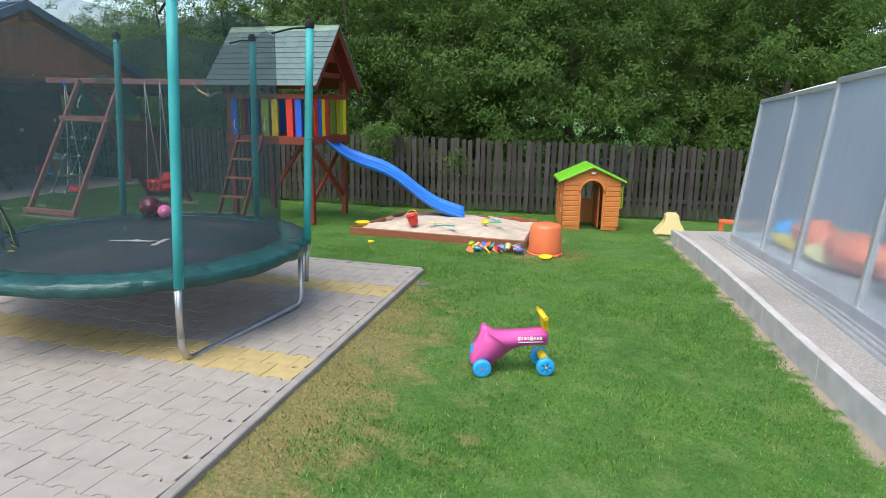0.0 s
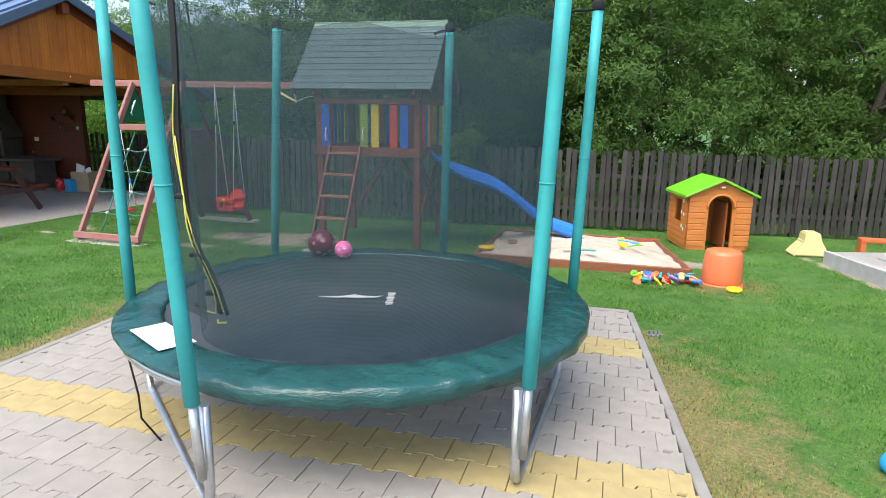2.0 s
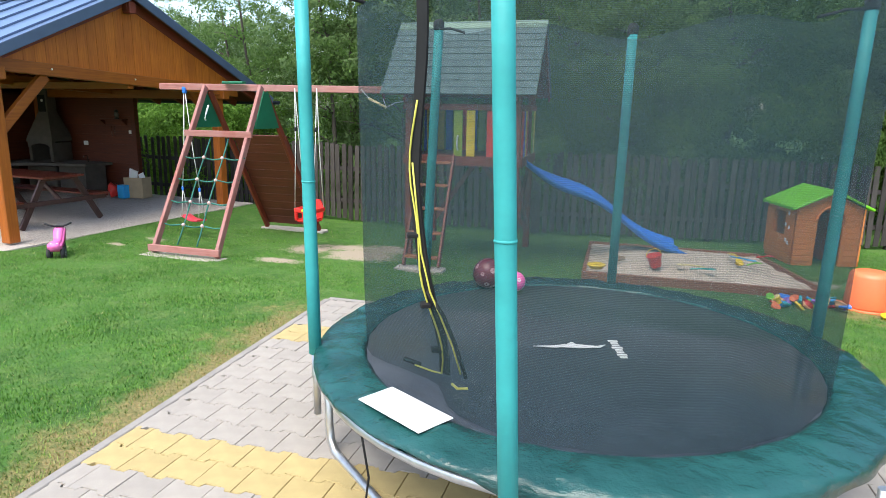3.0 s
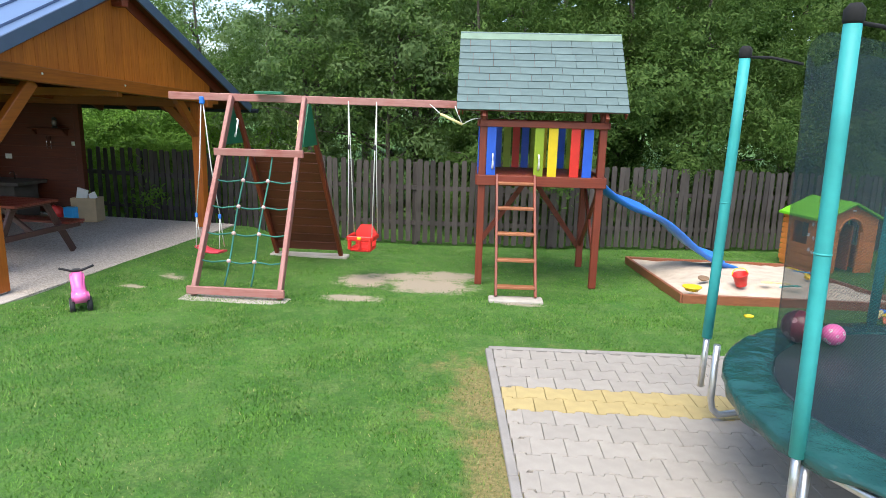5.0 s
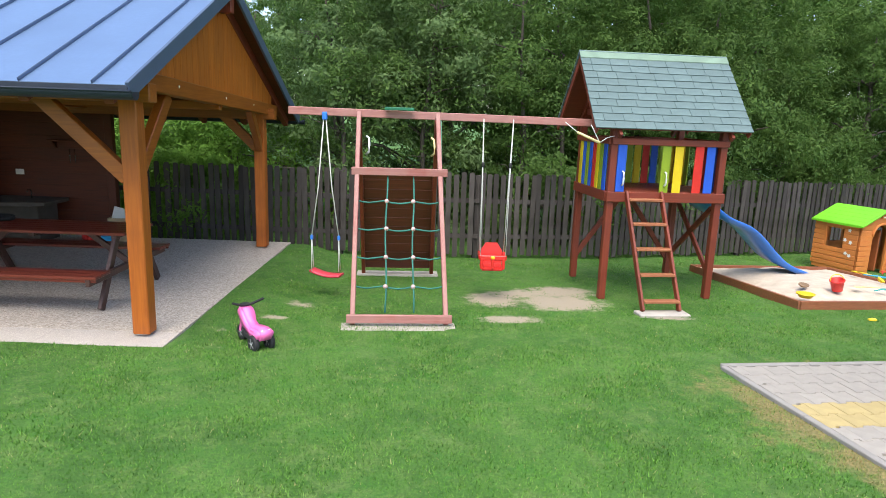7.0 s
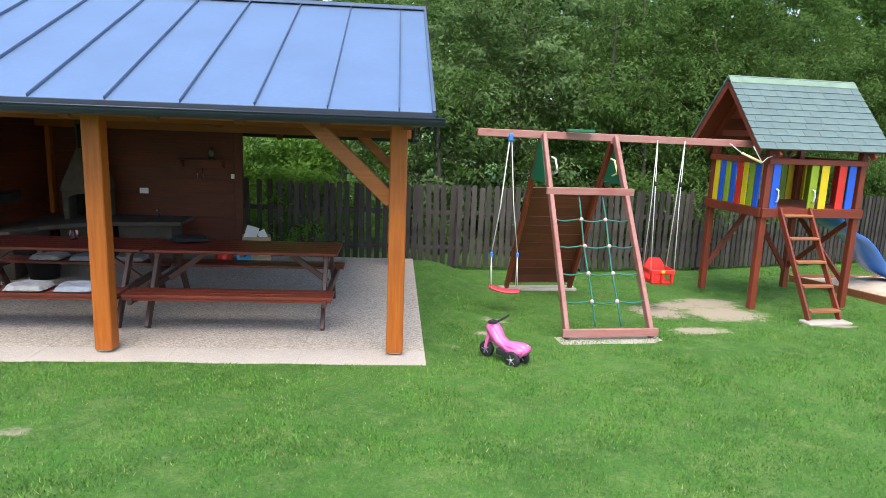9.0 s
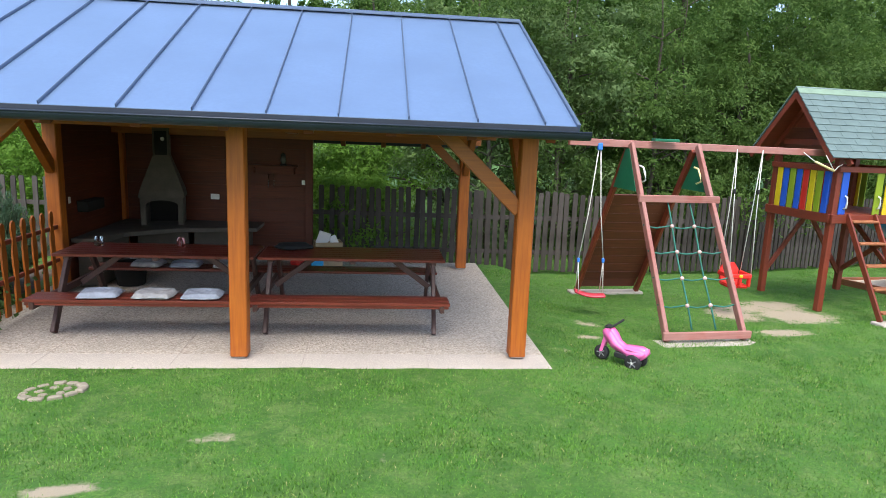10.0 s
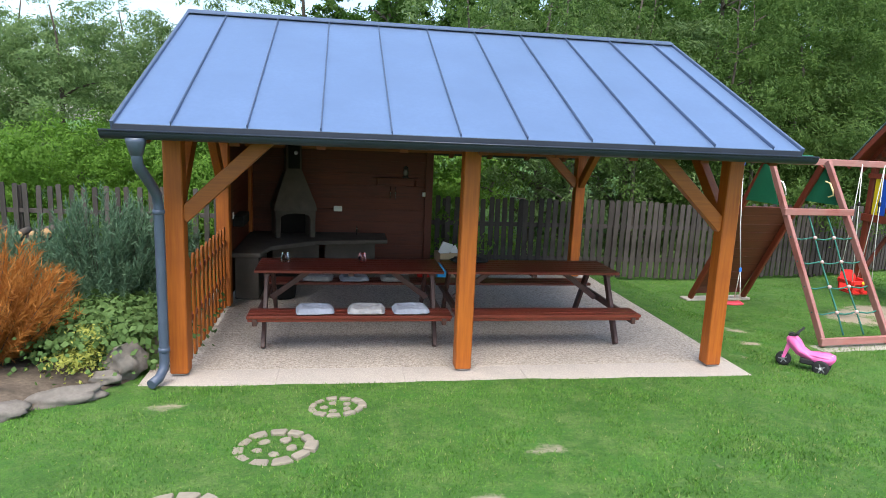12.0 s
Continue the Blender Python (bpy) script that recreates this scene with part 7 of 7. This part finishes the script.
def needle_shrub(name, seed, branches, per, reach, height, length, material, upright=0.6, wide=0.035):
    """Needles set all round many arching twigs."""
    g = np.random.default_rng(seed)
    a = g.uniform(0, 2 * np.pi, branches)
    r = reach * g.uniform(0.15, 1.0, branches) ** 0.7
    h = height * (1.05 - upright * (r / reach) ** 1.5) * g.uniform(0.55, 1.0, branches)
    t = g.uniform(0.25, 1.0, (branches, per))
    ex, ey = r * np.cos(a), r * np.sin(a)
    px = ex[:, None] * t
    py = ey[:, None] * t
    pz = h[:, None] * t ** 1.4
    ctr = np.stack([px, py, pz], -1).reshape(-1, 3)
    k = len(ctr)
    ax = g.normal(size=(k, 3)) * 0.6 + np.repeat(np.stack([ex, ey, h * 1.5], -1) / np.sqrt(ex ** 2 + ey ** 2 + h ** 2)[:, None], per, axis=0) * 0.9
    ax /= np.linalg.norm(ax, axis=1)[:, None]
    si = np.cross(ax, g.normal(size=(k, 3)))
    si /= np.linalg.norm(si, axis=1)[:, None]
    ln = length * g.uniform(0.5, 1.2, (k, 1))
    v = np.stack([ctr - si * wide * ln * 2, ctr + si * wide * ln * 2, ctr + ax * ln], 1).reshape(-1, 3)
    me = bpy.data.meshes.new(name)
    me.from_pydata(v.tolist(), [], [(3 * i, 3 * i + 1, 3 * i + 2) for i in range(k)])
    me.materials.append(material)
    bm = fresh()
    for i in range(0, branches, 2):
        tube(bm, [(0, 0, 0), (ex[i] * 0.5, ey[i] * 0.5, h[i] * 0.38), (ex[i], ey[i], h[i])], 0.008, 5, radii=[0.008, 0.005, 0.002], caps=False)
    return me, mesh_of("twigs", bm, BARK)


def shrub(name, meshes, x, y, label):
    t = thing(name, pose(x, y, max(ground_z(x, y), 0.0) + 0.05), label, "shrub")
    part("foliage", meshes[0], None, t)
    part("twigs", meshes[1], None, t)


PINE = leaf_material("blue_green_needle", (0.075, 0.155, 0.085), (0.19, 0.31, 0.20), 0.25)
RUST = leaf_material("rusty_needle", (0.30, 0.10, 0.018), (0.60, 0.27, 0.07), 0.3)
GOLD = leaf_material("golden_leaf", (0.22, 0.27, 0.04), (0.44, 0.44, 0.12), 0.3)
BROAD = leaf_material("broad_leaf", (0.055, 0.120, 0.030), (0.165, 0.265, 0.085), 0.25)
shrub("dwarf_pine", needle_shrub("needles", 31, 330, 230, 0.82, 1.55, 0.085, PINE), -6.32, 1.55, "blue-green dwarf pine in the planting bed")
shrub("dwarf_pine", needle_shrub("needles", 32, 260, 210, 0.70, 1.40, 0.085, PINE), -5.98, 2.1, "blue-green dwarf pine in the planting bed")
shrub("dwarf_pine", needle_shrub("needles", 33, 240, 200, 0.72, 1.25, 0.075, PINE), -7.1, 1.35, "blue-green dwarf pine in the planting bed")
shrub("dwarf_pine", needle_shrub("needles", 37, 220, 190, 0.7, 1.2, 0.075, PINE), -8.1, 2.3, "blue-green dwarf pine in the planting bed")
shrub("rusty_conifer", needle_shrub("needles", 34, 300, 200, 0.80, 1.30, 0.10, RUST, 0.5, 0.02), -6.86, 0.02, "withered rust-orange conifer in the planting bed")
shrub("rusty_conifer", needle_shrub("needles", 38, 180, 160, 0.66, 1.05, 0.10, RUST, 0.5, 0.02), -7.5, -0.5, "withered rust-orange conifer in the planting bed")


def leafy_shrub(name, seed, x, y, crown, clumps, per, leaf, material, label, tight=0.8, slim=0.34):
    t = thing(name, pose(x, y, max(ground_z(x, y), 0.0) + 0.03), label, "shrub")
    me = leaf_cloud("foliage", seed, clumps, per, crown, leaf, material, slim=slim)
    co = np.empty(len(me.vertices) * 3, dtype=np.float32)
    me.vertices.foreach_get("co", co)
    co = co.reshape(-1, 3)
    c = (crown[2] + crown[3]) / 2
    n = len(co) // 4
    q = co.reshape(n, 4, 3)
    m = q.mean(axis=1, keepdims=True)
    mm = m.copy()
    mm[:, :, 2] = np.clip(mm[:, :, 2], crown[2], crown[3] * 1.1)
    mm[:, :, :2] *= tight
    q = mm + (q - m)
    me.vertices.foreach_set("co", q.reshape(-1))
    me.update()
    part("foliage", me, None, t)


for k, (x, y, rx, ry, h, cl) in enumerate(((-6.10, 0.75, 0.40, 0.35, 0.40, 60), (-5.85, 0.55, 0.28, 0.32, 0.34, 44), (-6.45, 0.55, 0.35, 0.30, 0.38, 50), (-5.80, 1.15, 0.24, 0.35, 0.34, 36), (-6.15, 0.30, 0.30, 0.22, 0.28, 36), (-6.95, 0.8, 0.4, 0.35, 0.42, 40))):
    leafy_shrub("lady_mantle", 41 + k, x, y, (rx, ry, 0.02, h), cl, 54, 0.030, BROAD, "broad-leaved green ground cover in the bed", 0.72, 0.80)
leafy_shrub("golden_shrub", 54, -6.02, -0.18, (0.18, 0.12, 0.02, 0.20), 22, 36, 0.018, GOLD, "small yellow-green variegated shrub in the bed", 0.34, 0.5)
leafy_shrub("golden_shrub", 55, -5.93, -0.08, (0.11, 0.09, 0.02, 0.38), 14, 30, 0.017, GOLD, "small yellow-green variegated shrub in the bed", 0.24, 0.5)
leafy_shrub("lady_mantle", 56, -7.2, 3.0, (0.6, 0.5, 0.02, 0.45), 20, 26, 0.06, BROAD, "broad-leaved green ground cover in the bed", 0.8, 0.75)
# split logs
CUT = plain("cut_wood", (0.50, 0.31, 0.15), 0.85, var=0.25, fine=60, coarse=20)
rnd = random.Random(13)
WP = thing("log_pile", pose(-9.15, 3.3, 0, 0, 0, 8), "stacked firewood logs beside the fence", "log pile")
for r in range(6):
    for i in range(10):
        rad = rnd.uniform(0.045, 0.085)
        x, zz = i * 0.155 + (r % 2) * 0.07 + rnd.uniform(-0.025, 0.025), 0.10 + r * 0.118 + rnd.uniform(-0.015, 0.015)
        bm = fresh()
        lathe(bm, [(rad, -0.2), (rad * 1.02, 0.0), (rad, 0.2)], 9, (x, 0, zz), "y")
        lg = part("log", bm, BARK, WP)
        bm = fresh()
        lathe(bm, [(0, -0.204), (rad * 0.93, -0.204), (rad * 0.93, -0.199)], 9, (x, 0, zz), "y")
        part("cut_end", bm, CUT, lg)

# ---- paving ----
PV = thing("paving", pose(0, 0, 0), "grey interlocking pavers with yellow bands and concrete edging", "pavement", kind="structure")
bm = fresh()
k = 12
va = [[bm.verts.new((*pav(u, 6.9 * j / k), pav_z(6.9 * j / k) - 0.016)) for u in (0.02, 3.98)] for j in range(k + 1)]
for a, b in zip(va, va[1:]):
    bm.faces.new((a[0], b[0], b[1], a[1]))
part("joint_bed", bm, JOINT, PV, "dark sand in the joints")
for (u0, v0), (u1, v1), cnt in (((-0.03, -0.03), (4.03, -0.03), 5), ((-0.03, 0), (-0.03, 6.9), 7), ((4.03, 0), (4.03, 6.9), 7)):
    for i in range(cnt):
        p = [pav(u0 + (u1 - u0) * s, v0 + (v1 - v0) * s) for s in ((i + 0.003) / cnt, (i + 0.997) / cnt)]
        z = [pav_z(v0 + (v1 - v0) * s) - 0.06 for s in (i / cnt, (i + 1) / cnt)]
        bm = fresh()
        bar(bm, (*p[0], z[0] - 0.007), (*p[1], z[1] - 0.007), 0.056, 0.14, bev=0.006)
        part("edging_stone", bm, KERB, PV, "narrow concrete edging")
ROWH, COLW = 0.19, 0.2
A = 0.013


def paver_outline(w, h):
    hw, hh = w / 2 - 0.0014, h / 2 - 0.0025
    o = [(-hw, -hh - A), (-hw * 0.52, -hh - A), (-hw * 0.40, -hh + A), (hw * 0.40, -hh + A), (hw * 0.52, -hh - A), (hw, -hh - A),
         (hw, hh + A), (hw * 0.52, hh + A), (hw * 0.40, hh - A), (-hw * 0.40, hh - A), (-hw * 0.52, hh + A), (-hw, hh + A)]
    return o


def paver_mesh(name, outline, material):
    bm = fresh()
    n = len(outline)
    top = [bm.verts.new((x * 0.975, y * 0.972, 0.0)) for x, y in outline]
    mid = [bm.verts.new((x, y, -0.006)) for x, y in outline]
    low = [bm.verts.new((x, y, -0.02)) for x, y in outline]
    bm.faces.new(top)
    for a, b in ((top, mid), (mid, low)):
        for i in range(n):
            bm.faces.new((a[i], b[i], b[(i + 1) % n], a[(i + 1) % n]))
    bmesh.ops.recalc_face_normals(bm, faces=bm.faces[:])
    return mesh_of(name, bm, material)


GREYP = paver_mesh("paver", paver_outline(COLW, ROWH), PAVE)
YELPV = paver_mesh("paver", paver_outline(COLW, ROWH), PAVE_Y)
rnd = random.Random(77)
rest = {"grey": [], "yellow": []}
count = 0
for r in range(36):
    v = 0.115 + r * ROWH
    yellow = r in (4, 5, 14, 15)
    u = 0.10 if r % 2 else 0.0
    while u < 4.05:
        p = pav(u, v)
        q = pav(u + 0.1, v)
        ang = math.degrees(math.atan2(q.y - p.y, q.x - p.x))
        m = pose(p.x, p.y, pav_z(v) + rnd.uniform(-0.0015, 0.0015), -1.4 + rnd.uniform(-0.4, 0.4), rnd.uniform(-0.4, 0.4), ang)
        half = u < 0.05 or u > 3.95
        if half:
            e = pav(0.052 if u < 0.05 else 3.948, v)
            m.translation = Vector((e.x, e.y, m.translation.z))
        m = m @ Matrix.Diagonal(((1.0 + 0.012 * v) * (0.5 if half else 1.0), 1, 1, 1))
        me = YELPV if yellow else GREYP
        if 3 <= r <= 17 and count < 300:
            count += 1
            part("paver", me, None, PV, m=m)
        else:
            rest["yellow" if yellow else "grey"].append(m)
        u += COLW
for key, ms in rest.items():
    src = YELPV if key == "yellow" else GREYP
    co = np.empty(len(src.vertices) * 3)
    src.vertices.foreach_get("co", co)
    co = co.reshape(-1, 3)
    fs = [tuple(p.vertices) for p in src.polygons]
    vs, ff = [], []
    for m in ms:
        M = np.array(m)
        o = len(vs)
        vs.extend((co @ M[:3, :3].T + M[:3, 3]).tolist())
        ff.extend([tuple(i + o for i in f) for f in fs])
    me = bpy.data.meshes.new("pavers")
    me.from_pydata(vs, [], ff)
    me.materials.append(PAVE_Y if key == "yellow" else PAVE)
    tagged(part("pavers", me, None, PV), kind="stuff")

# ---- grass ----
g = np.random.default_rng(8)
N = 1100000
gx, gy = g.uniform(-9, 14.2, N), np.where(g.uniform(size=N) < 0.75, g.uniform(-5.6, 2.2, N), g.uniform(2.2, 7.6, N))
keep = ~((gx > -5.46) & (gx < 0.33) & (gy > -0.31) & (gy < 4.7))
vv = (-0.46 + np.clip((gx - 5.19) / 3.97, 0, 1) * 0.49 - gy) / 0.985
lx = PAV_L.x + DIR_L.x * vv
rx_ = PAV_R.x + DIR_R.x * vv
keep &= ~((vv > -0.06) & (gx > lx - 0.06) & (gx < rx_ + 0.06))
kx = np.interp(-gy, [-k[1] for k in KT], [k[0] for k in KT])
keep &= ~((gx > kx - 0.10) & (gy < 4.4))
keep &= ~((gx > 7.12 - (gy - 1.9) * 0.14 - 0.02) & (gx < 9.66 - (gy - 2.25) * 0.22) & (gy > 1.88 + (gx - 7.12) * 0.139) & (gy < 4.6))
pu, pw = (gx - 9.53) * 0.934 + (gy - 4.63) * 0.358, (gy - 4.63) * 0.934 - (gx - 9.53) * 0.358
keep &= ~((pu > -0.02) & (pu < 0.96) & (pw > 0) & (pw < 0.82))
keep &= ~((gx < -5.55) & (gy > (gx + 5.55) * 0.75 - 0.35))
gx, gy = gx[keep], gy[keep]
ba = np.zeros(len(gx))
for cx, cy, ra, rb in BARE:
    ba = np.maximum(ba, np.exp(-(((gx - cx) / ra) ** 2 + ((gy - cy) / rb) ** 2) * 0.8))
ok = g.uniform(size=len(gx)) > ba * 1.15
gx, gy = gx[ok], gy[ok]
k_ = np.clip((3 - gx) / 5, 0, 1)
k_ = k_ * k_ * (3 - 2 * k_)
r_ = np.clip((11.0 - gx) / 1.2, 0, 1)
r_ = r_ * r_ * (3 - 2 * r_)
d_ = np.clip((4.5 - gx) / 2, 0, 1)
s_ = lambda t: np.clip(t, 0, 1) ** 2 * (3 - 2 * np.clip(t, 0, 1))
fall = 0.058 - 0.05 * s_((1.4 - gx) / 0.9) * s_((gx + 8) / 2) * s_((5.0 - gy) / 0.6)
gz = np.where(gy > 0, -fall * gy, -gy * (0.012 + 0.020 * r_ + 0.048 * k_)) - 0.042 * np.exp(-((gy - 0.1) / 0.9) ** 2) * d_ * d_ * (3 - 2 * d_)
n = len(gx)
h = g.uniform(0.007, 0.024, n)
w = g.uniform(0.0022, 0.0050, n)
a = g.uniform(0, 2 * np.pi, n)
lean = g.uniform(0.2, 1.4, n) * h
b = g.uniform(0, 2 * np.pi, n)
v = np.empty((n, 3, 3), dtype=np.float32)
v[:, 0] = np.stack([gx - np.cos(a) * w, gy - np.sin(a) * w, gz - 0.006], 1)
v[:, 1] = np.stack([gx + np.cos(a) * w, gy + np.sin(a) * w, gz - 0.006], 1)
v[:, 2] = np.stack([gx + np.cos(b) * lean, gy + np.sin(b) * lean, gz + h], 1)
me = bpy.data.meshes.new("grass")
me.vertices.add(3 * n)
me.vertices.foreach_set("co", v.ravel())
me.loops.add(3 * n)
me.loops.foreach_set("vertex_index", np.arange(3 * n, dtype=np.int32))
me.polygons.add(n)
me.polygons.foreach_set("loop_start", np.arange(0, 3 * n, 3, dtype=np.int32))
me.polygons.foreach_set("loop_total", np.full(n, 3, dtype=np.int32))
me.update(calc_edges=True)
at = me.attributes.new("dry", "FLOAT", "POINT")
dv = np.array([dry_at(x, y) for x, y in zip(gx.tolist(), gy.tolist())], dtype=np.float32)
at.data.foreach_set("value", np.repeat(dv, 3))
me.materials.append(BLADE)
tagged(new("grass", me), "short mown grass blades, straw-coloured beside the paving", "grass", kind="stuff")
